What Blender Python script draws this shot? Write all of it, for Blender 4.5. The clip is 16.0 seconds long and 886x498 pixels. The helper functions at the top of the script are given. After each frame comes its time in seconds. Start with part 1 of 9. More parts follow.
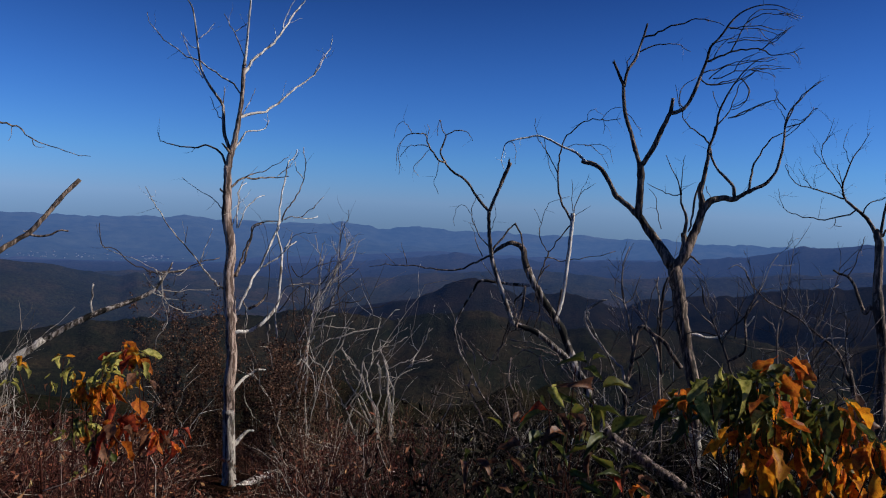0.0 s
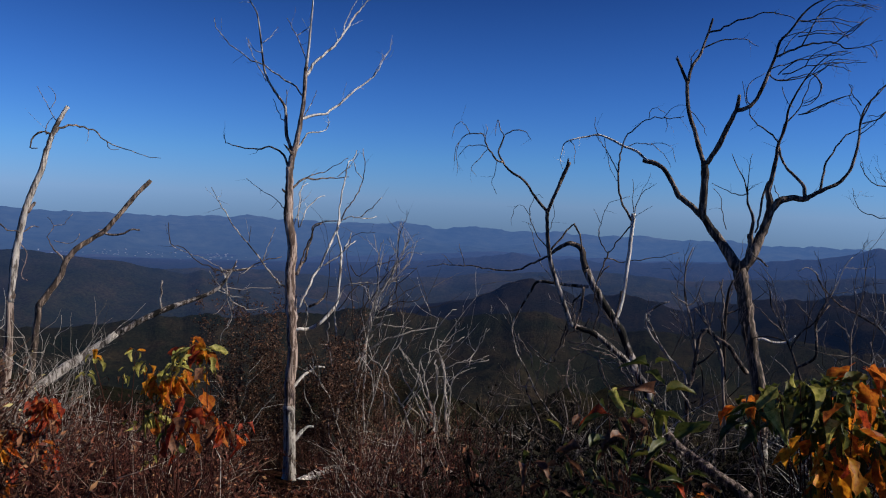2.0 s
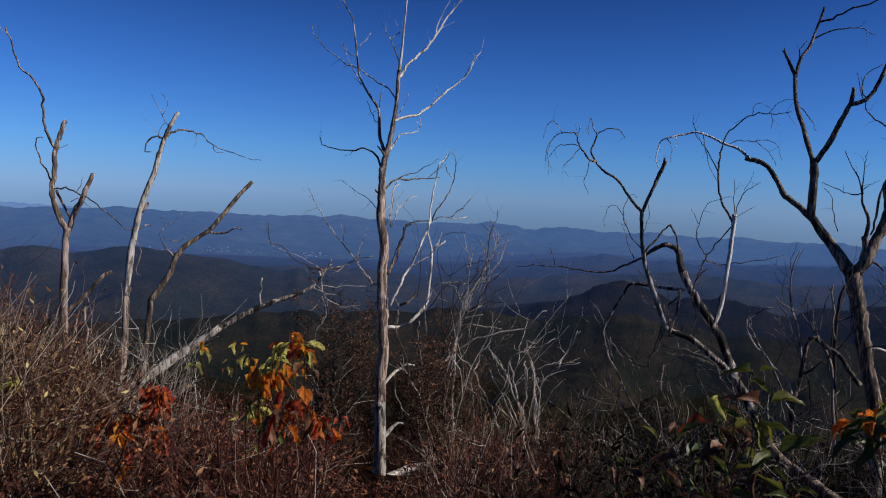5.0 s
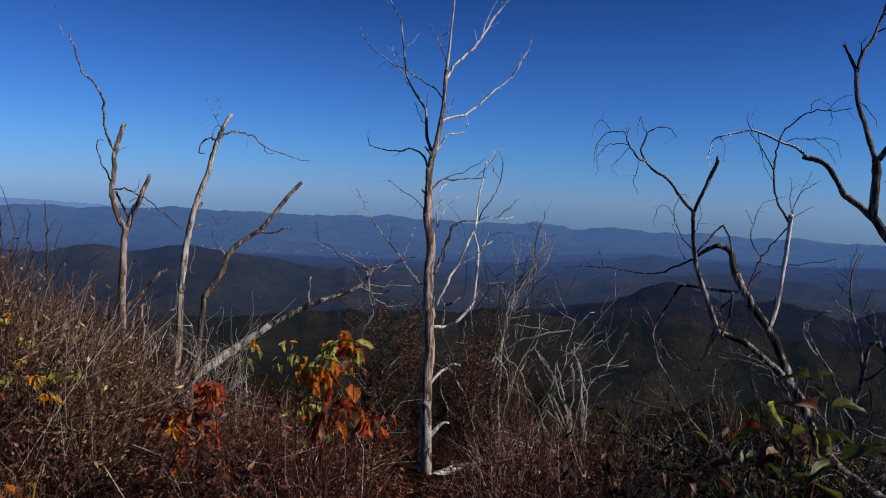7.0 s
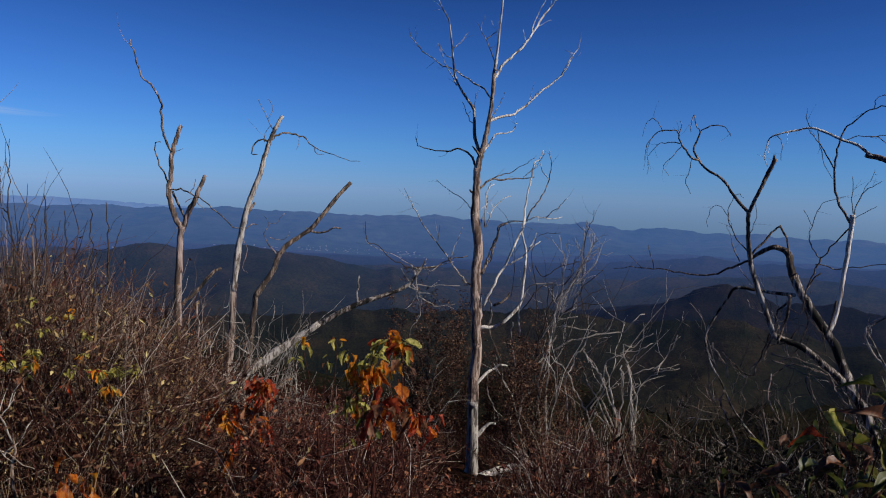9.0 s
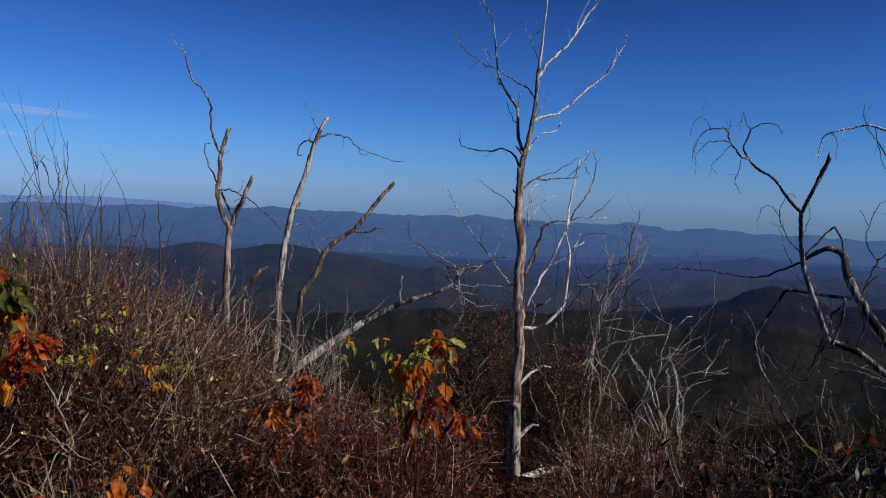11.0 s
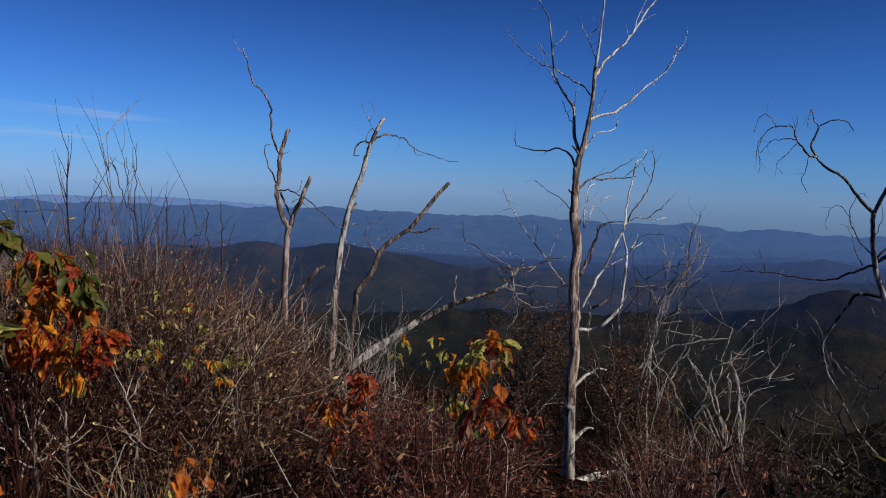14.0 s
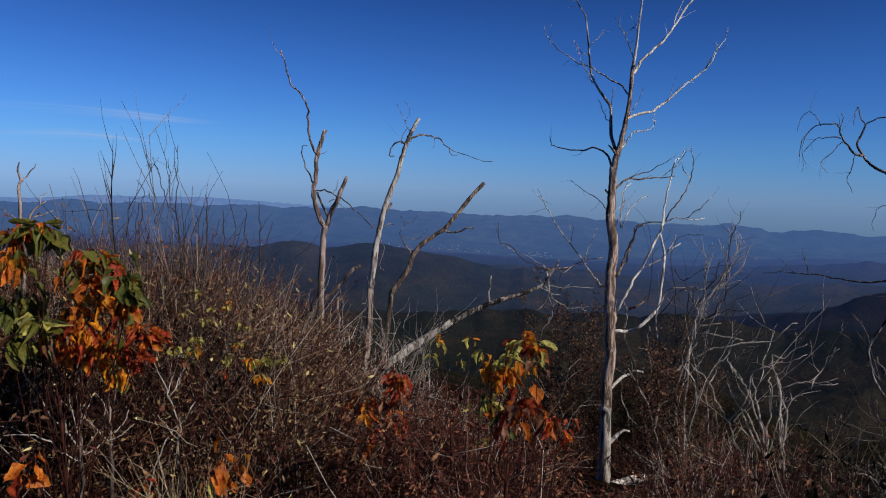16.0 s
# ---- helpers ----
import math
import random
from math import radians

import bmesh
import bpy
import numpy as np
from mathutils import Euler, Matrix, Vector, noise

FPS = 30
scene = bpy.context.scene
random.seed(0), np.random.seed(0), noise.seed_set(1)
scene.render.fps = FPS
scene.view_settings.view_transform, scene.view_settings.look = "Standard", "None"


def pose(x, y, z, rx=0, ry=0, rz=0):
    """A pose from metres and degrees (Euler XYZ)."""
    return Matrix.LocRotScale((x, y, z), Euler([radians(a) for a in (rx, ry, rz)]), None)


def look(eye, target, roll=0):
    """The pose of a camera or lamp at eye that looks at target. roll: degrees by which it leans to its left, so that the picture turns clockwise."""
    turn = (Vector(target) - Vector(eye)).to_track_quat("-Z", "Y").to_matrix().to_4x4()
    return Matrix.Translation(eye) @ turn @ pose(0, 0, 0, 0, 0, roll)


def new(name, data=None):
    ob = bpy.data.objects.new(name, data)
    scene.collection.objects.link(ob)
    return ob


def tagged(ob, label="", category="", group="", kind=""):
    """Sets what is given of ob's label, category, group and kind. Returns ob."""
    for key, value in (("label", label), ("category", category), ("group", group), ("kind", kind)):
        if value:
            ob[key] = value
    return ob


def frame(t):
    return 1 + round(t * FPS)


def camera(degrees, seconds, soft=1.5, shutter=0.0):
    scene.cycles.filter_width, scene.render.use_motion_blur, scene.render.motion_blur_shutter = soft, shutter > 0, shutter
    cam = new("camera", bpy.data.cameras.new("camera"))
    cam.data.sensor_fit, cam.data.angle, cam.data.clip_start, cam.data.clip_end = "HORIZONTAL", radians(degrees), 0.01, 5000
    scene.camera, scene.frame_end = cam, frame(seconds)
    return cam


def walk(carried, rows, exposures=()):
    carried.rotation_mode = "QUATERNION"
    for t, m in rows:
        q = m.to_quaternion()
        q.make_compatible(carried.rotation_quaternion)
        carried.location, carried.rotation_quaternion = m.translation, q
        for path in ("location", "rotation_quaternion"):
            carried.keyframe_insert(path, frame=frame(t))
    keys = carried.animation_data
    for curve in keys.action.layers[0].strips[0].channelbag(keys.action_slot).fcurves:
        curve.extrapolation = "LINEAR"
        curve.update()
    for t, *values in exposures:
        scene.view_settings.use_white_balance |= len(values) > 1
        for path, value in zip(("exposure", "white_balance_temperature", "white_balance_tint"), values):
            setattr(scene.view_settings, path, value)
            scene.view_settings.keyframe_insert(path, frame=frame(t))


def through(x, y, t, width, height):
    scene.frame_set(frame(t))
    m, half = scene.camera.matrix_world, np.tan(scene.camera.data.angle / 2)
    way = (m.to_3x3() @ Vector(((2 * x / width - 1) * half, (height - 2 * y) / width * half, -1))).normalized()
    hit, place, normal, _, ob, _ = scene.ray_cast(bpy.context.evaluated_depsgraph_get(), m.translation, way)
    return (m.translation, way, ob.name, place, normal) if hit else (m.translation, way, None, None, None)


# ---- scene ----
# ---- the camera: a tripod on a mountain overlook, panning slowly to the left ----
EYE_HEIGHT = 1.6
HEAD = pose(0, 0, EYE_HEIGHT, 0, -2.5, 0)  # the tripod head is not quite level
LENS = pose(0.016, 0.10, 0, 86.28, 0, 0) @ pose(0, 0, 0, 0, 0, 0.09)  # the lens sits a little ahead of the pan axis
PAN = [(0, 0.00), (0.5, 1.12), (1, 2.29), (1.5, 3.43), (2, 4.73), (2.5, 6.10), (3, 7.53), (3.5, 8.89), (4, 10.05),
       (6.5, 15.02), (7, 15.95), (7.5, 16.78), (8, 17.68), (8.5, 18.66), (9, 19.85), (9.5, 20.88), (10, 21.81),
       (12.5, 25.43), (13, 26.17), (13.5, 26.95), (14, 27.84), (14.5, 28.54), (15, 29.24), (15.5, 29.84), (16, 30.70)]
cam = camera(65.4, 16.0, soft=1.1)
walk(cam, [(t, HEAD @ pose(0, 0, 0, 0, 0, yaw) @ LENS) for t, yaw in PAN], exposures=[(0, 0.0), (4, -0.02), (9, -0.09), (16, -0.14)])

# ---- light: clear autumn sky, sun from the right ----
SUN_AZ, SUN_EL = -94.0, 33.0  # degrees to the left of straight ahead, and above the horizon
sun_way = Vector((-math.sin(radians(SUN_AZ)) * math.cos(radians(SUN_EL)),
                  math.cos(radians(SUN_AZ)) * math.cos(radians(SUN_EL)), math.sin(radians(SUN_EL))))
world = bpy.data.worlds.new("clear_sky")
world.use_nodes = True
scene.world = world
wt = world.node_tree
sky = wt.nodes.new("ShaderNodeTexSky")
sky.sky_type = 'NISHITA'
sky.sun_disc = False
sky.sun_elevation = radians(SUN_EL)
sky.sun_rotation = radians(-SUN_AZ)
sky.altitude = 1500
sky.air_density = 1.3
sky.dust_density = 0.1
sky.ozone_density = 6.0
# the deep blue of a clear, dry autumn sky: pale over the horizon, darkening quickly upwards
where = wt.nodes.new("ShaderNodeTexCoord")
parts = wt.nodes.new("ShaderNodeSeparateXYZ")
wt.links.new(where.outputs["Generated"], parts.inputs[0])
depth = wt.nodes.new("ShaderNodeValToRGB")
for at in (0.2, 0.4, 0.6):
    depth.color_ramp.elements.new(at)
for e, (at, col) in zip(depth.color_ramp.elements, ((0.0, (0.214, 0.385, 0.87)), (0.06, (0.190, 0.385, 0.77)), (0.15, (0.144, 0.307, 0.640)), (0.29, (0.080, 0.178, 0.401)), (0.65, (0.034, 0.079, 0.21)))):
    e.position, e.color = at, (*col, 1)
wt.links.new(parts.outputs["Z"], depth.inputs[0])
tone = wt.nodes.new("ShaderNodeMix")
tone.data_type, tone.blend_type = 'RGBA', 'MULTIPLY'
tone.inputs[0].default_value = 1.0
wt.links.new(sky.outputs[0], tone.inputs[6])
wt.links.new(depth.outputs[0], tone.inputs[7])
wt.links.new(tone.outputs[2], wt.nodes["Background"].inputs[0])
wt.nodes["Background"].inputs[1].default_value = 0.143

sun_data = bpy.data.lights.new("sun", 'SUN')
sun_data.energy = 5.0
sun_data.angle = radians(0.5)
sun_data.color = (1.0, 0.93, 0.82)
sun = new("sun", sun_data)
sun.matrix_world = look(sun_way * 50, (0, 0, 0))


# ---- materials ----
def shader(name, rough=0.85, metal=0.0):
    """A material with a Principled shader: its tree, the shader and a helper that adds nodes."""
    m = bpy.data.materials.new(name)
    m.use_nodes = True
    nt = m.node_tree
    bsdf = nt.nodes["Principled BSDF"]
    bsdf.inputs["Roughness"].default_value = rough
    bsdf.inputs["Metallic"].default_value = metal
    bsdf.inputs["Specular IOR Level"].default_value = 0.25

    def node(kind, **values):
        n = nt.nodes.new(kind)
        for key, value in values.items():
            n.inputs[key].default_value = value
        return n
    return m, nt, bsdf, node


def ramp(nt, stops, factor):
    n = nt.nodes.new("ShaderNodeValToRGB")
    r = n.color_ramp
    while len(r.elements) < len(stops):
        r.elements.new(0.5)
    for e, (pos, col) in zip(r.elements, stops):
        e.position, e.color = pos, (*col, 1)
    nt.links.new(factor, n.inputs[0])
    return n.outputs[0]


def mixed(nt, a, b, factor, blend='MIX'):
    n = nt.nodes.new("ShaderNodeMix")
    n.data_type, n.blend_type = 'RGBA', blend
    for socket, value in ((n.inputs[0], factor), (n.inputs[6], a), (n.inputs[7], b)):
        if isinstance(value, (tuple, float, int)):
            socket.default_value = (*value, 1) if isinstance(value, tuple) else value
        else:
            nt.links.new(value, socket)
    return n.outputs[2]


def bark(name, pale, dark, char, share, scale=1.0, burns=1.3, burnt_from=0.56):
    """Weathered bare wood: long grain, peeled pale patches over darker bark, some charred stretches."""
    m, nt, bsdf, node = shader(name, 0.8)
    co = nt.nodes.new("ShaderNodeTexCoord").outputs["Object"]
    stretch = node("ShaderNodeMapping", Scale=(60 * scale, 60 * scale, 7 * scale))
    nt.links.new(co, stretch.inputs[0])
    grain = node("ShaderNodeTexNoise", Scale=1.0, Detail=5.0, Roughness=0.7)
    nt.links.new(stretch.outputs[0], grain.inputs["Vector"])
    runs = node("ShaderNodeMapping", Scale=(26 * scale, 26 * scale, 3.4 * scale))
    nt.links.new(co, runs.inputs[0])
    patch = node("ShaderNodeTexNoise", Scale=1.0, Detail=5.0, Roughness=0.65)
    nt.links.new(runs.outputs[0], patch.inputs["Vector"])
    along = node("ShaderNodeMapping", Scale=(burns * 3.2, burns * 3.2, burns * 0.42))
    nt.links.new(co, along.inputs[0])
    stain = node("ShaderNodeTexNoise", Scale=scale, Detail=5.0, Roughness=0.62)
    nt.links.new(along.outputs[0], stain.inputs["Vector"])
    wood = ramp(nt, [(0.30, tuple(c * 0.45 for c in pale)), (0.5, pale), (0.72, tuple(min(0.8, c * 1.45) for c in pale))], grain.outputs[0])
    skin = ramp(nt, [(0.3, tuple(c * 0.5 for c in dark)), (0.7, dark)], grain.outputs[0])
    where = ramp(nt, [(share - 0.035, (0, 0, 0)), (share + 0.035, (1, 1, 1))], patch.outputs[0])
    both = mixed(nt, wood, skin, where)
    burnt = ramp(nt, [(burnt_from, (0, 0, 0)), (burnt_from + 0.06, (1, 1, 1))], stain.outputs[0])
    nt.links.new(mixed(nt, both, char, burnt), bsdf.inputs["Base Color"])
    bump = node("ShaderNodeBump", Strength=0.8, Distance=0.012)
    nt.links.new(grain.outputs[0], bump.inputs["Height"])
    nt.links.new(bump.outputs[0], bsdf.inputs["Normal"])
    return m


def stalks(name, stops, rough=0.8):
    """Thin stems and blades whose colour changes from one to the next."""
    m, nt, bsdf, node = shader(name, rough)
    bsdf.inputs["Specular IOR Level"].default_value = 0.08
    geo = nt.nodes.new("ShaderNodeNewGeometry")
    tone = ramp(nt, stops, geo.outputs["Random Per Island"])
    co = nt.nodes.new("ShaderNodeTexCoord").outputs["Object"]
    spots = node("ShaderNodeTexNoise", Scale=35.0, Detail=3.0)
    nt.links.new(co, spots.inputs["Vector"])
    shade = ramp(nt, [(0.3, (0.6, 0.6, 0.6)), (0.7, (1.15, 1.12, 1.08))], spots.outputs[0])
    nt.links.new(mixed(nt, tone, shade, 1.0, 'MULTIPLY'), bsdf.inputs["Base Color"])
    return m


def leaf_skin(name, main, edge, through=0.35, rough=0.45):
    """A thin leaf: blotches from one tone to the other, fine veins, and light that passes through it."""
    m, nt, bsdf, node = shader(name, rough)
    bsdf.inputs["Specular IOR Level"].default_value = 0.22
    co = nt.nodes.new("ShaderNodeTexCoord").outputs["Object"]
    own = nt.nodes.new("ShaderNodeObjectInfo").outputs["Random"]
    blot = node("ShaderNodeTexNoise", Scale=5.5, Detail=4.0, Roughness=0.65)
    blot.noise_dimensions = '4D'
    spread = nt.nodes.new("ShaderNodeMath")
    spread.operation = 'MULTIPLY'
    spread.inputs[1].default_value = 40.0
    nt.links.new(own, spread.inputs[0])
    nt.links.new(co, blot.inputs["Vector"])
    nt.links.new(spread.outputs[0], blot.inputs["W"])
    tone = ramp(nt, [(0.36, main), (0.48, tuple(0.5 * (p + q) for p, q in zip(main, edge))), (0.54, edge), (0.66, tuple(0.45 * q for q in edge))], blot.outputs[0])
    light = ramp(nt, [(0.0, (0.65, 0.65, 0.65)), (1.0, (1.2, 1.15, 1.1))], own)
    col = mixed(nt, tone, light, 1.0, 'MULTIPLY')
    nt.links.new(col, bsdf.inputs["Base Color"])
    glow = nt.nodes.new("ShaderNodeBsdfTranslucent")
    nt.links.new(col, glow.inputs[0])
    mix = nt.nodes.new("ShaderNodeMixShader")
    mix.inputs[0].default_value = through
    nt.links.new(bsdf.outputs[0], mix.inputs[1])
    nt.links.new(glow.outputs[0], mix.inputs[2])
    nt.links.new(mix.outputs[0], nt.nodes["Material Output"].inputs[0])
    return m


# painted haze: strength of the blue emission, from 0.6 to 4.6 km off
HAZE_GLOW_DEPTH = ((0.0, 0.006), (0.15, 0.02), (0.29, 0.064), (0.38, 0.11), (0.5, 0.19), (0.6, 0.265), (0.7, 0.325), (0.85, 0.385), (1.0, 0.43))


def woods(name, tones, haze_glow, amount, grain, relief, thick=1.0):
    """A wooded slope seen from afar: crowns as fine lumps, drifts of colour; distance haze is painted on as a blue
    glow.
    """
    m, nt, bsdf, node = shader(name, 1.0)
    bsdf.inputs["Specular IOR Level"].default_value = 0.0
    co = nt.nodes.new("ShaderNodeTexCoord").outputs["Object"]
    crowns = node("ShaderNodeTexNoise", Scale=grain, Detail=5.0, Roughness=0.75)
    nt.links.new(co, crowns.inputs["Vector"])
    drift = node("ShaderNodeTexNoise", Scale=grain * 0.06, Detail=6.0, Roughness=0.65)
    nt.links.new(co, drift.inputs["Vector"])
    base = ramp(nt, [(0.32, tones[0]), (0.5, tones[1]), (0.68, tones[2])], drift.outputs[0])
    vary = ramp(nt, [(0.3, (0.35, 0.35, 0.35)), (0.7, (1.75, 1.65, 1.5))], crowns.outputs[0])
    nt.links.new(mixed(nt, base, vary, 1.0, 'MULTIPLY'), bsdf.inputs["Base Color"])
    if relief:
        bump = node("ShaderNodeBump", Strength=0.8, Distance=relief)
        nt.links.new(crowns.outputs[0], bump.inputs["Height"])
        nt.links.new(bump.outputs[0], bsdf.inputs["Normal"])
    bsdf.inputs["Emission Color"].default_value = (*haze_glow, 1)
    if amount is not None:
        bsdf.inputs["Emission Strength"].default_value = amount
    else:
        # painted haze: the slope's blue emission grows with every kilometre
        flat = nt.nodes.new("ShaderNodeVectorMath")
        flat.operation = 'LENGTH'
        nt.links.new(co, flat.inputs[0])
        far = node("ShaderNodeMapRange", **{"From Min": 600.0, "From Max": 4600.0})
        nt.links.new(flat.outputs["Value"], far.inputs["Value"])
        nt.links.new(ramp(nt, [(p, (c * thick,) * 3) for p, c in HAZE_GLOW_DEPTH], far.outputs[0]), bsdf.inputs["Emission Strength"])
    return m


PALE_BARK = bark("bleached_wood", (0.46, 0.41, 0.37), (0.12, 0.085, 0.065), (0.02, 0.017, 0.015), 0.50)
WHITE_BARK = bark("peeled_white_wood", (0.44, 0.40, 0.365), (0.13, 0.105, 0.09), (0.014, 0.011, 0.010), 0.52, 1.0, 3.5, 0.61)
LIMB_WHITE = bark("sun_bleached_limb", (0.62, 0.57, 0.53), (0.36, 0.32, 0.285), (0.16, 0.13, 0.11), 0.58, 1.0, 4.0)
TAN_BARK = bark("brown_grey_bark", (0.31, 0.24, 0.205), (0.085, 0.057, 0.045), (0.010, 0.008, 0.007), 0.50, 1.0, 2.6)
GREY_BARK = bark("grey_snag_wood", (0.31, 0.235, 0.21), (0.12, 0.085, 0.067), (0.014, 0.011, 0.010), 0.49, 1.0, 3.0, 0.61)
CHAR_BARK = bark("half_charred_wood", (0.40, 0.35, 0.32), (0.09, 0.068, 0.056), (0.008, 0.007, 0.006), 0.50, 1.0, 2.4, 0.485)
SMOOTH_BARK = bark("smooth_tan_bark", (0.44, 0.335, 0.285), (0.13, 0.085, 0.068), (0.03, 0.022, 0.018), 0.50, 0.8, 1.6)
DARK_BARK = bark("dark_charred_bark", (0.26, 0.192, 0.152), (0.075, 0.054, 0.043), (0.010, 0.008, 0.007), 0.47, 1.0, 1.8, 0.53)
BRUSH = stalks("brush_stems", [(0.0, (0.008, 0.004, 0.0035)), (0.45, (0.022, 0.0075, 0.006)), (0.70, (0.075, 0.026, 0.018)), (0.87, (0.18, 0.085, 0.055)), (0.95, (0.32, 0.255, 0.21)), (1.0, (0.58, 0.51, 0.45))])
RED_STEMS = stalks("dark_red_stems", [(0.0, (0.010, 0.004, 0.004)), (0.5, (0.035, 0.010, 0.009)), (0.8, (0.085, 0.026, 0.021)), (0.95, (0.16, 0.085, 0.065)), (1.0, (0.34, 0.28, 0.24))])
PALE_TWIGS = stalks("bleached_twigs", [(0.0, (0.045, 0.036, 0.032)), (0.35, (0.19, 0.16, 0.14)), (0.65, (0.44, 0.40, 0.37)), (1.0, (0.66, 0.62, 0.58))])
GREY_TWIGS = stalks("grey_twigs", [(0.0, (0.05, 0.038, 0.032)), (0.6, (0.14, 0.105, 0.088)), (1.0, (0.34, 0.28, 0.24))])
DARK_TWIGS = stalks("dark_twigs", [(0.0, (0.022, 0.017, 0.015)), (0.6, (0.055, 0.042, 0.036)), (1.0, (0.20, 0.165, 0.14))])
CROOKED_WOOD = stalks("crooked_dead_wood", [(0.0, (0.03, 0.023, 0.02)), (0.4, (0.09, 0.07, 0.06)), (0.7, (0.30, 0.255, 0.23)), (1.0, (0.60, 0.55, 0.51))])
BARE_STEMS = stalks("bare_brown_stems", [(0.0, (0.022, 0.011, 0.008)), (0.5, (0.10, 0.048, 0.034)), (0.82, (0.22, 0.12, 0.085)), (1.0, (0.42, 0.33, 0.27))])
DRY_LEAVES = stalks("dry_leaves", [(0.0, (0.016, 0.007, 0.006)), (0.4, (0.060, 0.021, 0.017)), (0.7, (0.135, 0.046, 0.033)), (0.9, (0.25, 0.095, 0.056)), (1.0, (0.42, 0.24, 0.12))])
SEEDS = stalks("seed_heads", [(0.0, (0.014, 0.008, 0.006)), (0.5, (0.075, 0.036, 0.024)), (0.86, (0.17, 0.088, 0.056)), (1.0, (0.32, 0.20, 0.14))])
STRAW = stalks("dry_grass", [(0.0, (0.20, 0.13, 0.08)), (0.5, (0.33, 0.24, 0.15)), (0.85, (0.42, 0.33, 0.22)), (1.0, (0.16, 0.17, 0.06))])
LEAF_ORANGE = leaf_skin("orange_leaf", (0.78, 0.27, 0.03), (0.55, 0.12, 0.02), 0.5, 0.55)
LEAF_RED = leaf_skin("red_leaf", (0.56, 0.09, 0.025), (0.24, 0.03, 0.015), 0.45, 0.55)
LEAF_GOLD = leaf_skin("golden_leaf", (0.85, 0.40, 0.025), (0.66, 0.22, 0.015), 0.5, 0.55)
LEAF_YELLOW = leaf_skin("yellow_green_leaf", (0.62, 0.54, 0.16), (0.34, 0.33, 0.07), 0.45, 0.55)
LEAF_GREEN = leaf_skin("green_leaf", (0.095, 0.12, 0.023), (0.17, 0.15, 0.03), 0.45, 0.42)
LEAF_DARK = leaf_skin("dark_green_leaf", (0.040, 0.062, 0.014), (0.10, 0.11, 0.025), 0.35, 0.42)
GREEN_GRASS = stalks("short_green_grass", [(0.0, (0.03, 0.04, 0.012)), (0.5, (0.07, 0.08, 0.02)), (0.85, (0.13, 0.12, 0.04)), (1.0, (0.26, 0.20, 0.10))])
# undergrowth stems and leaves: deep shade painted in as near-black tones
SHADE_TWIGS = stalks("shade_darkened_stems", [(0.0, (0.006, 0.005, 0.0045)), (0.75, (0.014, 0.010, 0.008)), (0.95, (0.05, 0.04, 0.034)), (1.0, (0.34, 0.30, 0.26))])
SHADE_LEAVES = stalks("small_shade_darkened_leaves", [(0.0, (0.005, 0.005, 0.0035)), (0.75, (0.012, 0.011, 0.006)), (0.95, (0.03, 0.026, 0.012)), (1.0, (0.20, 0.18, 0.09))])
OLD_GOLD = stalks("small_yellowing_leaves", [(0.0, (0.055, 0.030, 0.020)), (0.45, (0.15, 0.08, 0.048)), (0.8, (0.27, 0.175, 0.085)), (0.94, (0.40, 0.32, 0.14)), (1.0, (0.58, 0.52, 0.24))])
LEAF_BROWN = leaf_skin("brown_leaf", (0.22, 0.10, 0.05), (0.12, 0.055, 0.035))


# ---- building helpers ----
def part(name, bm, material, parent, label=""):
    me = bpy.data.meshes.new(name)
    bm.to_mesh(me)
    bm.free()
    return part_of(name, me, material, parent, label)


def part_of(name, me, material, parent, label=""):
    if material and not me.materials:
        me.materials.append(material)
    ob = new(name, me)
    ob.parent = parent
    return tagged(ob, label)


def thing_at(x, y, z):
    ob = new("thing")
    ob.location = (x, y, z)
    return ob


def call(ob, name, label, category, group="", kind=""):
    ob.name = name
    return tagged(ob, label, category, group, kind)


def smooth_line(points, steps):
    """A Catmull-Rom curve through the bends of a limb."""
    p = [np.array(q, float) for q in points]
    p = [2 * p[0] - p[1]] + p + [2 * p[-1] - p[-2]]
    out = []
    for a, b, c, d in zip(p, p[1:], p[2:], p[3:]):
        for k in range(steps):
            t = k / steps
            out.append(0.5 * (2 * b + (c - a) * t + (2 * a - 5 * b + 4 * c - d) * t ** 2 + (3 * b - a - 3 * c + d) * t ** 3))
    out.append(p[-2])
    return np.array(out)


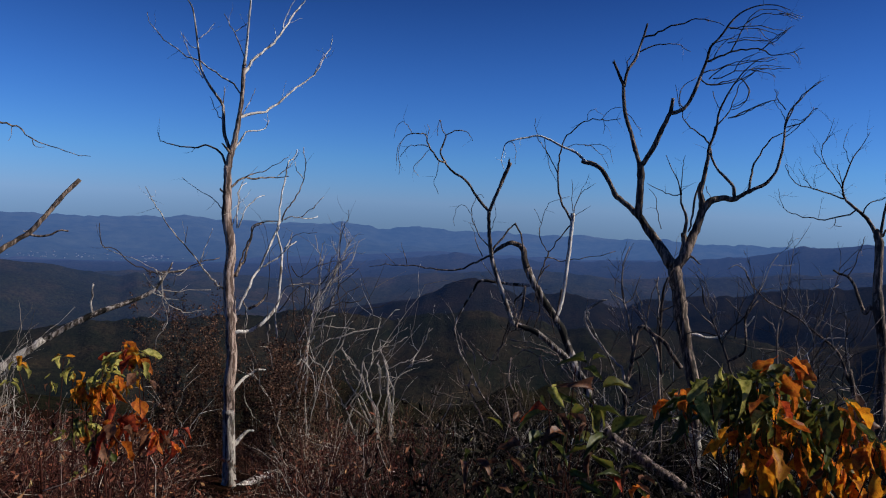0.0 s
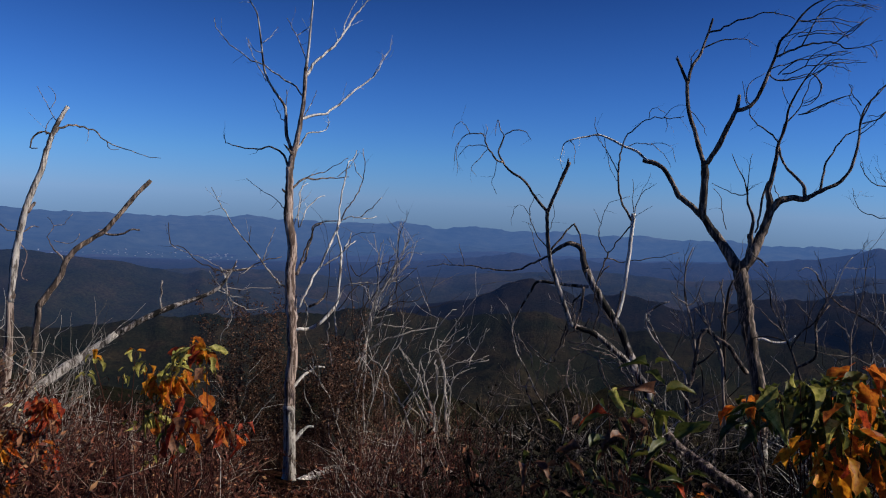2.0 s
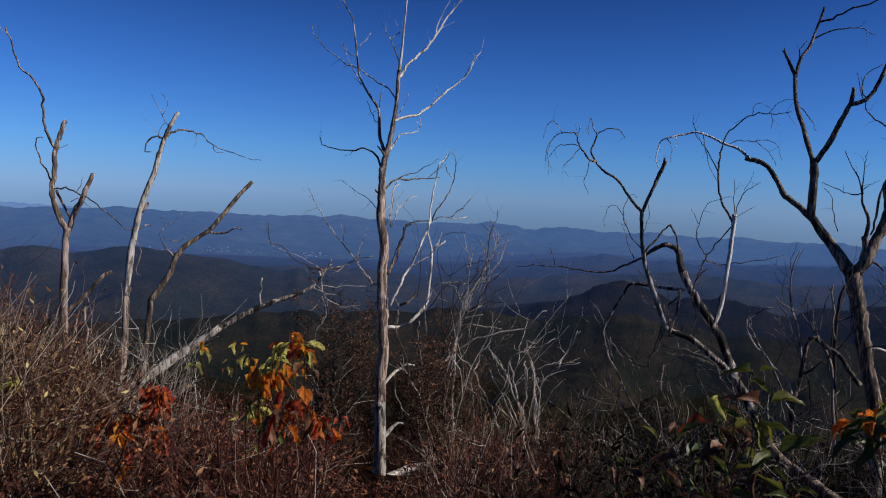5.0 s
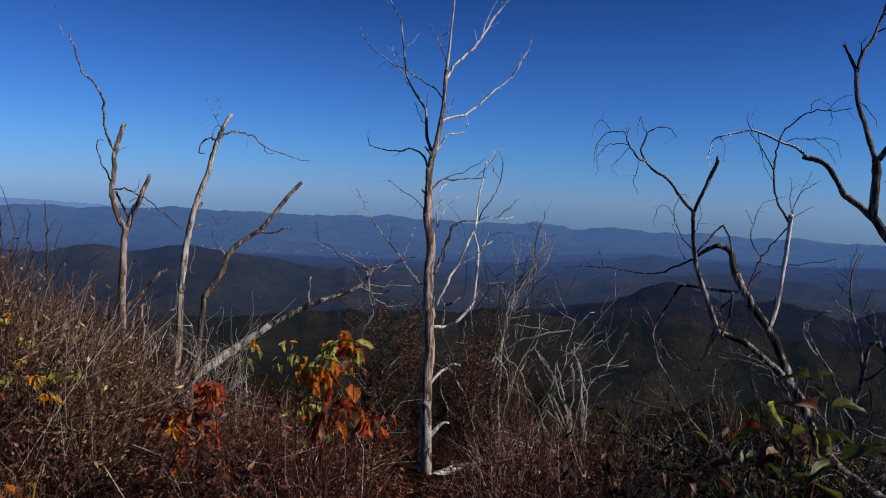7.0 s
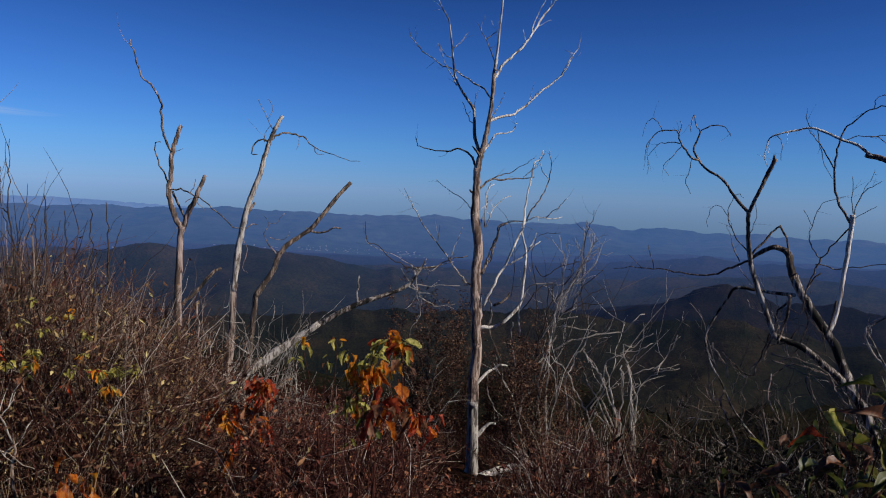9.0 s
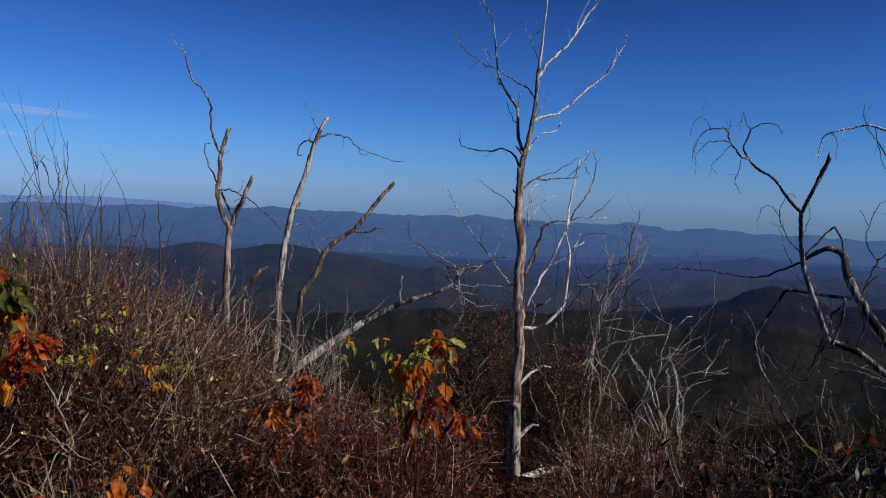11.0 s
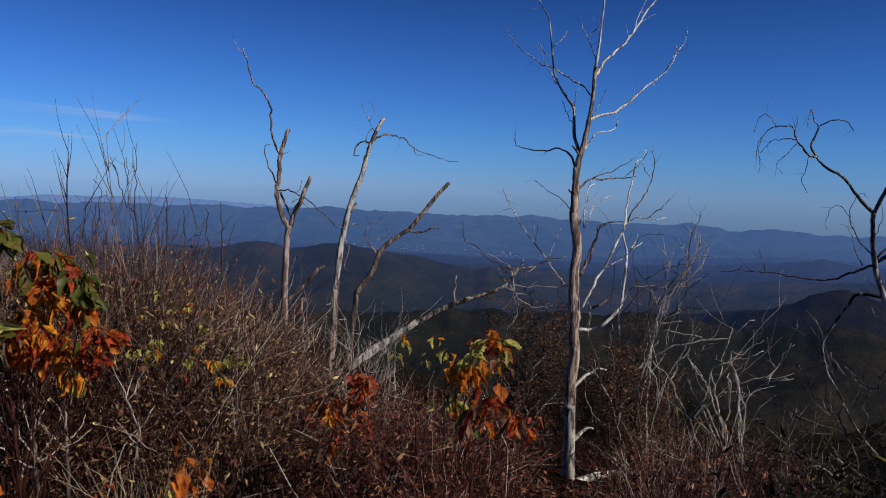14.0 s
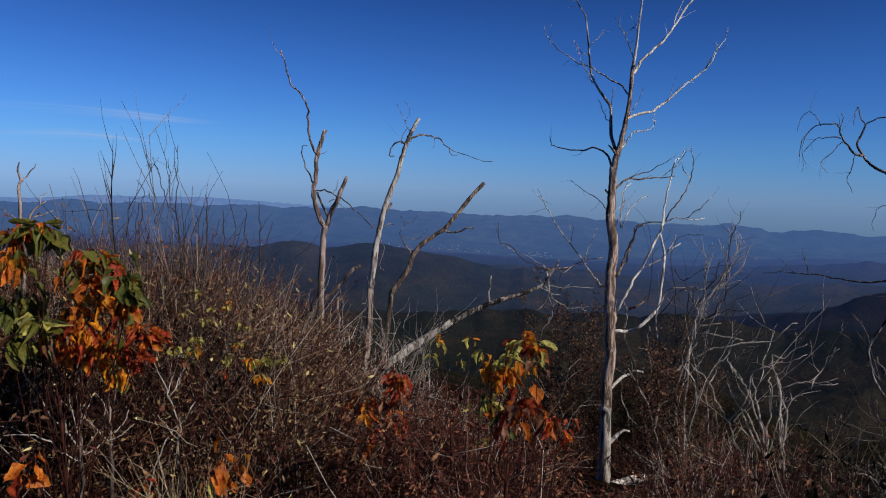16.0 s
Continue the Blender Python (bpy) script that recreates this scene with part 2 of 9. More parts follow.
class Tubes:
    """Gathers swept tubes and small flat leaves into one mesh."""

    def __init__(self):
        self.v, self.quads, self.caps, self.count = [], [], [], 0

    def tube(self, line, radii, sides):
        n = len(line)
        way = np.empty_like(line)
        way[1:-1], way[0], way[-1] = line[2:] - line[:-2], line[1] - line[0], line[-1] - line[-2]
        way /= np.sqrt((way * way).sum(1))[:, None] + 1e-9
        side = way[:, [1, 2, 0]] * TILT[None, [2, 0, 1]] - way[:, [2, 0, 1]] * TILT[None, [1, 2, 0]]
        side /= np.sqrt((side * side).sum(1))[:, None] + 1e-9
        up = side[:, [1, 2, 0]] * way[:, [2, 0, 1]] - side[:, [2, 0, 1]] * way[:, [1, 2, 0]]
        angle = np.arange(sides) * 2 * math.pi / sides
        ring = side[:, None] * np.cos(angle)[None, :, None] + up[:, None] * np.sin(angle)[None, :, None]
        if np.ndim(radii) == 1:
            radii = np.asarray(radii)[:, None]
        self.v.append((line[:, None] + ring * radii[..., None]).reshape(-1, 3))
        if (n, sides) not in QUADS:
            i, j = np.meshgrid(np.arange(n - 1), np.arange(sides), indexing='ij')
            p, q = i * sides + j, i * sides + (j + 1) % sides
            QUADS[n, sides] = np.stack([p, q, q + sides, p + sides], -1).reshape(-1, 4)
        o = self.count
        self.quads.append(QUADS[n, sides] + o)
        if sides > 3:
            self.caps.append(tuple(o + j for j in reversed(range(sides))))
            self.caps.append(tuple(o + (n - 1) * sides + j for j in range(sides)))
        self.count += n * sides

    def blade(self, at, along, across, length, width, fold=0.25):
        """A small leaf of four faces, folded along its rib and drooping at its tip."""
        along = along / (math.sqrt(along @ along) + 1e-9)
        across = across / (math.sqrt(across @ across) + 1e-9)
        up = np.array([along[1] * across[2] - along[2] * across[1], along[2] * across[0] - along[0] * across[2], along[0] * across[1] - along[1] * across[0]])
        self.v.append(at + BLADE[:, 0:1] * along * length + BLADE[:, 1:2] * across * (width * 0.5)
                      + (BLADE[:, 2:3] * length + np.abs(BLADE[:, 1:2]) * fold * width * 0.5) * up)
        self.quads.append(BLADE_FACES + self.count)
        self.count += 9

    def mesh(self, name, smooth=True):
        me = bpy.data.meshes.new(name)
        v, q = np.concatenate(self.v), np.concatenate(self.quads)
        sizes = np.concatenate([np.full(len(q), 4), [len(c) for c in self.caps]]).astype(np.int32)
        loops = np.concatenate([q.ravel(), [i for c in self.caps for i in c]]).astype(np.int32)
        me.vertices.add(len(v))
        me.vertices.foreach_set("co", v.astype(np.float32).ravel())
        me.loops.add(len(loops))
        me.loops.foreach_set("vertex_index", loops)
        me.polygons.add(len(sizes))
        me.polygons.foreach_set("loop_start", (np.cumsum(sizes) - sizes).astype(np.int32))
        me.polygons.foreach_set("use_smooth", np.full(len(sizes), smooth))
        me.update(calc_edges=True)
        return me


TILT = np.array([0.31, 0.92, 0.24])
QUADS = {}
BLADE = np.array([(s, w * k, d) for s, w, d in ((0, 0.08, 0), (0.4, 1.0, 0.03), (1.0, 0.05, -0.18)) for k in (-1, 0, 1)])
BLADE_FACES = np.array([(i + j, i + j + 1, i + j + 4, i + j + 3) for i in (0, 3) for j in (0, 1)])
RNG = np.random.default_rng(7)
wood_of = {}
limbs_of = {}


def limb(tree, kind, bends, r0, r1, r2, skin=None):
    """One limb of a dead tree: a tapering, slightly knotty tube through its bends; radii in millimetres at its start, middle and end."""
    big = kind == 'trunk' or r0 > 20
    line = smooth_line(bends, 4 if big else 3)
    n = len(line)
    s = np.linspace(0, 1, n)
    radii = np.interp(s, [0, 0.5, 1], [r0, r1, r2]) * 0.001
    radii = radii * (1 + 0.12 * np.clip((0.016 - radii) / 0.016, 0, 1))
    knots = 1 + 0.055 * np.interp(s * n / 2.2, np.arange(n), RNG.normal(size=n)) * (1 if big else 0.6)
    step = np.linalg.norm(np.diff(line, axis=0), axis=1).mean()
    line = line + RNG.normal(size=line.shape) * (radii * 0.08 if big else np.minimum(0.011, 0.11 * step) * np.ones(n))[:, None]
    sides = 12 if kind == 'trunk' and r0 > 25 else 8 if r0 > 14 else 5
    ridges = 1 + 0.07 * RNG.normal(size=sides)[None] + 0.03 * RNG.normal(size=(n, sides)) if sides > 5 else 1.0
    t = Tubes()
    t.tube(line, (radii * knots)[:, None] * ridges * np.ones((n, sides)), sides)
    if kind == 'stub':
        # a broken end: a few splinters
        end, way = line[-1], line[-1] - line[-2]
        way = way / np.linalg.norm(way)
        for _ in range(3):
            off = RNG.normal(size=3) * radii[-1] * 0.5
            t.tube(np.array([end + off - way * 0.01, end + off + way * radii[-1] * RNG.uniform(1, 3)]), [radii[-1] * 0.4, 0.0008], 4)
    # fine twigs along the thin outer limbs
    if r2 < 6 and kind != 'stub':
        length = np.linalg.norm(np.diff(line, axis=0), axis=1).sum()
        many = twigginess.get(tree.name, 2.0)
        for _ in range(int(min(5 if many < 2.5 else 8 if many < 3 else 20, length * many + RNG.random()))):
            i = RNG.integers(n // 3, n - 1)
            way = line[i + 1] - line[i]
            way = way / (np.linalg.norm(way) + 1e-9)
            side = twig(t, line[i], way * 0.7 + RNG.normal(size=3) * (0.55 if many < 3 else 0.45) + np.array([0, 0, 0 if many < 3 else 0.4]), RNG.uniform(0.08, 0.30 if many < 3 else 0.55), max(0.0016 if many < 3 else 0.0028, min(0.0038, radii[i] * 0.5)), bow=0.2)
            if many >= 3:
                for k in (1, 2, 3):
                    if RNG.random() < 0.7:
                        twig(t, side[k], side[k + 1] - side[k] + RNG.normal(size=3) * 0.07, RNG.uniform(0.08, 0.28), 0.0024)
    # a twig is a part of the limb that it grows from
    grown = limbs_of.setdefault(tree, [])
    owner = tree
    if kind == 'twig' and grown:
        owner = min(grown, key=lambda g: np.linalg.norm(g[1] - line[0], axis=1).min())[0]
    ob = part_of(kind, t.mesh(kind), skin or wood_of[tree.name], owner)
    if kind != 'twig':
        grown.append((ob, line))
    return ob


twigginess = {}


def twig(t, at, way, length, r, droop=0.0, sides=3, bow=0.28):
    """A thin crooked shoot; returns its five points."""
    bend = RNG.normal(size=(4, 3)) * bow
    bend[:, 2] -= droop
    way = way / (math.sqrt(way @ way) + 1e-9)
    line = np.empty((5, 3))
    line[0] = at
    for k in range(4):
        way = way + bend[k]
        way = way / math.sqrt(way @ way)
        line[k + 1] = line[k] + way * (length / 4)
    t.tube(line, TAPER * r, sides)
    return line


TAPER = np.linspace(1, 0.35, 5)


# ---- the land ----
def ground_z(x, y):
    """The overlook: nearly level by the tripod, then falling away ahead; beyond it, wooded country far below."""
    s = 0.17 * x + 0.985 * y
    near = -0.35 * np.logaddexp(0, (s - 2.0) * 1.5) / 1.5
    return near + 0.06 * np.sin(x * 1.7 + 0.5) * np.cos(y * 1.3)


def hills(x, y, size, seed, octaves=5):
    """Folded hill relief between about -1 and 1, of ridges and hollows of the given size."""
    out = np.zeros(len(x))
    for i in range(len(x)):
        p = Vector((x[i] / size + seed * 7.3, y[i] / size - seed * 3.1, seed))
        out[i] = noise.ridged_multi_fractal(p, 0.9, 2.1, octaves, 0.9, 2.0) if octaves > 1 else noise.noise(p)
    return out / 1.6 - 0.6


def polar_sheet(name, az, r, height, material, label, category):
    """A sheet of land over bearings and distances round the overlook."""
    A, R = np.meshgrid(np.radians(az), r)
    x, y = -np.sin(A) * R, np.cos(A) * R
    z = height(A.ravel(), R.ravel(), x.ravel(), y.ravel())
    v = np.stack([x.ravel(), y.ravel(), z], 1)
    n = len(az)
    f = [(i * n + j, i * n + j + 1, (i + 1) * n + j + 1, (i + 1) * n + j) for i in range(len(r) - 1) for j in range(n - 1)]
    me = bpy.data.meshes.new(name)
    me.from_pydata(v.tolist(), [], [q[::-1] for q in f])
    me.polygons.foreach_set("use_smooth", [True] * len(f))
    me.materials.append(material)
    return tagged(new(name, me), label, category, "", "structure")


FLOOR = -300.0  # the valley floor


def country(a, r, x, y):
    """The overlook's own slope, down to wooded valleys with low hills."""
    near = ground_z(x, y)
    s = 0.17 * x + 0.985 * y
    far = r > 150
    rel = np.zeros(len(r))
    rel[far] = hills(x[far], y[far], 380.0, 1.0, 4)
    side = np.clip((r - 100) / 400, 0, 1) * np.clip((1900 - r) / 600, 0, 1)
    near = near + rel * 16 * np.clip((r - 150) / 300, 0, 1)
    wild = FLOOR - 30 * np.clip((r - 1300) / 400, 0, 1) + rel * 95 * side
    return np.where(s < -40, np.maximum(near, -8), np.maximum(near, wild))


# the valley woods carry a trace of haze, painted as blue emission
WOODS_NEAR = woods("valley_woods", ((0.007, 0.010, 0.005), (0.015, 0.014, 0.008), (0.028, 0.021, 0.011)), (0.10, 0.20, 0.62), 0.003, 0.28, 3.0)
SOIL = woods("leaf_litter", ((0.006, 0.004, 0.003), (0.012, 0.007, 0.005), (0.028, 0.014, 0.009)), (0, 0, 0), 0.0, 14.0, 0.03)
all_az = np.concatenate([np.arange(-180, -60, 6.0), np.arange(-60, 90, 0.3), np.arange(90, 181, 6.0)])
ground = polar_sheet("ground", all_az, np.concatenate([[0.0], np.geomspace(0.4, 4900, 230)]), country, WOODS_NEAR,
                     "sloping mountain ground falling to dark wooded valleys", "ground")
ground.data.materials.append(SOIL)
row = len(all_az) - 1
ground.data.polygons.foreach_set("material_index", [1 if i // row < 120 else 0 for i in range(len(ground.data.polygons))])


def mountain_range(name, crest, r0, depth, rise, fold, material, label, seed, span=(-62, 92), step=0.3):
    """A range of mountains with a crest at given bearings and heights (degrees), its spurs running down towards the overlook."""
    az0, el0 = np.array(sorted(crest)).T

    def height(a, r, x, y):
        deg = np.degrees(a)
        wob = np.array([noise.noise(Vector((d / 9.0, seed, 0))) for d in np.unique(deg)])
        wob = np.interp(deg, np.unique(deg), wob)
        top = r0 * np.tan(np.radians(np.interp(deg, az0, el0))) + EYE_HEIGHT
        fine = np.array([noise.fractal(Vector((d / 3.2, seed * 3, 2)), 0.75, 2.0, 6) for d in np.unique(deg)])
        k = np.clip((r0 * (1 + 0.02 * wob) - r) / depth, -0.6, 1.2)
        top = top + np.interp(deg, np.unique(deg), fine) * rise * np.exp(-4 * np.abs(k))
        spurs = hills(x, y, fold, seed, 5)
        shape = np.where(k < 0, 1 + k * 1.2, 1 - np.maximum(k, 0) ** 0.85)
        z = FLOOR - 25 + (top - FLOOR + 25) * np.clip(shape, 0, 1) + spurs * (top - FLOOR) * 0.75 * np.clip(k * 3, 0, 1) * np.clip(1.1 - k, 0, 1)
        return z
    r = np.concatenate([np.linspace(r0 - depth * 1.1, r0 - depth * 0.02, 56), np.linspace(r0, r0 + depth * 0.5, 8)])
    return polar_sheet(name, np.arange(span[0], span[1], step), r, height, material, label, "mountains")


# emission colour that paints blue haze onto the ranges
HAZE_GLOW = (0.10, 0.215, 0.60)
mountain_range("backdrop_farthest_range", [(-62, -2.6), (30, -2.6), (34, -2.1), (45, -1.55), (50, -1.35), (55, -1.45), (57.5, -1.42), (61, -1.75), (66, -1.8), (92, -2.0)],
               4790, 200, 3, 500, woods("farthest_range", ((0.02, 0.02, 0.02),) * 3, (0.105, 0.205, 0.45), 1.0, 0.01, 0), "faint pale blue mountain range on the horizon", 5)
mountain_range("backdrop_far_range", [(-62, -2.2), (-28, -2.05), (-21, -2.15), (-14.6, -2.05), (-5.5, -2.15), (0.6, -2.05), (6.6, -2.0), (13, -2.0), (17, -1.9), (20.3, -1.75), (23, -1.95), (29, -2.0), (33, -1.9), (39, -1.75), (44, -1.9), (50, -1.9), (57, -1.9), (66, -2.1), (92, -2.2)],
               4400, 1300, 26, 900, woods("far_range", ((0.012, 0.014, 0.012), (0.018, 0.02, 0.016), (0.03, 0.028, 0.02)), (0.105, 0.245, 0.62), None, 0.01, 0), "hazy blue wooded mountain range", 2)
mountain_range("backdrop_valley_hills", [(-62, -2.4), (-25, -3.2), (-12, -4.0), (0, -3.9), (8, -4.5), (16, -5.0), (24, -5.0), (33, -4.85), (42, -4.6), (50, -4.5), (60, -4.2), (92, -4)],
               3400, 500, 6, 420, woods("valley_hills", ((0.010, 0.012, 0.010), (0.016, 0.017, 0.013), (0.026, 0.023, 0.017)), HAZE_GLOW, None, 0.03, 2), "low hazy hills on the far valley floor", 9)
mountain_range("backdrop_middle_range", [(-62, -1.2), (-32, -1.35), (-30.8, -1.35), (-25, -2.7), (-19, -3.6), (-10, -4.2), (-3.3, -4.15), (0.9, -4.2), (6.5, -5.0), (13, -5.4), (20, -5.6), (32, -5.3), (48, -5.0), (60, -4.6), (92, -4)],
               2900, 800, 17, 600, woods("middle_range", ((0.007, 0.009, 0.008), (0.012, 0.012, 0.009), (0.018, 0.015, 0.011)), HAZE_GLOW, None, 0.08, 3), "dark blue wooded hills across the valley", 3)
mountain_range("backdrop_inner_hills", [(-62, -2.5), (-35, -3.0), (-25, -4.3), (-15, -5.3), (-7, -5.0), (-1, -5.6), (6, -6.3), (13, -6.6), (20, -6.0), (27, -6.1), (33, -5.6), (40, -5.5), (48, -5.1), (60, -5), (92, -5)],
               2300, 620, 8, 480, woods("inner_hills", ((0.010, 0.013, 0.008), (0.020, 0.020, 0.011), (0.036, 0.028, 0.017)), HAZE_GLOW, None, 0.12, 3, 1.0), "blue-grey wooded foothills", 6)
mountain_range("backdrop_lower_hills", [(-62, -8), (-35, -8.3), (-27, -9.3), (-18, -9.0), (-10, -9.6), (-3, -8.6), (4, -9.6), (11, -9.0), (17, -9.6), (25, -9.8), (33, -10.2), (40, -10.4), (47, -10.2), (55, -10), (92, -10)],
               1330, 420, 10, 380, woods("lower_hills", ((0.007, 0.010, 0.005), (0.015, 0.015, 0.009), (0.032, 0.024, 0.014)), HAZE_GLOW, None, 0.2, 4, 0.7), "dark wooded lower hills with autumn patches", 7, step=0.25)
# tones darkened to paint in slopes that face away from the sun
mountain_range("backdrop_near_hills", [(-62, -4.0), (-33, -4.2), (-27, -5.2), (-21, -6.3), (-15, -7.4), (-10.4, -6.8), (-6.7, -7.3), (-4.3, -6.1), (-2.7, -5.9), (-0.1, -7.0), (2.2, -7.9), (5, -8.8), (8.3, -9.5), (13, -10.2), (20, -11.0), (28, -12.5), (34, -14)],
               1750, 700, 14, 560, woods("near_hills", ((0.005, 0.006, 0.0045), (0.010, 0.009, 0.0065), (0.018, 0.0135, 0.0095)), HAZE_GLOW, None, 0.17, 5, 0.72), "dark wooded hills with autumn patches", 4, (-62, 34), 0.25)
# lighter tones and stronger painted haze for the sunlit side
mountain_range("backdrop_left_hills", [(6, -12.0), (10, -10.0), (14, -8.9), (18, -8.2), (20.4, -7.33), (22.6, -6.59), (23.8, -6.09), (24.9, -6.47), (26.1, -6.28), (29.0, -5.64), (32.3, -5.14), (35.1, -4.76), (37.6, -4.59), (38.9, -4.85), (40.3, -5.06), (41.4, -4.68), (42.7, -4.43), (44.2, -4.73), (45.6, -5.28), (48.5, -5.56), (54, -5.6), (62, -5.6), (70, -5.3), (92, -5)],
               1850, 740, 5, 560, woods("left_hills", ((0.009, 0.012, 0.007), (0.016, 0.017, 0.010), (0.028, 0.023, 0.014)), HAZE_GLOW, None, 0.17, 5, 1.4), "sunlit wooded hills with autumn patches", 8, (6, 92), 0.25)


def far_town():
    """A scatter of pale roofs and yards on the far valley floor."""
    rng = np.random.default_rng(3)
    ob = tagged(new("town"), "scatter of tiny pale buildings on the far valley floor", "town", "", "stuff")
    bm = bmesh.new()
    for az, el, spread, count in ((43.5, -5.1, 1.2, 10), (34, -4.95, 1.6, 16), (30, -4.9, 1.2, 18), (26.5, -5.0, 1.4, 18), (22.7, -5.1, 0.5, 24), (20, -5.2, 1.5, 8)):
        for _ in range(count):
            a, e = radians(az + rng.normal() * spread), radians(el + rng.normal() * 0.13)
            r = 3080 + rng.uniform(0, 60)
            at = Matrix.Translation((-math.sin(a) * r, math.cos(a) * r, EYE_HEIGHT + r * math.tan(e))) @ Matrix.Rotation(rng.uniform(0, 3), 4, 'Z')
            size = Matrix.Diagonal((rng.uniform(3, 11), rng.uniform(3, 6), rng.uniform(1.5, 3.2), 1))
            bmesh.ops.create_cube(bm, size=1.0, matrix=at @ size)
    m, nt, bsdf, node = shader("pale_roofs", 0.7)
    geo = nt.nodes.new("ShaderNodeNewGeometry")
    nt.links.new(ramp(nt, [(0.0, (0.12, 0.13, 0.15)), (0.7, (0.12, 0.13, 0.15)), (1.0, (0.30, 0.30, 0.31))], geo.outputs["Random Per Island"]), bsdf.inputs["Base Color"])
    # distance haze over the roofs, painted as a blue glow
    bsdf.inputs["Emission Color"].default_value = (*HAZE_GLOW, 1)
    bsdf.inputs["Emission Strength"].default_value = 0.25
    part("roofs", bm, m, ob)


def cirrus(az, el, length, width, seed):
    """A faint streak of high cloud."""
    r = 4700.0
    t = np.linspace(-1, 1, 40)
    verts, faces = [], []
    for i, u in enumerate(t):
        a = radians(az + u * length)
        w = width * (1 - u * u) ** 0.7
        for k in (-1, -0.5, 0, 0.5, 1):
            e = radians(el + k * w + 0.12 * math.sin(3 * u + seed))
            verts.append((-math.sin(a) * r, math.cos(a) * r, EYE_HEIGHT + r * math.tan(e)))
        if i:
            faces += [((i - 1) * 5 + k, (i - 1) * 5 + k + 1, i * 5 + k + 1, i * 5 + k) for k in range(4)]
    me = bpy.data.meshes.new("cloud")
    me.from_pydata(verts, [], faces)
    m = bpy.data.materials.new("thin_cloud")
    m.use_nodes = True
    nt = m.node_tree
    uv = me.uv_layers.new(name="span")
    for loop in me.loops:
        i, k = divmod(loop.vertex_index, 5)
        uv.data[loop.index].uv = (i / 39, k / 4)
    co = nt.nodes.new("ShaderNodeTexCoord")
    split = nt.nodes.new("ShaderNodeSeparateXYZ")
    nt.links.new(co.outputs["UV"], split.inputs[0])
    streak = nt.nodes.new("ShaderNodeTexNoise")
    streak.inputs["Scale"].default_value = 3.0
    streak.inputs["Detail"].default_value = 5.0
    squash = nt.nodes.new("ShaderNodeMapping")
    squash.inputs["Scale"].default_value = (0.7, 1.6, 1)
    squash.inputs["Location"].default_value = (seed * 3.7, seed, 0)
    nt.links.new(co.outputs["UV"], squash.inputs[0])
    nt.links.new(squash.outputs[0], streak.inputs["Vector"])
    across = ramp(nt, [(0.0, (0, 0, 0)), (0.5, (1, 1, 1)), (1.0, (0, 0, 0))], split.outputs["Y"])
    along = ramp(nt, [(0.0, (0, 0, 0)), (0.3, (1, 1, 1)), (1.0, (0, 0, 0))], split.outputs["X"])
    body = ramp(nt, [(0.3, (0, 0, 0)), (0.7, (0.5, 0.5, 0.5))], streak.outputs[0])
    alpha = mixed(nt, mixed(nt, across, along, 1.0, 'MULTIPLY'), body, 1.0, 'MULTIPLY')
    clear, white, mix = nt.nodes.new("ShaderNodeBsdfTransparent"), nt.nodes.new("ShaderNodeEmission"), nt.nodes.new("ShaderNodeMixShader")
    # the cloud's sunlit brightness is put in as emission
    white.inputs[0].default_value = (0.62, 0.72, 0.90, 1)
    white.inputs[1].default_value = 0.8
    nt.links.new(alpha, mix.inputs[0])
    nt.links.new(clear.outputs[0], mix.inputs[1])
    nt.links.new(white.outputs[0], mix.inputs[2])
    nt.links.new(mix.outputs[0], nt.nodes["Material Output"].inputs[0])
    me.materials.append(m)
    ob = tagged(new("backdrop_cloud", me), "faint white streak of high cloud", "cloud", "", "structure")
    ob.visible_shadow = False


far_town()
cirrus(57.5, 4.55, 9.5, 0.45, 1)
cirrus(59.0, 2.8, 6.5, 0.4, 2)


# ---- dead trees and snags: limbs by their bends, in metres from the foot ----
pale_tree = thing_at(-2.60, 8.92, -2.39)
pale_tree.name, wood_of["dead_tree_pale_tree"], twigginess["dead_tree_pale_tree"] = "dead_tree_pale_tree", PALE_BARK, 2.9
limb(pale_tree, 'trunk', [(0.00, 0.00, 0.00), (-0.00, -0.03, 0.28), (-0.02, -0.01, 0.65), (-0.05, 0.01, 1.09), (-0.05, -0.01, 1.19)], 103, 77.2, 68.3, WHITE_BARK)
limb(pale_tree, 'trunk', [(-0.05, 0.01, 1.09), (-0.06, 0.01, 1.47), (-0.03, 0.01, 1.84), (-0.04, -0.02, 2.21), (-0.07, 0.01, 2.54), (-0.09, 0.01, 2.72), (-0.09, 0.01, 3.01), (-0.07, -0.01, 3.31), (-0.11, -0.04, 3.60), (-0.13, -0.03, 3.81), (-0.14, 0.01, 4.10), (-0.13, -0.02, 4.31), (-0.13, -0.01, 4.36)], 69, 66.0, 43.8, SMOOTH_BARK)
limb(pale_tree, 'upper_trunk', [(-0.13, -0.02, 4.31), (-0.11, -0.02, 4.47), (-0.07, 0.02, 4.64), (-0.04, 0.02, 4.85), (-0.00, 0.03, 5.11), (0.02, 0.02, 5.39), (0.02, 0.04, 5.60), (0.04, 0.02, 5.64)], 44, 29.5, 22.3, TAN_BARK)
limb(pale_tree, 'upper_trunk', [(0.02, 0.04, 5.60), (0.04, 0.06, 5.82), (0.07, 0.03, 6.13), (0.08, 0.07, 6.46), (0.09, 0.09, 6.74), (0.12, 0.05, 7.08)], 24, 11.4, 4.6, LIMB_WHITE)
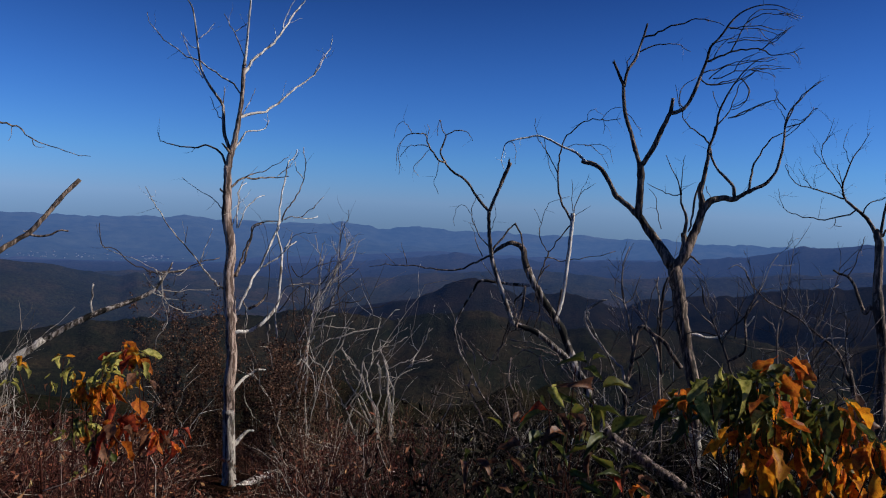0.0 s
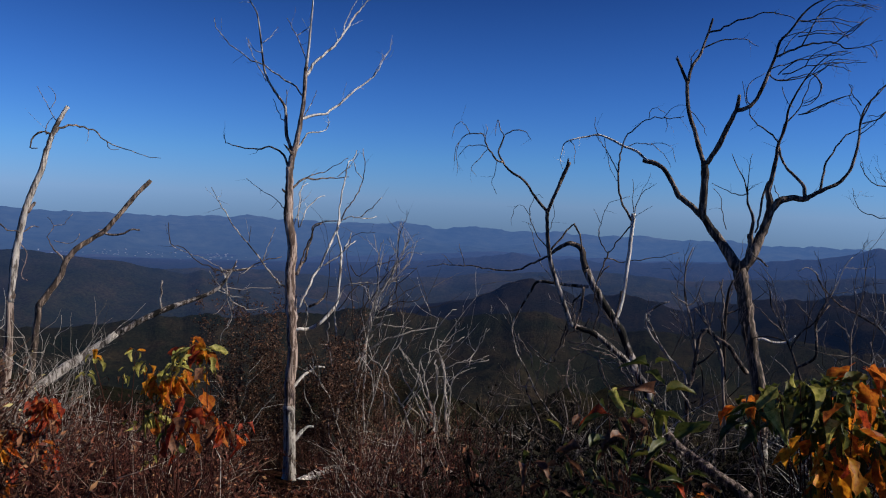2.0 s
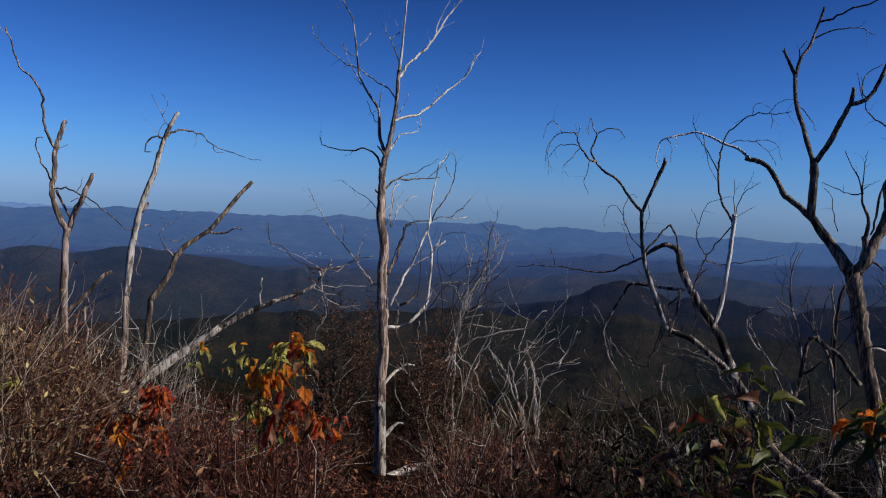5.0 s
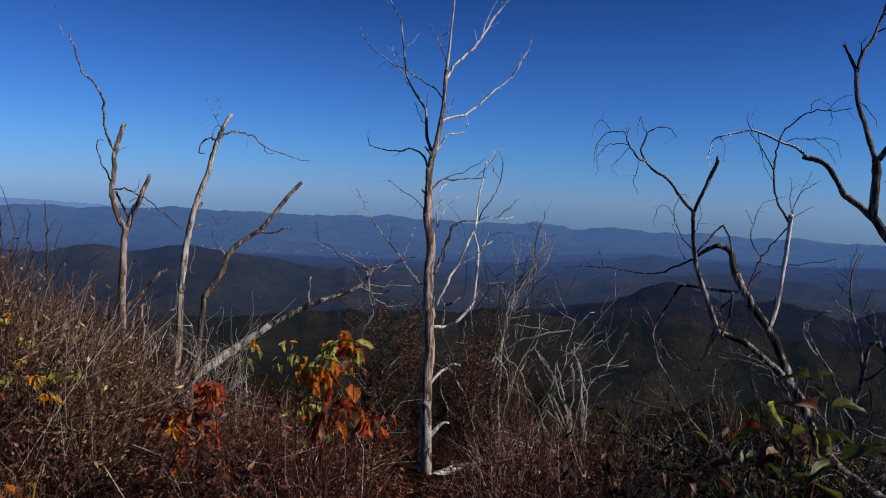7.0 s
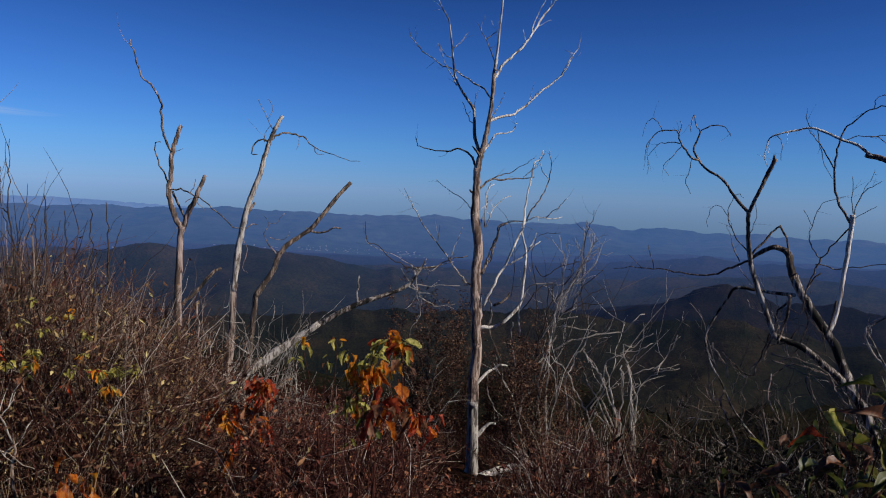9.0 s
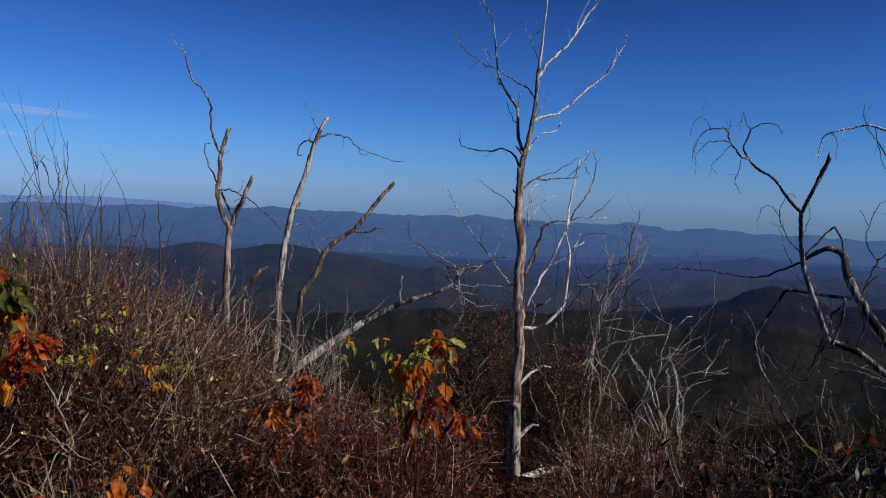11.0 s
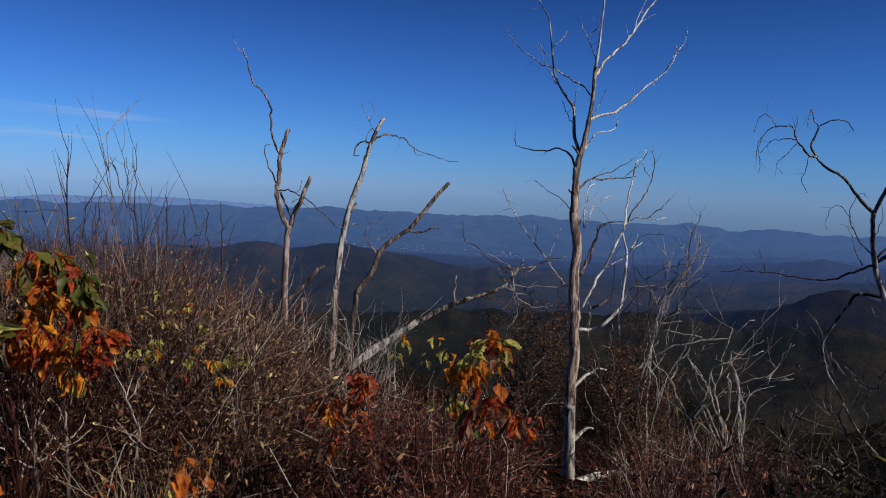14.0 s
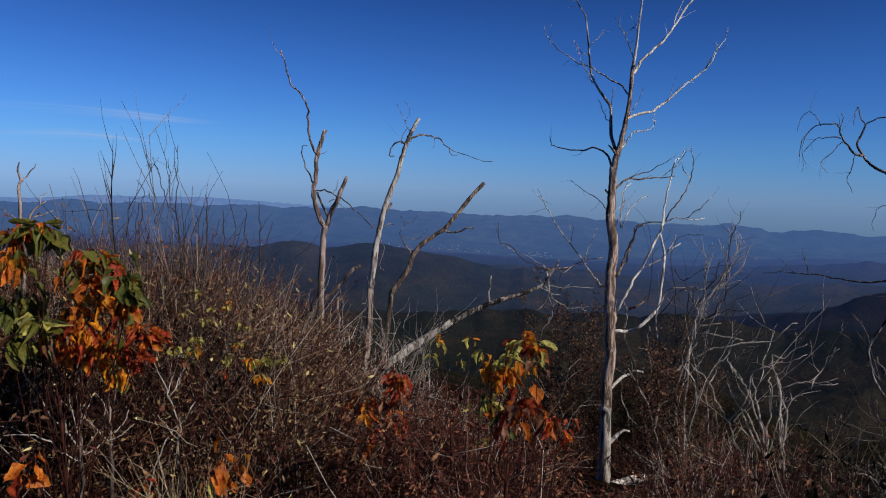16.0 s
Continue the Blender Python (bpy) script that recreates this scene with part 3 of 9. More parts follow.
limb(pale_tree, 'limb', [(-0.14, -0.02, 4.33), (-0.24, 0.05, 4.49), (-0.36, 0.10, 4.58), (-0.47, 0.12, 4.61), (-0.61, 0.13, 4.57), (-0.82, 0.19, 4.58), (-1.00, 0.18, 4.62), (-1.06, 0.15, 4.64), (-1.11, 0.18, 4.75)], 15, 9.3, 3.7, DARK_BARK)
limb(pale_tree, 'limb', [(-0.08, -0.01, 4.50), (-0.15, 0.02, 4.63), (-0.21, 0.04, 4.78), (-0.24, 0.09, 5.03), (-0.26, 0.10, 5.14), (-0.37, 0.12, 5.28), (-0.47, 0.10, 5.43), (-0.55, 0.12, 5.59), (-0.61, 0.16, 5.88), (-0.65, 0.17, 6.13), (-0.70, 0.19, 6.35), (-0.79, 0.15, 6.51), (-0.87, 0.12, 6.71)], 22, 13.1, 3.8)
limb(pale_tree, 'twig', [(-0.24, 0.06, 4.92), (-0.32, 0.08, 5.03), (-0.41, 0.05, 5.23)], 7, 5.6, 3.7)
limb(pale_tree, 'twig', [(-0.25, 0.10, 5.10), (-0.25, 0.13, 5.29), (-0.25, 0.13, 5.36)], 7, 4.9, 3.7)
limb(pale_tree, 'twig', [(-0.51, 0.10, 5.46), (-0.58, -0.02, 5.60), (-0.62, -0.11, 5.72), (-0.68, -0.11, 5.89), (-0.70, -0.16, 5.96)], 7, 4.4, 2.9)
limb(pale_tree, 'twig', [(-0.60, 0.15, 5.83), (-0.71, 0.12, 5.87), (-0.78, 0.11, 5.99)], 6, 3.8, 3.0)
limb(pale_tree, 'twig', [(-0.61, 0.17, 5.96), (-0.54, 0.25, 6.05), (-0.45, 0.30, 6.19)], 5, 3.8, 2.7)
limb(pale_tree, 'limb', [(-0.01, 0.02, 5.26), (-0.11, 0.07, 5.39), (-0.27, 0.11, 5.48), (-0.44, 0.20, 5.58), (-0.59, 0.19, 5.68), (-0.79, 0.24, 5.75), (-0.95, 0.29, 5.86), (-1.10, 0.29, 5.96), (-1.22, 0.24, 6.09), (-1.30, 0.27, 6.18), (-1.31, 0.28, 6.31)], 11, 7.6, 3.1)
limb(pale_tree, 'limb', [(0.03, 0.03, 5.52), (0.06, 0.14, 5.65), (0.12, 0.19, 5.75), (0.21, 0.30, 5.88), (0.33, 0.42, 6.06), (0.41, 0.53, 6.23), (0.49, 0.63, 6.43), (0.58, 0.74, 6.61), (0.66, 0.73, 6.71), (0.78, 0.84, 6.94)], 19, 12.7, 5.0, LIMB_WHITE)
limb(pale_tree, 'twig', [(0.38, 0.50, 6.19), (0.41, 0.57, 6.38), (0.46, 0.59, 6.51), (0.56, 0.64, 6.75)], 8, 4.8, 3.3, LIMB_WHITE)
limb(pale_tree, 'limb', [(-0.03, 0.02, 4.95), (0.07, 0.12, 5.03), (0.22, 0.24, 5.07), (0.32, 0.39, 5.17), (0.45, 0.48, 5.30), (0.57, 0.59, 5.47), (0.70, 0.68, 5.59), (0.81, 0.72, 5.71), (0.90, 0.79, 5.90), (0.96, 0.86, 6.07), (1.00, 0.86, 6.21)], 17, 10.2, 3.3, LIMB_WHITE)
limb(pale_tree, 'twig', [(0.77, 0.71, 5.67), (0.87, 0.75, 5.89), (0.89, 0.78, 5.98)], 5, 4.0, 2.8)
limb(pale_tree, 'limb', [(-0.06, 0.02, 4.58), (-0.02, 0.10, 4.68), (0.04, 0.13, 4.80), (0.16, 0.20, 4.83), (0.25, 0.28, 4.88), (0.30, 0.29, 4.99)], 15, 8.2, 4.5, LIMB_WHITE)
limb(pale_tree, 'twig', [(0.28, 0.28, 4.92), (0.26, 0.31, 5.10)], 4, 2.7, 2.7)
limb(pale_tree, 'limb', [(0.02, 0.05, 5.71), (-0.06, 0.10, 5.89), (-0.12, 0.10, 6.04), (-0.22, 0.13, 6.18), (-0.28, 0.15, 6.29)], 8, 5.7, 3.1)
limb(pale_tree, 'twig', [(-0.13, 0.10, 6.05), (-0.04, 0.15, 6.13), (0.03, 0.14, 6.19)], 6, 4.6, 3.8)
limb(pale_tree, 'twig', [(-0.00, 0.07, 5.00), (0.07, 0.10, 5.15), (0.12, 0.18, 5.31), (0.13, 0.17, 5.37)], 7, 3.8, 3.0)
limb(pale_tree, 'limb', [(-0.12, 0.00, 4.03), (-0.07, 0.11, 4.14), (0.00, 0.23, 4.22), (0.11, 0.31, 4.21), (0.24, 0.39, 4.23), (0.36, 0.53, 4.25), (0.51, 0.54, 4.27)], 15, 11.3, 4.6, TAN_BARK)
limb(pale_tree, 'twig', [(0.03, 0.25, 4.24), (0.14, 0.33, 4.29), (0.24, 0.37, 4.33), (0.38, 0.41, 4.43), (0.52, 0.51, 4.53)], 8, 5.7, 3.1, DARK_BARK)
limb(pale_tree, 'twig', [(0.36, 0.53, 4.26), (0.45, 0.61, 4.35), (0.55, 0.66, 4.49), (0.62, 0.67, 4.61)], 6, 4.7, 3.9)
limb(pale_tree, 'limb', [(-0.14, -0.04, 3.77), (-0.22, -0.02, 3.83), (-0.34, 0.01, 3.94), (-0.54, 0.04, 4.04), (-0.65, 0.06, 4.11), (-0.73, 0.01, 4.18)], 7, 4.4, 2.6)
limb(pale_tree, 'limb', [(-0.14, -0.01, 2.78), (-0.23, -0.13, 2.88), (-0.33, -0.27, 3.06), (-0.44, -0.38, 3.25), (-0.52, -0.45, 3.38), (-0.61, -0.56, 3.52), (-0.69, -0.62, 3.69), (-0.76, -0.72, 3.85), (-0.79, -0.75, 3.92), (-0.84, -0.80, 4.04)], 11, 6.8, 3.0)
limb(pale_tree, 'twig', [(-0.49, -0.44, 3.38), (-0.48, -0.45, 3.49), (-0.48, -0.42, 3.59)], 5, 3.5, 2.4)
limb(pale_tree, 'twig', [(-0.36, -0.29, 3.14), (-0.34, -0.26, 3.24), (-0.31, -0.24, 3.35), (-0.26, -0.16, 3.56)], 6, 3.6, 2.5)
limb(pale_tree, 'limb', [(-0.01, 0.03, 2.94), (0.02, 0.10, 3.08), (0.05, 0.17, 3.12), (0.06, 0.25, 3.26), (0.09, 0.36, 3.44), (0.09, 0.35, 3.56), (0.14, 0.39, 3.61), (0.27, 0.48, 3.65), (0.45, 0.54, 3.66)], 22, 9.9, 5.0, DARK_BARK)
limb(pale_tree, 'stub', [(-0.14, -0.01, 3.97), (-0.20, -0.04, 4.04), (-0.23, -0.01, 4.06)], 18, 10.9, 9.1, DARK_BARK)
limb(pale_tree, 'stub', [(-0.09, -0.02, 4.49), (-0.15, -0.06, 4.58), (-0.21, -0.03, 4.63)], 22, 12.7, 7.3, DARK_BARK)
limb(pale_tree, 'limb', [(-0.07, -0.02, 3.56), (-0.02, 0.03, 3.74), (-0.01, 0.11, 3.89), (-0.01, 0.09, 4.03), (0.03, 0.14, 4.20)], 7, 4.8, 3.7)
limb(pale_tree, 'limb', [(-0.02, 0.02, 1.43), (0.09, 0.12, 1.58), (0.17, 0.22, 1.63), (0.24, 0.21, 1.69), (0.35, 0.26, 1.68)], 23, 15.4, 9.6, LIMB_WHITE)
limb(pale_tree, 'limb', [(-0.01, -0.01, 0.69), (0.08, 0.07, 0.79), (0.15, 0.13, 0.87), (0.25, 0.14, 0.89)], 39, 23.4, 11.7, LIMB_WHITE)
limb(pale_tree, 'stub', [(-0.07, -0.01, 0.02), (0.02, 0.10, 0.08), (0.09, 0.24, 0.09), (0.16, 0.41, 0.08), (0.24, 0.48, 0.11), (0.39, 0.67, 0.11)], 64.1, 56.6, 49.0, LIMB_WHITE)
limb(pale_tree, 'limb', [(0.35, 0.62, 0.11), (0.59, 0.64, 0.18), (0.86, 0.78, 0.19), (1.28, 0.84, 0.28)], 13.5, 9.9, 6.4, LIMB_WHITE)
limb(pale_tree, 'twig', [(0.09, 0.12, 1.55), (0.11, 0.21, 1.26), (0.20, 0.25, 1.07), (0.32, 0.30, 0.90)], 8, 6.3, 4.0)
limb(pale_tree, 'limb', [(0.02, 0.01, 2.50), (0.09, 0.00, 2.65), (0.17, 0.06, 2.83), (0.25, 0.21, 3.05), (0.37, 0.13, 3.30), (0.43, 0.28, 3.51), (0.48, 0.22, 3.62), (0.44, 0.42, 3.84), (0.47, 0.41, 4.09), (0.49, 0.51, 4.29), (0.52, 0.46, 4.44), (0.57, 0.55, 4.51), (0.63, 0.56, 4.64)], 18.9, 12.4, 6.0, LIMB_WHITE)
limb(pale_tree, 'limb', [(-0.03, -0.00, 2.20), (0.06, 0.01, 2.23), (0.16, 0.12, 2.22), (0.30, 0.11, 2.31), (0.43, 0.21, 2.46), (0.48, 0.31, 2.60), (0.49, 0.31, 2.80), (0.51, 0.31, 3.07), (0.47, 0.47, 3.25), (0.45, 0.38, 3.41), (0.42, 0.37, 3.56), (0.47, 0.45, 3.69)], 24.5, 16.8, 9.1, LIMB_WHITE)
limb(pale_tree, 'limb', [(0.45, 0.44, 3.66), (0.51, 0.42, 3.80), (0.59, 0.45, 3.91), (0.68, 0.47, 4.07), (0.71, 0.59, 4.26), (0.74, 0.50, 4.42), (0.72, 0.50, 4.67)], 10.1, 7.2, 4.3, TAN_BARK)
limb(pale_tree, 'twig', [(0.73, 0.50, 4.24), (0.63, 0.51, 4.36), (0.58, 0.57, 4.47)], 5.8, 4.9, 3.9)
limb(pale_tree, 'twig', [(-0.00, 0.00, 3.57), (0.00, -0.01, 3.88), (0.02, -0.02, 4.06), (0.06, 0.15, 4.16)], 9.1, 7.0, 4.9, LIMB_WHITE)
limb(pale_tree, 'twig', [(0.01, 0.01, 3.57), (0.08, -0.05, 3.71), (0.10, 0.01, 3.82), (0.22, 0.10, 3.96), (0.29, 0.20, 4.01)], 8.3, 6.4, 4.5, LIMB_WHITE)
limb(pale_tree, 'twig', [(0.48, 0.44, 3.69), (0.61, 0.42, 3.73), (0.76, 0.38, 3.71), (0.92, 0.57, 3.75)], 8.6, 6.6, 4.7, LIMB_WHITE)
limb(pale_tree, 'twig', [(0.72, 0.49, 3.73), (0.80, 0.48, 3.81), (0.90, 0.51, 3.89), (0.99, 0.57, 4.02)], 7.0, 5.5, 3.9)
limb(pale_tree, 'limb', [(0.29, 0.19, 3.07), (0.38, 0.22, 3.13), (0.48, 0.25, 3.19), (0.60, 0.24, 3.33), (0.69, 0.35, 3.41)], 11.4, 9.2, 6.9, LIMB_WHITE)
limb(pale_tree, 'twig', [(0.57, 0.26, 3.30), (0.60, 0.34, 3.42), (0.64, 0.27, 3.52)], 8.4, 6.9, 5.3, LIMB_WHITE)
limb(pale_tree, 'twig', [(0.07, 0.02, 2.69), (0.14, 0.02, 2.54), (0.14, 0.08, 2.38), (0.12, 0.06, 2.27)], 8.3, 7.2, 6.0)
limb(pale_tree, 'limb', [(0.16, 0.05, 2.53), (0.27, 0.03, 2.58), (0.33, 0.07, 2.64), (0.36, 0.16, 2.71)], 18.9, 15.1, 11.3, DARK_BARK)
limb(pale_tree, 'twig', [(0.03, 0.01, 3.07), (0.09, 0.03, 3.26), (0.16, 0.03, 3.45), (0.19, 0.07, 3.58), (0.29, 0.08, 3.63)], 11.3, 9.1, 6.8, DARK_BARK)
call(pale_tree, "dead_tree", "bleached standing dead tree with bare upright limbs", "tree")

forked_snag = thing_at(-3.55, 4.33, -0.19)
forked_snag.name, wood_of["dead_snag_forked_snag"], twigginess["dead_snag_forked_snag"] = "dead_snag_forked_snag", GREY_BARK, 0.5
limb(forked_snag, 'trunk', [(0.000, 0.000, 0.000), (-0.011, -0.025, 0.283), (-0.050, -0.031, 0.554), (-0.059, -0.057, 0.830), (-0.052, -0.065, 1.012), (-0.053, -0.058, 1.192), (-0.059, -0.043, 1.369), (-0.043, -0.045, 1.468)], 36, 27.3, 24.9)
limb(forked_snag, 'limb', [(-0.052, -0.048, 1.450), (-0.082, -0.069, 1.524), (-0.123, -0.079, 1.633), (-0.139, -0.077, 1.721), (-0.149, -0.050, 1.854), (-0.157, -0.038, 1.966), (-0.159, -0.005, 2.056), (-0.144, 0.008, 2.146), (-0.127, 0.026, 2.218)], 20, 15.9, 13.8)
limb(forked_snag, 'limb', [(-0.166, -0.029, 2.010), (-0.172, -0.072, 2.096), (-0.166, -0.119, 2.157), (-0.169, -0.120, 2.266), (-0.150, -0.150, 2.348), (-0.146, -0.208, 2.426), (-0.182, -0.232, 2.488), (-0.199, -0.290, 2.531), (-0.216, -0.323, 2.622), (-0.226, -0.350, 2.701), (-0.225, -0.371, 2.767)], 9, 6.7, 4.0)
limb(forked_snag, 'limb', [(-0.042, -0.039, 1.450), (0.003, -0.022, 1.573), (0.057, -0.022, 1.663), (0.086, -0.013, 1.752), (0.106, 0.020, 1.846)], 20, 18.0, 13.5)
limb(forked_snag, 'twig', [(-0.149, -0.068, 1.787), (-0.194, -0.072, 1.861), (-0.232, -0.084, 1.940), (-0.249, -0.108, 2.058), (-0.236, -0.052, 2.088)], 6, 4.6, 3.2, DARK_BARK)
limb(forked_snag, 'limb', [(-0.133, -0.071, 1.730), (-0.041, -0.065, 1.738), (0.042, -0.061, 1.715), (0.114, -0.045, 1.679), (0.200, -0.048, 1.635), (0.288, -0.017, 1.557), (0.389, -0.005, 1.485), (0.434, 0.042, 1.465)], 6, 4.4, 3.3, DARK_BARK)
limb(forked_snag, 'limb', [(-0.110, -0.070, 1.722), (-0.103, -0.022, 1.634), (-0.096, 0.057, 1.490)], 9, 8.0, 8.1, DARK_BARK)
limb(forked_snag, 'twig', [(0.042, -0.061, 1.719), (0.067, -0.046, 1.773), (0.050, -0.014, 1.825)], 3, 2.2, 1.6)
limb(forked_snag, 'twig', [(-0.063, 0.012, 1.645), (-0.029, 0.053, 1.674), (0.006, 0.082, 1.630), (0.025, 0.133, 1.586)], 3, 2.3, 1.8)
limb(forked_snag, 'twig', [(-0.166, -0.029, 2.010), (-0.145, 0.014, 2.026), (-0.114, 0.044, 2.051)], 2, 1.8, 1.4)
limb(forked_snag, 'limb', [(-0.040, -0.036, 0.739), (-0.108, -0.054, 0.801), (-0.071, 0.003, 0.876), (-0.003, 0.058, 0.951), (0.040, 0.122, 1.041), (0.073, 0.173, 1.104), (0.126, 0.198, 1.143)], 11, 13.9, 11.6, DARK_BARK)
limb(forked_snag, 'limb', [(0.098, 0.076, 0.094), (0.108, 0.015, 0.386), (0.114, -0.014, 0.575), (0.110, -0.053, 0.805), (0.114, -0.048, 0.903)], 12, 9.1, 9.0)
call(forked_snag, "dead_snag", "grey forked dead snag with broken stubs", "snag")

tall_snag = thing_at(-4.46, 5.90, -0.90)
tall_snag.name, wood_of["dead_snag_tall_snag"], twigginess["dead_snag_tall_snag"] = "dead_snag_tall_snag", GREY_BARK, 0.7
limb(tall_snag, 'trunk', [(0.000, 0.000, 0.000), (0.043, 0.005, 0.380), (0.070, 0.046, 0.869), (0.091, 0.053, 1.176), (0.088, 0.065, 1.417), (0.090, 0.069, 1.490)], 48, 33.6, 33.5, TAN_BARK)
limb(tall_snag, 'trunk', [(0.088, 0.065, 1.417), (0.113, 0.069, 1.661), (0.116, 0.112, 1.899), (0.142, 0.128, 2.080), (0.176, 0.134, 2.231), (0.215, 0.171, 2.411), (0.272, 0.205, 2.592), (0.312, 0.239, 2.801), (0.347, 0.262, 2.949), (0.406, 0.272, 3.085), (0.464, 0.314, 3.216)], 33, 27.2, 18.2, WHITE_BARK)
limb(tall_snag, 'limb', [(0.347, 0.262, 2.955), (0.383, 0.343, 3.026), (0.436, 0.424, 3.057), (0.488, 0.535, 3.048), (0.530, 0.643, 3.027), (0.585, 0.736, 2.942), (0.705, 0.843, 2.889), (0.844, 0.984, 2.831), (0.978, 1.065, 2.812)], 12, 6.3, 2.5, DARK_BARK)
limb(tall_snag, 'twig', [(0.591, 0.740, 2.943), (0.601, 0.752, 2.876), (0.663, 0.818, 2.869)], 4, 3.8, 2.2, DARK_BARK)
limb(tall_snag, 'limb', [(0.337, 0.256, 2.955), (0.304, 0.178, 2.966), (0.246, 0.160, 2.924), (0.228, 0.130, 2.823), (0.293, 0.141, 2.818)], 11, 7.5, 3.6, DARK_BARK)
limb(tall_snag, 'twig', [(0.393, 0.271, 3.067), (0.330, 0.229, 3.198), (0.282, 0.211, 3.296), (0.229, 0.211, 3.373)], 4, 2.4, 1.8)
limb(tall_snag, 'twig', [(0.340, 0.236, 3.181), (0.371, 0.250, 3.240), (0.359, 0.295, 3.321), (0.327, 0.243, 3.386)], 3, 2.4, 1.8)
limb(tall_snag, 'twig', [(0.320, 0.217, 2.946), (0.313, 0.222, 3.034), (0.375, 0.263, 3.125)], 4, 3.0, 2.4)
limb(tall_snag, 'stub', [(0.196, 0.147, 2.232), (0.233, 0.173, 2.311), (0.233, 0.193, 2.323)], 15, 12.1, 9.1)
limb(tall_snag, 'twig', [(0.152, 0.136, 2.051), (0.190, 0.225, 2.105), (0.228, 0.255, 2.094)], 5, 4.6, 3.1)
limb(tall_snag, 'twig', [(0.134, 0.124, 1.990), (0.211, 0.107, 1.847), (0.198, 0.073, 1.668), (0.235, 0.086, 1.611)], 4, 3.0, 2.1)
call(tall_snag, "dead_snag", "tall grey dead snag with a broken top", "snag")

bent_snag = thing_at(-4.75, 6.56, -1.28)
bent_snag.name, wood_of["dead_snag_bent_snag"], twigginess["dead_snag_bent_snag"] = "dead_snag_bent_snag", TAN_BARK, 0.5
limb(bent_snag, 'trunk', [(0.000, 0.000, 0.000), (0.071, 0.021, 0.556), (0.097, 0.097, 1.019), (0.142, 0.121, 1.493), (0.166, 0.101, 1.645), (0.204, 0.134, 1.719)], 38, 30.2, 28.4, DARK_BARK)
limb(bent_snag, 'trunk', [(0.166, 0.101, 1.645), (0.231, 0.151, 1.767), (0.327, 0.198, 1.938), (0.358, 0.237, 2.089), (0.450, 0.267, 2.227), (0.538, 0.366, 2.321), (0.656, 0.418, 2.412), (0.751, 0.440, 2.529), (0.813, 0.519, 2.649), (0.937, 0.550, 2.817), (1.037, 0.640, 2.965)], 30, 23.3, 21.5, DARK_BARK)
limb(bent_snag, 'limb', [(0.358, 0.237, 2.089), (0.303, 0.220, 2.165), (0.224, 0.214, 2.239), (0.171, 0.216, 2.341)], 13, 6.7, 4.0)
limb(bent_snag, 'limb', [(0.656, 0.419, 2.393), (0.750, 0.454, 2.378), (0.850, 0.474, 2.403), (0.920, 0.478, 2.440), (0.997, 0.514, 2.437)], 13, 9.9, 8.2)
limb(bent_snag, 'stub', [(0.718, 0.438, 2.448), (0.653, 0.421, 2.432), (0.626, 0.378, 2.425)], 8, 6.6, 5.0)
limb(bent_snag, 'twig', [(0.230, 0.237, 2.305), (0.328, 0.331, 2.275), (0.395, 0.382, 2.330), (0.391, 0.410, 2.376)], 3, 2.7, 2.0)
limb(bent_snag, 'twig', [(0.175, 0.209, 2.342), (0.213, 0.265, 2.455), (0.162, 0.240, 2.539)], 3, 3.0, 2.3)
limb(bent_snag, 'twig', [(0.213, 0.265, 2.455), (0.271, 0.344, 2.477), (0.318, 0.411, 2.592)], 3, 2.7, 2.0)
call(bent_snag, "dead_snag", "bent brown dead snag with a broken tip", "snag")

leaning_log = thing_at(-5.49, 7.00, -1.13)
leaning_log.name, wood_of["leaning_log_leaning_log"], twigginess["leaning_log_leaning_log"] = "leaning_log_leaning_log", WHITE_BARK, 1.5
limb(leaning_log, 'trunk', [(0.00, 0.00, 0.00), (0.17, 0.10, 0.17), (0.36, 0.27, 0.38), (0.62, 0.45, 0.61), (0.85, 0.62, 0.81), (1.11, 0.74, 1.02)], 56, 49.4, 35.9)
limb(leaning_log, 'trunk', [(1.04, 0.71, 0.97), (1.10, 0.76, 1.01), (1.33, 0.85, 1.16), (1.56, 0.96, 1.29), (1.75, 1.05, 1.37), (1.99, 1.20, 1.47), (2.12, 1.26, 1.56), (2.19, 1.29, 1.66), (2.27, 1.32, 1.81), (2.30, 1.34, 1.89)], 38, 22.5, 6.4, CHAR_BARK)
limb(leaning_log, 'stub', [(1.54, 0.96, 1.28), (1.51, 0.98, 1.44), (1.55, 0.97, 1.64)], 16, 9.7, 9.7)
limb(leaning_log, 'limb', [(2.15, 1.27, 1.59), (2.17, 1.39, 1.74), (2.32, 1.49, 1.77), (2.57, 1.63, 1.85)], 13, 6.5, 3.9)
limb(leaning_log, 'limb', [(2.09, 1.25, 1.53), (2.27, 1.29, 1.45), (2.49, 1.30, 1.44)], 10, 6.4, 4.4)
limb(leaning_log, 'twig', [(2.23, 1.31, 1.74), (2.09, 1.30, 1.80), (1.92, 1.33, 1.89), (1.65, 1.29, 1.98), (1.51, 1.23, 2.08), (1.45, 1.27, 2.27)], 6, 3.3, 2.0)
limb(leaning_log, 'twig', [(2.16, 1.28, 1.55), (2.24, 1.38, 1.37), (2.22, 1.41, 1.18), (2.13, 1.40, 1.02)], 5, 3.9, 3.0)
limb(leaning_log, 'twig', [(2.11, 1.34, 1.79), (2.18, 1.37, 1.57), (2.20, 1.29, 1.44), (2.21, 1.46, 1.23), (2.21, 1.39, 1.09), (2.14, 1.32, 0.98), (2.10, 1.38, 0.82)], 7.1, 5.5, 3.8, PALE_TWIGS)
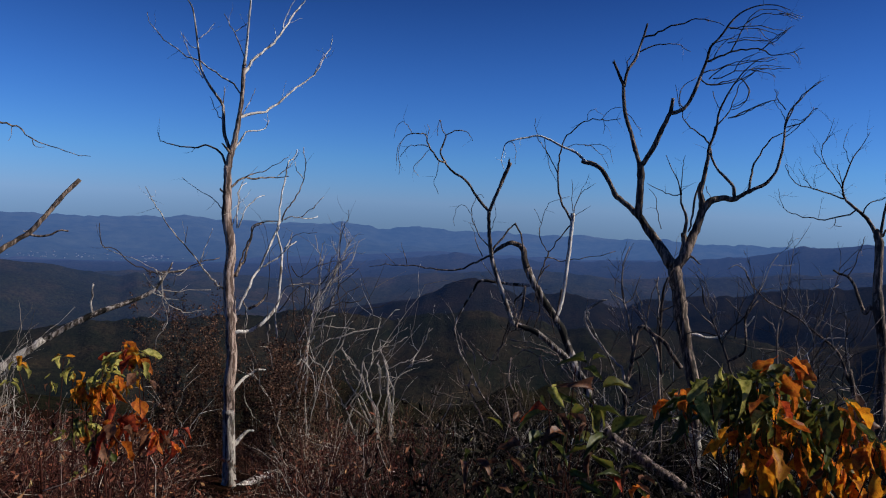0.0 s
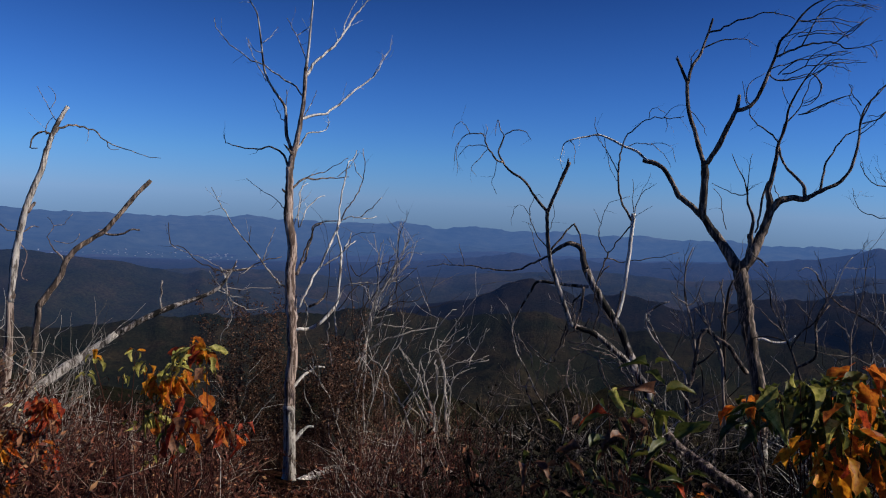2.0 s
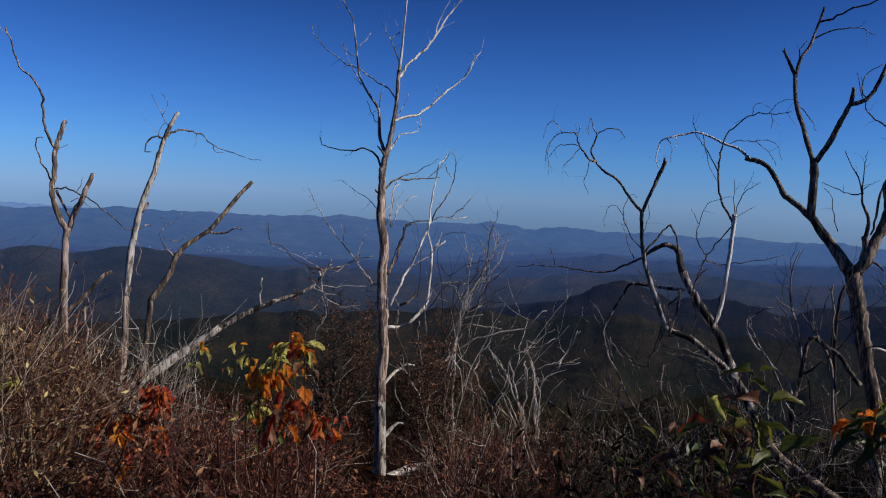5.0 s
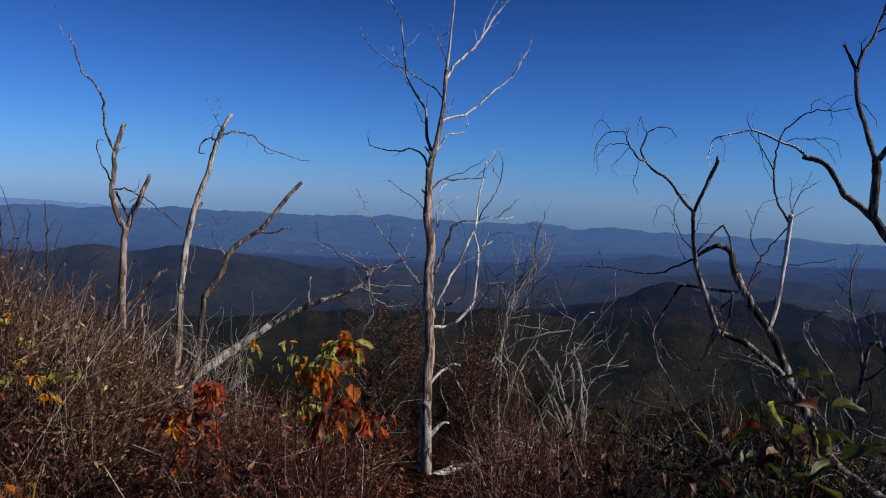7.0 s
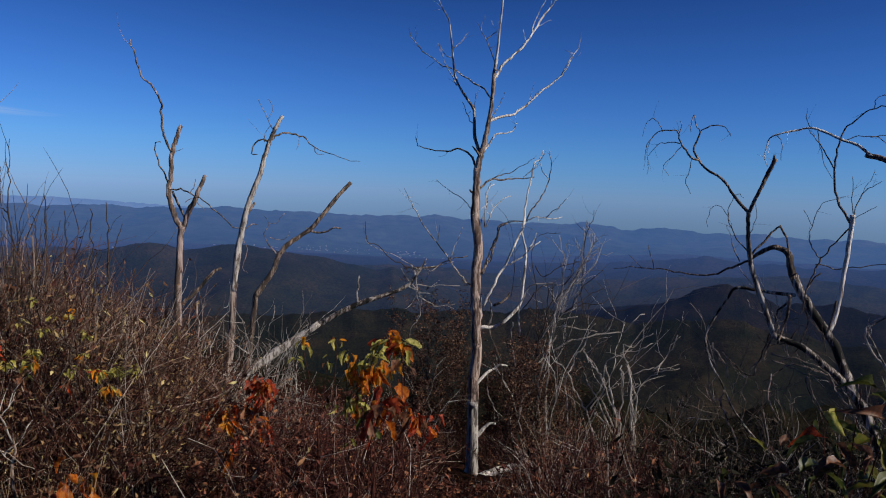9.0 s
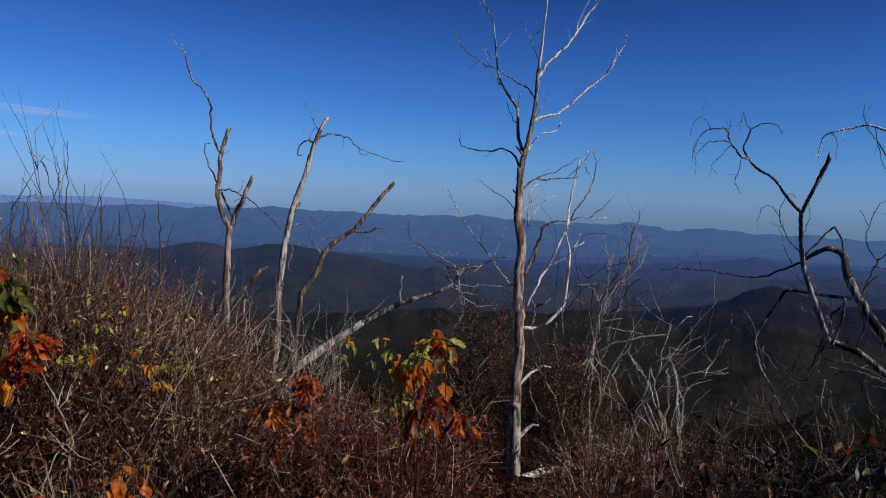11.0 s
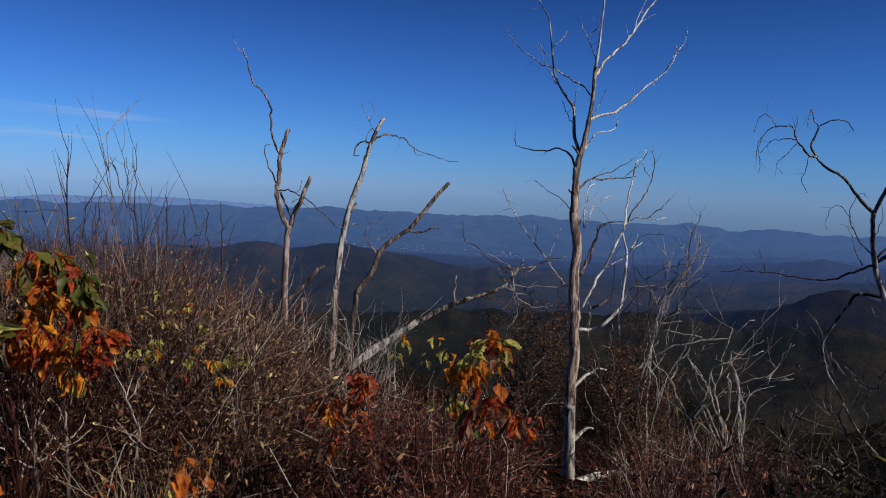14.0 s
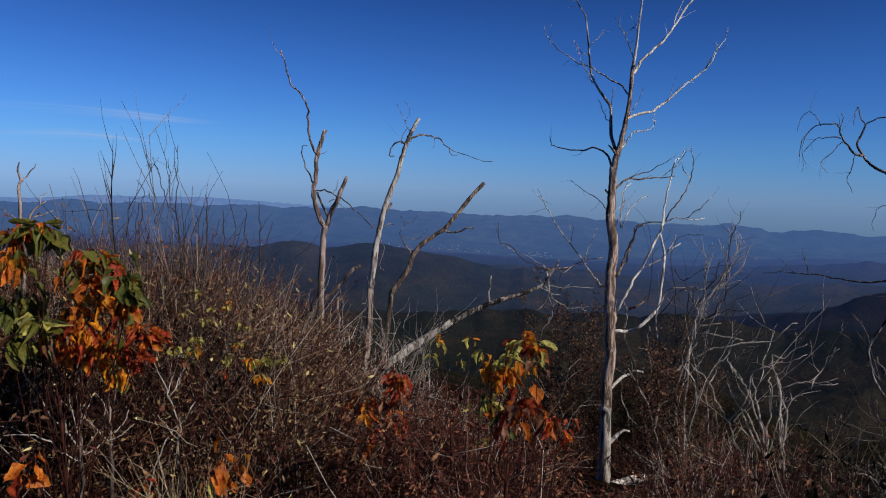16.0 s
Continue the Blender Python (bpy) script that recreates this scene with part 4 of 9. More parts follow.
limb(leaning_log, 'twig', [(2.12, 1.35, 1.53), (2.35, 1.45, 1.53), (2.70, 1.56, 1.56)], 6.0, 4.7, 3.3, PALE_TWIGS)
limb(leaning_log, 'twig', [(2.21, 1.38, 1.39), (2.35, 1.48, 1.28), (2.46, 1.57, 1.25), (2.65, 1.56, 1.31)], 6.0, 4.7, 3.3, PALE_TWIGS)
limb(leaning_log, 'twig', [(1.97, 1.29, 1.75), (2.02, 1.37, 1.63), (2.08, 1.42, 1.54)], 5.5, 4.7, 3.8, PALE_TWIGS)
limb(leaning_log, 'twig', [(2.14, 1.36, 1.73), (2.02, 1.26, 1.79), (1.88, 1.22, 1.86), (1.68, 1.19, 2.03), (1.60, 1.04, 2.10), (1.54, 1.08, 2.34)], 7.3, 5.5, 3.6, DARK_TWIGS)
limb(leaning_log, 'twig', [(2.12, 1.34, 1.75), (2.33, 1.48, 1.76), (2.53, 1.55, 1.87), (2.78, 1.61, 1.94)], 9.5, 7.3, 5.1, DARK_BARK)
limb(leaning_log, 'twig', [(2.43, 1.46, 1.81), (2.35, 1.35, 1.71), (2.25, 1.50, 1.60)], 4.9, 4.1, 3.3, PALE_TWIGS)
limb(leaning_log, 'twig', [(2.08, 1.33, 1.57), (2.18, 1.39, 1.73), (2.26, 1.44, 1.83)], 7.1, 5.6, 4.1, PALE_TWIGS)
limb(leaning_log, 'twig', [(2.17, 1.37, 1.41), (2.10, 1.36, 1.27), (2.06, 1.25, 1.22)], 4.9, 3.8, 2.7, PALE_TWIGS)
call(leaning_log, "leaning_log", "pale fallen trunk leaning out over the slope", "log")

arched_tree = thing_at(3.75, 9.38, -2.35)
arched_tree.name, wood_of["dead_tree_arched_tree"], twigginess["dead_tree_arched_tree"] = "dead_tree_arched_tree", DARK_BARK, 2.2
limb(arched_tree, 'trunk', [(0.00, 0.00, 0.00), (-0.17, 0.11, 0.12), (-0.32, 0.26, 0.21), (-0.61, 0.40, 0.36), (-0.82, 0.55, 0.48), (-1.05, 0.65, 0.62), (-1.29, 0.74, 0.90)], 78, 70, 62, GREY_BARK)
limb(arched_tree, 'trunk', [(-1.21, 0.71, 0.81), (-1.29, 0.74, 0.90), (-1.39, 0.81, 1.13), (-1.50, 0.87, 1.37), (-1.64, 0.91, 1.61), (-1.77, 0.99, 1.93), (-1.88, 1.03, 2.17), (-2.01, 1.07, 2.38), (-2.21, 1.11, 2.66), (-2.36, 1.11, 2.91), (-2.41, 1.13, 3.04)], 65, 56.3, 51.9, CHAR_BARK)
limb(arched_tree, 'trunk', [(-2.38, 1.12, 2.95), (-2.45, 1.12, 3.12), (-2.50, 1.14, 3.33), (-2.58, 1.23, 3.39), (-2.67, 1.22, 3.41), (-2.77, 1.24, 3.37), (-2.88, 1.26, 3.29), (-2.96, 1.25, 3.22)], 52, 34.8, 21.8)
limb(arched_tree, 'limb', [(-1.63, 0.91, 1.56), (-1.77, 0.92, 1.73), (-1.95, 0.90, 1.87), (-2.12, 0.92, 2.01), (-2.30, 0.92, 2.13), (-2.47, 0.92, 2.18), (-2.62, 0.89, 2.25), (-2.69, 0.88, 2.42), (-2.79, 0.86, 2.67), (-2.89, 0.86, 2.92), (-2.97, 0.86, 3.16), (-3.02, 0.82, 3.41), (-3.05, 0.80, 3.66), (-3.06, 0.82, 3.89)], 52, 38.2, 25.1, CHAR_BARK)
limb(arched_tree, 'limb', [(-3.06, 0.82, 3.88), (-3.15, 0.89, 3.97), (-3.26, 0.94, 4.11), (-3.35, 1.04, 4.25), (-3.45, 1.05, 4.35), (-3.58, 1.10, 4.42), (-3.69, 1.18, 4.52), (-3.74, 1.20, 4.60), (-3.81, 1.19, 4.72), (-3.77, 1.25, 4.86), (-3.73, 1.25, 4.99)], 21, 17.2, 10.9)
limb(arched_tree, 'twig', [(-3.73, 1.25, 4.99), (-3.61, 1.25, 5.07), (-3.48, 1.28, 5.08), (-3.39, 1.32, 5.04), (-3.33, 1.33, 4.93)], 9, 7.0, 3.5)
limb(arched_tree, 'twig', [(-3.73, 1.25, 4.97), (-3.80, 1.21, 5.08), (-3.83, 1.17, 5.20), (-3.86, 1.21, 5.13), (-3.87, 1.15, 4.97)], 8, 5.2, 3.5)
limb(arched_tree, 'limb', [(-3.74, 1.19, 4.58), (-3.84, 1.11, 4.61), (-3.91, 1.09, 4.71), (-3.98, 1.04, 4.79), (-4.01, 0.99, 4.88), (-4.03, 0.99, 4.95), (-4.11, 0.91, 4.97), (-4.25, 0.87, 4.95), (-4.35, 0.88, 4.88), (-4.42, 0.83, 4.75), (-4.44, 0.79, 4.54)], 15, 8.5, 3.3)
limb(arched_tree, 'twig', [(-4.00, 1.03, 4.80), (-4.15, 1.08, 4.81), (-4.30, 1.10, 4.78), (-4.41, 1.10, 4.61)], 8, 5.2, 3.4)
limb(arched_tree, 'twig', [(-4.23, 0.87, 4.95), (-4.30, 0.87, 5.07), (-4.38, 0.87, 5.12), (-4.46, 0.89, 5.04), (-4.50, 0.93, 4.88)], 5, 4.2, 2.5)
limb(arched_tree, 'twig', [(-3.98, 1.06, 4.75), (-4.09, 1.01, 4.61), (-4.20, 0.99, 4.47), (-4.11, 1.01, 4.35)], 5, 4.3, 2.6)
limb(arched_tree, 'twig', [(-3.83, 1.13, 4.59), (-3.84, 1.15, 4.42), (-3.89, 1.16, 4.28), (-3.85, 1.14, 4.17), (-3.80, 1.18, 4.10)], 5, 4.3, 2.6)
limb(arched_tree, 'twig', [(-4.37, 0.87, 4.86), (-4.42, 0.90, 4.67), (-4.39, 0.92, 4.47), (-4.40, 0.90, 4.34)], 4, 3.4, 2.1)
limb(arched_tree, 'twig', [(-4.01, 0.99, 4.93), (-3.99, 1.02, 5.05), (-4.02, 1.03, 5.12)], 5, 4.3, 2.6)
limb(arched_tree, 'stub', [(-3.05, 0.82, 3.88), (-3.00, 0.75, 4.04), (-2.94, 0.71, 4.20), (-2.89, 0.73, 4.34), (-2.83, 0.70, 4.49), (-2.80, 0.69, 4.59)], 25, 24.8, 26.9)
limb(arched_tree, 'limb', [(-2.99, 0.85, 3.23), (-3.15, 0.87, 3.15), (-3.31, 0.97, 3.06), (-3.52, 1.02, 2.98), (-3.73, 1.06, 2.96), (-3.94, 1.09, 2.98), (-4.16, 1.14, 3.00), (-4.41, 1.13, 2.99), (-4.58, 1.13, 3.00), (-4.80, 1.12, 2.97)], 17, 9.5, 3.4)
limb(arched_tree, 'twig', [(-4.41, 1.13, 2.99), (-4.50, 1.11, 3.09), (-4.58, 1.14, 3.15)], 4, 3.4, 2.6)
limb(arched_tree, 'twig', [(-4.23, 1.14, 3.00), (-4.30, 1.13, 3.25), (-4.35, 1.18, 3.35)], 5, 4.3, 2.6)
limb(arched_tree, 'limb', [(-3.01, 0.83, 3.33), (-3.17, 0.78, 3.49), (-3.26, 0.76, 3.65), (-3.31, 0.74, 3.83), (-3.30, 0.68, 3.98), (-3.23, 0.67, 4.11), (-3.13, 0.66, 4.07)], 8, 5.0, 2.5)
limb(arched_tree, 'twig', [(-3.31, 0.74, 3.82), (-3.40, 0.79, 3.93), (-3.51, 0.76, 3.94), (-3.57, 0.81, 3.76), (-3.55, 0.81, 3.64)], 4, 3.3, 2.1)
limb(arched_tree, 'twig', [(-3.11, 0.87, 3.20), (-3.20, 0.89, 3.36), (-3.25, 0.93, 3.56), (-3.32, 0.91, 3.69)], 8, 4.2, 2.5)
limb(arched_tree, 'twig', [(-3.04, 0.82, 3.46), (-3.00, 0.82, 3.66), (-2.96, 0.75, 3.83), (-2.99, 0.75, 3.99)], 5, 3.7, 2.9)
limb(arched_tree, 'limb', [(-2.99, 0.84, 3.30), (-2.84, 0.87, 3.50), (-2.71, 0.92, 3.66), (-2.64, 0.92, 3.73)], 15, 12.7, 10.5)
limb(arched_tree, 'limb', [(-2.66, 0.92, 3.71), (-2.57, 0.91, 3.56), (-2.51, 0.92, 3.33)], 13, 12.6, 12.7)
limb(arched_tree, 'limb', [(-2.37, 1.12, 2.78), (-2.60, 1.17, 2.78), (-2.85, 1.27, 2.79), (-3.11, 1.34, 2.79), (-3.21, 1.34, 2.63), (-3.35, 1.45, 2.34), (-3.46, 1.48, 2.06), (-3.43, 1.51, 1.83), (-3.35, 1.55, 1.60), (-3.19, 1.56, 1.34), (-3.06, 1.59, 1.06), (-2.91, 1.62, 0.83), (-2.67, 1.58, 0.57), (-2.39, 1.58, 0.35), (-2.15, 1.57, 0.18)], 26, 13.6, 14.2, CHAR_BARK)
limb(arched_tree, 'twig', [(-3.37, 1.49, 1.93), (-3.25, 1.53, 1.75), (-3.15, 1.58, 1.61), (-3.12, 1.54, 1.39)], 9, 7.3, 7.4, CROOKED_WOOD)
limb(arched_tree, 'twig', [(-3.05, 1.60, 1.01), (-3.14, 1.66, 1.08), (-3.32, 1.73, 1.04), (-3.40, 1.75, 1.24)], 9, 6.6, 3.8, GREY_BARK)
limb(arched_tree, 'limb', [(-1.95, 1.06, 2.32), (-1.86, 1.14, 2.59), (-1.82, 1.18, 2.93), (-1.77, 1.27, 3.36), (-1.74, 1.34, 3.70), (-1.74, 1.31, 3.90)], 30, 30.6, 35.0, LIMB_WHITE)
limb(arched_tree, 'limb', [(-1.76, 1.33, 3.77), (-1.87, 1.31, 3.96), (-1.95, 1.30, 4.13), (-2.00, 1.31, 4.38), (-2.01, 1.29, 4.64), (-1.99, 1.27, 4.81), (-1.94, 1.24, 5.02), (-1.82, 1.22, 5.15), (-1.67, 1.16, 5.28), (-1.52, 1.08, 5.32), (-1.36, 1.07, 5.30), (-1.17, 0.98, 5.32)], 18, 10.5, 5.1)
limb(arched_tree, 'twig', [(-2.00, 1.31, 4.47), (-2.07, 1.35, 4.64), (-2.16, 1.40, 4.81), (-2.27, 1.39, 4.94), (-2.35, 1.43, 5.07)], 9, 6.6, 3.6)
limb(arched_tree, 'twig', [(-1.64, 1.14, 5.30), (-1.62, 1.14, 5.42), (-1.51, 1.17, 5.46), (-1.39, 1.14, 5.37)], 5, 3.9, 3.0)
limb(arched_tree, 'twig', [(-1.44, 1.07, 5.31), (-1.31, 1.11, 5.46), (-1.20, 1.07, 5.50), (-1.07, 1.07, 5.46)], 5, 3.5, 2.6)
limb(arched_tree, 'twig', [(-1.41, 1.07, 5.31), (-1.38, 1.12, 5.20), (-1.40, 1.07, 5.10)], 4, 3.9, 2.6)
limb(arched_tree, 'twig', [(-1.74, 1.32, 3.86), (-1.70, 1.32, 4.05), (-1.62, 1.33, 4.23), (-1.50, 1.28, 4.32), (-1.44, 1.27, 4.37)], 7, 5.3, 2.6)
limb(arched_tree, 'twig', [(-1.74, 1.32, 3.92), (-1.77, 1.33, 4.22), (-1.76, 1.34, 4.41)], 6, 4.4, 3.1)
limb(arched_tree, 'twig', [(-1.71, 1.31, 3.86), (-1.57, 1.26, 3.97), (-1.48, 1.26, 4.02)], 4, 3.5, 2.6)
limb(arched_tree, 'twig', [(-1.70, 1.32, 4.07), (-1.61, 1.36, 4.27), (-1.54, 1.35, 4.42), (-1.53, 1.34, 4.51)], 4, 3.1, 2.2)
limb(arched_tree, 'limb', [(-1.75, 1.33, 3.75), (-1.87, 1.41, 3.56), (-1.98, 1.50, 3.38), (-2.05, 1.55, 3.27), (-2.14, 1.62, 3.41), (-2.19, 1.67, 3.58), (-2.14, 1.73, 3.76), (-2.08, 1.76, 3.99), (-1.94, 1.72, 4.09), (-1.73, 1.75, 4.16)], 11, 6.3, 2.7)
limb(arched_tree, 'twig', [(-2.17, 1.72, 3.72), (-2.26, 1.76, 3.94)], 5, 3.2, 3.2)
limb(arched_tree, 'limb', [(-2.05, 1.54, 3.29), (-2.12, 1.50, 3.06), (-2.17, 1.52, 2.86)], 12, 11.2, 9.9)
limb(arched_tree, 'limb', [(-2.12, 1.53, 3.19), (-1.86, 1.62, 3.15), (-1.62, 1.71, 3.16), (-1.29, 1.76, 3.21), (-0.94, 1.75, 3.31)], 9, 7.3, 3.7)
limb(arched_tree, 'limb', [(-2.31, 1.11, 2.83), (-2.45, 1.08, 3.00), (-2.39, 1.05, 3.09)], 22, 12.9, 12.9)
limb(arched_tree, 'twig', [(-1.89, 0.93, 1.68), (-1.71, 0.95, 1.51), (-1.58, 1.00, 1.24), (-1.49, 1.05, 1.01)], 9, 7.9, 6.2, GREY_BARK)
limb(arched_tree, 'twig', [(-2.63, 0.91, 1.97), (-2.35, 0.76, 1.98), (-2.07, 0.68, 1.91), (-1.87, 0.59, 1.75)], 9, 6.7, 5.9, CROOKED_WOOD)
limb(arched_tree, 'twig', [(-2.85, 1.53, 1.49), (-2.91, 1.61, 1.24), (-2.84, 1.64, 1.01), (-2.90, 1.63, 0.78)], 9, 7.5, 5.6, GREY_BARK)
limb(arched_tree, 'twig', [(-2.27, 1.12, 2.66), (-2.20, 1.14, 2.44), (-2.21, 1.26, 2.16), (-2.32, 1.35, 1.92), (-2.48, 1.37, 1.77)], 13, 9.7, 7.2)
limb(arched_tree, 'twig', [(-2.31, 1.22, 2.29), (-2.42, 1.27, 2.10), (-2.59, 1.33, 2.04), (-2.77, 1.35, 2.12)], 9, 7.1, 5.4)
limb(arched_tree, 'limb', [(-0.85, 0.62, 1.13), (-0.99, 0.73, 1.34), (-1.09, 0.90, 1.64), (-1.23, 0.98, 1.91), (-1.39, 1.12, 2.18), (-1.47, 1.12, 2.38), (-1.36, 1.17, 2.52), (-1.17, 1.08, 2.63)], 17, 11.3, 5.2, CHAR_BARK)
limb(arched_tree, 'twig', [(-2.39, 1.12, 2.78), (-2.54, 1.19, 2.55), (-2.61, 1.27, 2.27), (-2.68, 1.38, 1.89), (-2.79, 1.39, 1.66), (-2.91, 1.41, 1.52), (-3.05, 1.44, 1.64), (-3.19, 1.47, 1.81)], 15, 9.0, 5.4, CHAR_BARK)
limb(arched_tree, 'twig', [(-2.62, 0.91, 1.89), (-2.41, 0.92, 1.84), (-2.14, 0.96, 1.74), (-1.93, 0.99, 1.71)], 10, 6.9, 5.7, CROOKED_WOOD)
limb(arched_tree, 'twig', [(-2.18, 0.97, 1.72), (-2.12, 1.00, 1.48), (-1.98, 1.03, 1.26), (-1.93, 1.03, 1.08)], 9, 5.7, 4.4, GREY_BARK)
limb(arched_tree, 'twig', [(-3.39, 0.92, 2.00), (-3.27, 0.92, 1.82), (-3.18, 0.86, 1.76), (-3.15, 0.94, 1.57)], 10.0, 7.9, 5.9, GREY_BARK)
limb(arched_tree, 'twig', [(-3.21, 0.91, 1.25), (-3.28, 0.93, 1.25), (-3.38, 0.88, 1.36), (-3.41, 0.88, 1.65)], 9.2, 7.1, 5.0, CROOKED_WOOD)
limb(arched_tree, 'twig', [(-3.18, 0.91, 1.39), (-3.21, 1.02, 1.19), (-3.14, 1.01, 1.00), (-3.05, 0.94, 0.86), (-2.97, 0.87, 0.66), (-2.86, 0.82, 0.42)], 12.5, 10.9, 9.2, GREY_BARK)
limb(arched_tree, 'twig', [(-2.95, 0.89, 0.50), (-3.07, 0.88, 0.62), (-3.18, 1.01, 0.70)], 7.5, 6.3, 5.0)
limb(arched_tree, 'twig', [(-2.57, 0.85, 2.38), (-2.67, 0.89, 2.12), (-2.78, 0.86, 1.87), (-2.85, 0.81, 1.68), (-3.02, 0.91, 1.72), (-3.18, 0.85, 1.89)], 14.2, 10.5, 6.7, DARK_BARK)
limb(arched_tree, 'twig', [(-1.92, 0.76, 1.80), (-2.11, 0.79, 1.84), (-2.34, 0.87, 1.88), (-2.48, 0.91, 1.80), (-2.69, 0.87, 1.62)], 10.9, 8.4, 5.9, GREY_BARK)
limb(arched_tree, 'twig', [(-2.63, 0.86, 1.72), (-2.64, 0.84, 1.39), (-2.54, 0.86, 1.20), (-2.44, 0.95, 0.99), (-2.39, 0.85, 0.81)], 10.9, 9.2, 7.5, GREY_BARK)
limb(arched_tree, 'twig', [(-2.62, 0.86, 1.48), (-2.75, 0.79, 1.49), (-2.79, 0.97, 1.55)], 7.5, 6.3, 5.0)
limb(arched_tree, 'twig', [(-2.53, 0.85, 1.39), (-2.42, 0.85, 1.11), (-2.33, 1.04, 0.83)], 10.0, 8.4, 6.7)
limb(arched_tree, 'twig', [(-2.19, 0.80, 1.76), (-2.14, 0.76, 1.57), (-2.05, 0.77, 1.41), (-1.98, 0.75, 1.28)], 10.0, 8.8, 7.5, GREY_BARK)
limb(arched_tree, 'twig', [(-1.95, 0.76, 1.82), (-1.87, 0.77, 1.63), (-1.75, 0.69, 1.50), (-1.62, 0.61, 1.38)], 12.5, 10.9, 9.2, CROOKED_WOOD)
limb(arched_tree, 'twig', [(-2.69, 0.87, 0.70), (-2.69, 0.75, 0.95), (-2.63, 0.85, 1.06)], 10.0, 8.4, 6.7)
limb(arched_tree, 'twig', [(-2.15, 0.80, 3.15), (-2.30, 0.79, 2.90), (-2.34, 0.79, 2.57), (-2.46, 0.97, 2.62)], 9.2, 7.5, 5.9, DARK_BARK)
limb(arched_tree, 'twig', [(-2.47, 0.84, 2.80), (-2.48, 0.89, 2.55), (-2.52, 0.91, 2.34), (-2.58, 0.82, 2.14)], 20.9, 16.7, 12.5, DARK_BARK)
limb(arched_tree, 'twig', [(-1.94, 0.76, 2.77), (-1.98, 0.78, 2.52), (-2.03, 0.76, 2.31)], 16.7, 14.6, 12.5, DARK_BARK)
limb(arched_tree, 'twig', [(-1.63, 0.70, 1.75), (-1.59, 0.68, 1.35), (-1.58, 0.73, 1.05)], 6.7, 6.3, 5.9, GREY_BARK)
call(arched_tree, "dead_tree", "leaning dark dead tree with an arched stem", "tree")

dark_tree = thing_at(4.21, 10.81, -3.10)
dark_tree.name, wood_of["dead_tree_dark_tree"], twigginess["dead_tree_dark_tree"] = "dead_tree_dark_tree", DARK_BARK, 2.9
limb(dark_tree, 'trunk', [(0.00, 0.00, 0.00), (0.01, 0.03, 0.33), (-0.01, 0.01, 0.96), (-0.04, 0.03, 1.27)], 92, 84.4, 83.8, WHITE_BARK)
limb(dark_tree, 'trunk', [(-0.03, 0.02, 1.14), (-0.06, 0.01, 1.51), (-0.11, 0.01, 1.96), (-0.16, 0.09, 2.30), (-0.26, 0.14, 2.74), (-0.34, 0.17, 3.09), (-0.40, 0.20, 3.45), (-0.49, 0.18, 3.81), (-0.52, 0.20, 3.91)], 84, 109.5, 108.5)
limb(dark_tree, 'limb', [(-0.52, 0.20, 3.90), (-0.68, 0.30, 4.15), (-0.84, 0.44, 4.41), (-1.03, 0.48, 4.67)], 86, 64.5, 60.1)
limb(dark_tree, 'limb', [(-1.02, 0.48, 4.66), (-1.21, 0.71, 4.87), (-1.34, 0.79, 4.99), (-1.41, 0.90, 5.17), (-1.55, 1.01, 5.41), (-1.68, 1.10, 5.50), (-1.86, 1.17, 5.55)], 51, 38.4, 39.3)
limb(dark_tree, 'limb', [(-1.75, 1.13, 5.50), (-1.97, 1.12, 5.68), (-2.17, 1.11, 5.75), (-2.42, 1.12, 5.87), (-2.62, 1.09, 5.93), (-2.80, 1.11, 5.90), (-3.04, 1.06, 5.84), (-3.18, 1.08, 5.77), (-3.22, 1.06, 5.62), (-3.24, 1.06, 5.48), (-3.19, 1.01, 5.33)], 24, 12.7, 3.9, LIMB_WHITE)
limb(dark_tree, 'twig', [(-3.09, 1.07, 5.80), (-3.01, 1.10, 5.71), (-3.00, 1.05, 5.44)], 6, 4.9, 3.4)
limb(dark_tree, 'twig', [(-2.17, 1.11, 5.75), (-1.97, 1.15, 5.82), (-1.75, 1.08, 5.80), (-1.54, 1.12, 5.65), (-1.41, 1.06, 5.42)], 7, 5.9, 3.4)
limb(dark_tree, 'twig', [(-1.83, 1.11, 5.80), (-1.60, 1.09, 5.83), (-1.40, 1.10, 5.75), (-1.34, 1.12, 5.52)], 5, 4.4, 2.9)
limb(dark_tree, 'twig', [(-2.62, 1.09, 5.93), (-2.69, 1.14, 6.05), (-2.69, 1.12, 6.22)], 6, 4.9, 3.4)
limb(dark_tree, 'twig', [(-2.54, 1.11, 5.89), (-2.49, 1.11, 5.66), (-2.38, 1.20, 5.38), (-2.27, 1.20, 5.17)], 6, 4.9, 3.4)
limb(dark_tree, 'limb', [(-1.02, 0.48, 4.66), (-1.04, 0.41, 5.04), (-1.06, 0.35, 5.31), (-1.09, 0.30, 5.50)], 55, 54.8, 50.1)
limb(dark_tree, 'limb', [(-1.10, 0.32, 5.46), (-1.16, 0.42, 5.71), (-1.20, 0.58, 5.99), (-1.27, 0.71, 6.28), (-1.31, 0.76, 6.56), (-1.33, 0.75, 6.79)], 36, 33.2, 26.3)
limb(dark_tree, 'stub', [(-1.32, 0.75, 6.75), (-1.41, 0.79, 6.97), (-1.50, 0.79, 7.16)], 24, 21.7, 19.3)
limb(dark_tree, 'limb', [(-1.32, 0.75, 6.76), (-1.27, 0.75, 7.02), (-1.15, 0.79, 7.21), (-1.08, 0.83, 7.41), (-1.02, 0.85, 7.60), (-0.97, 0.84, 7.81)], 24, 19.4, 14.7)
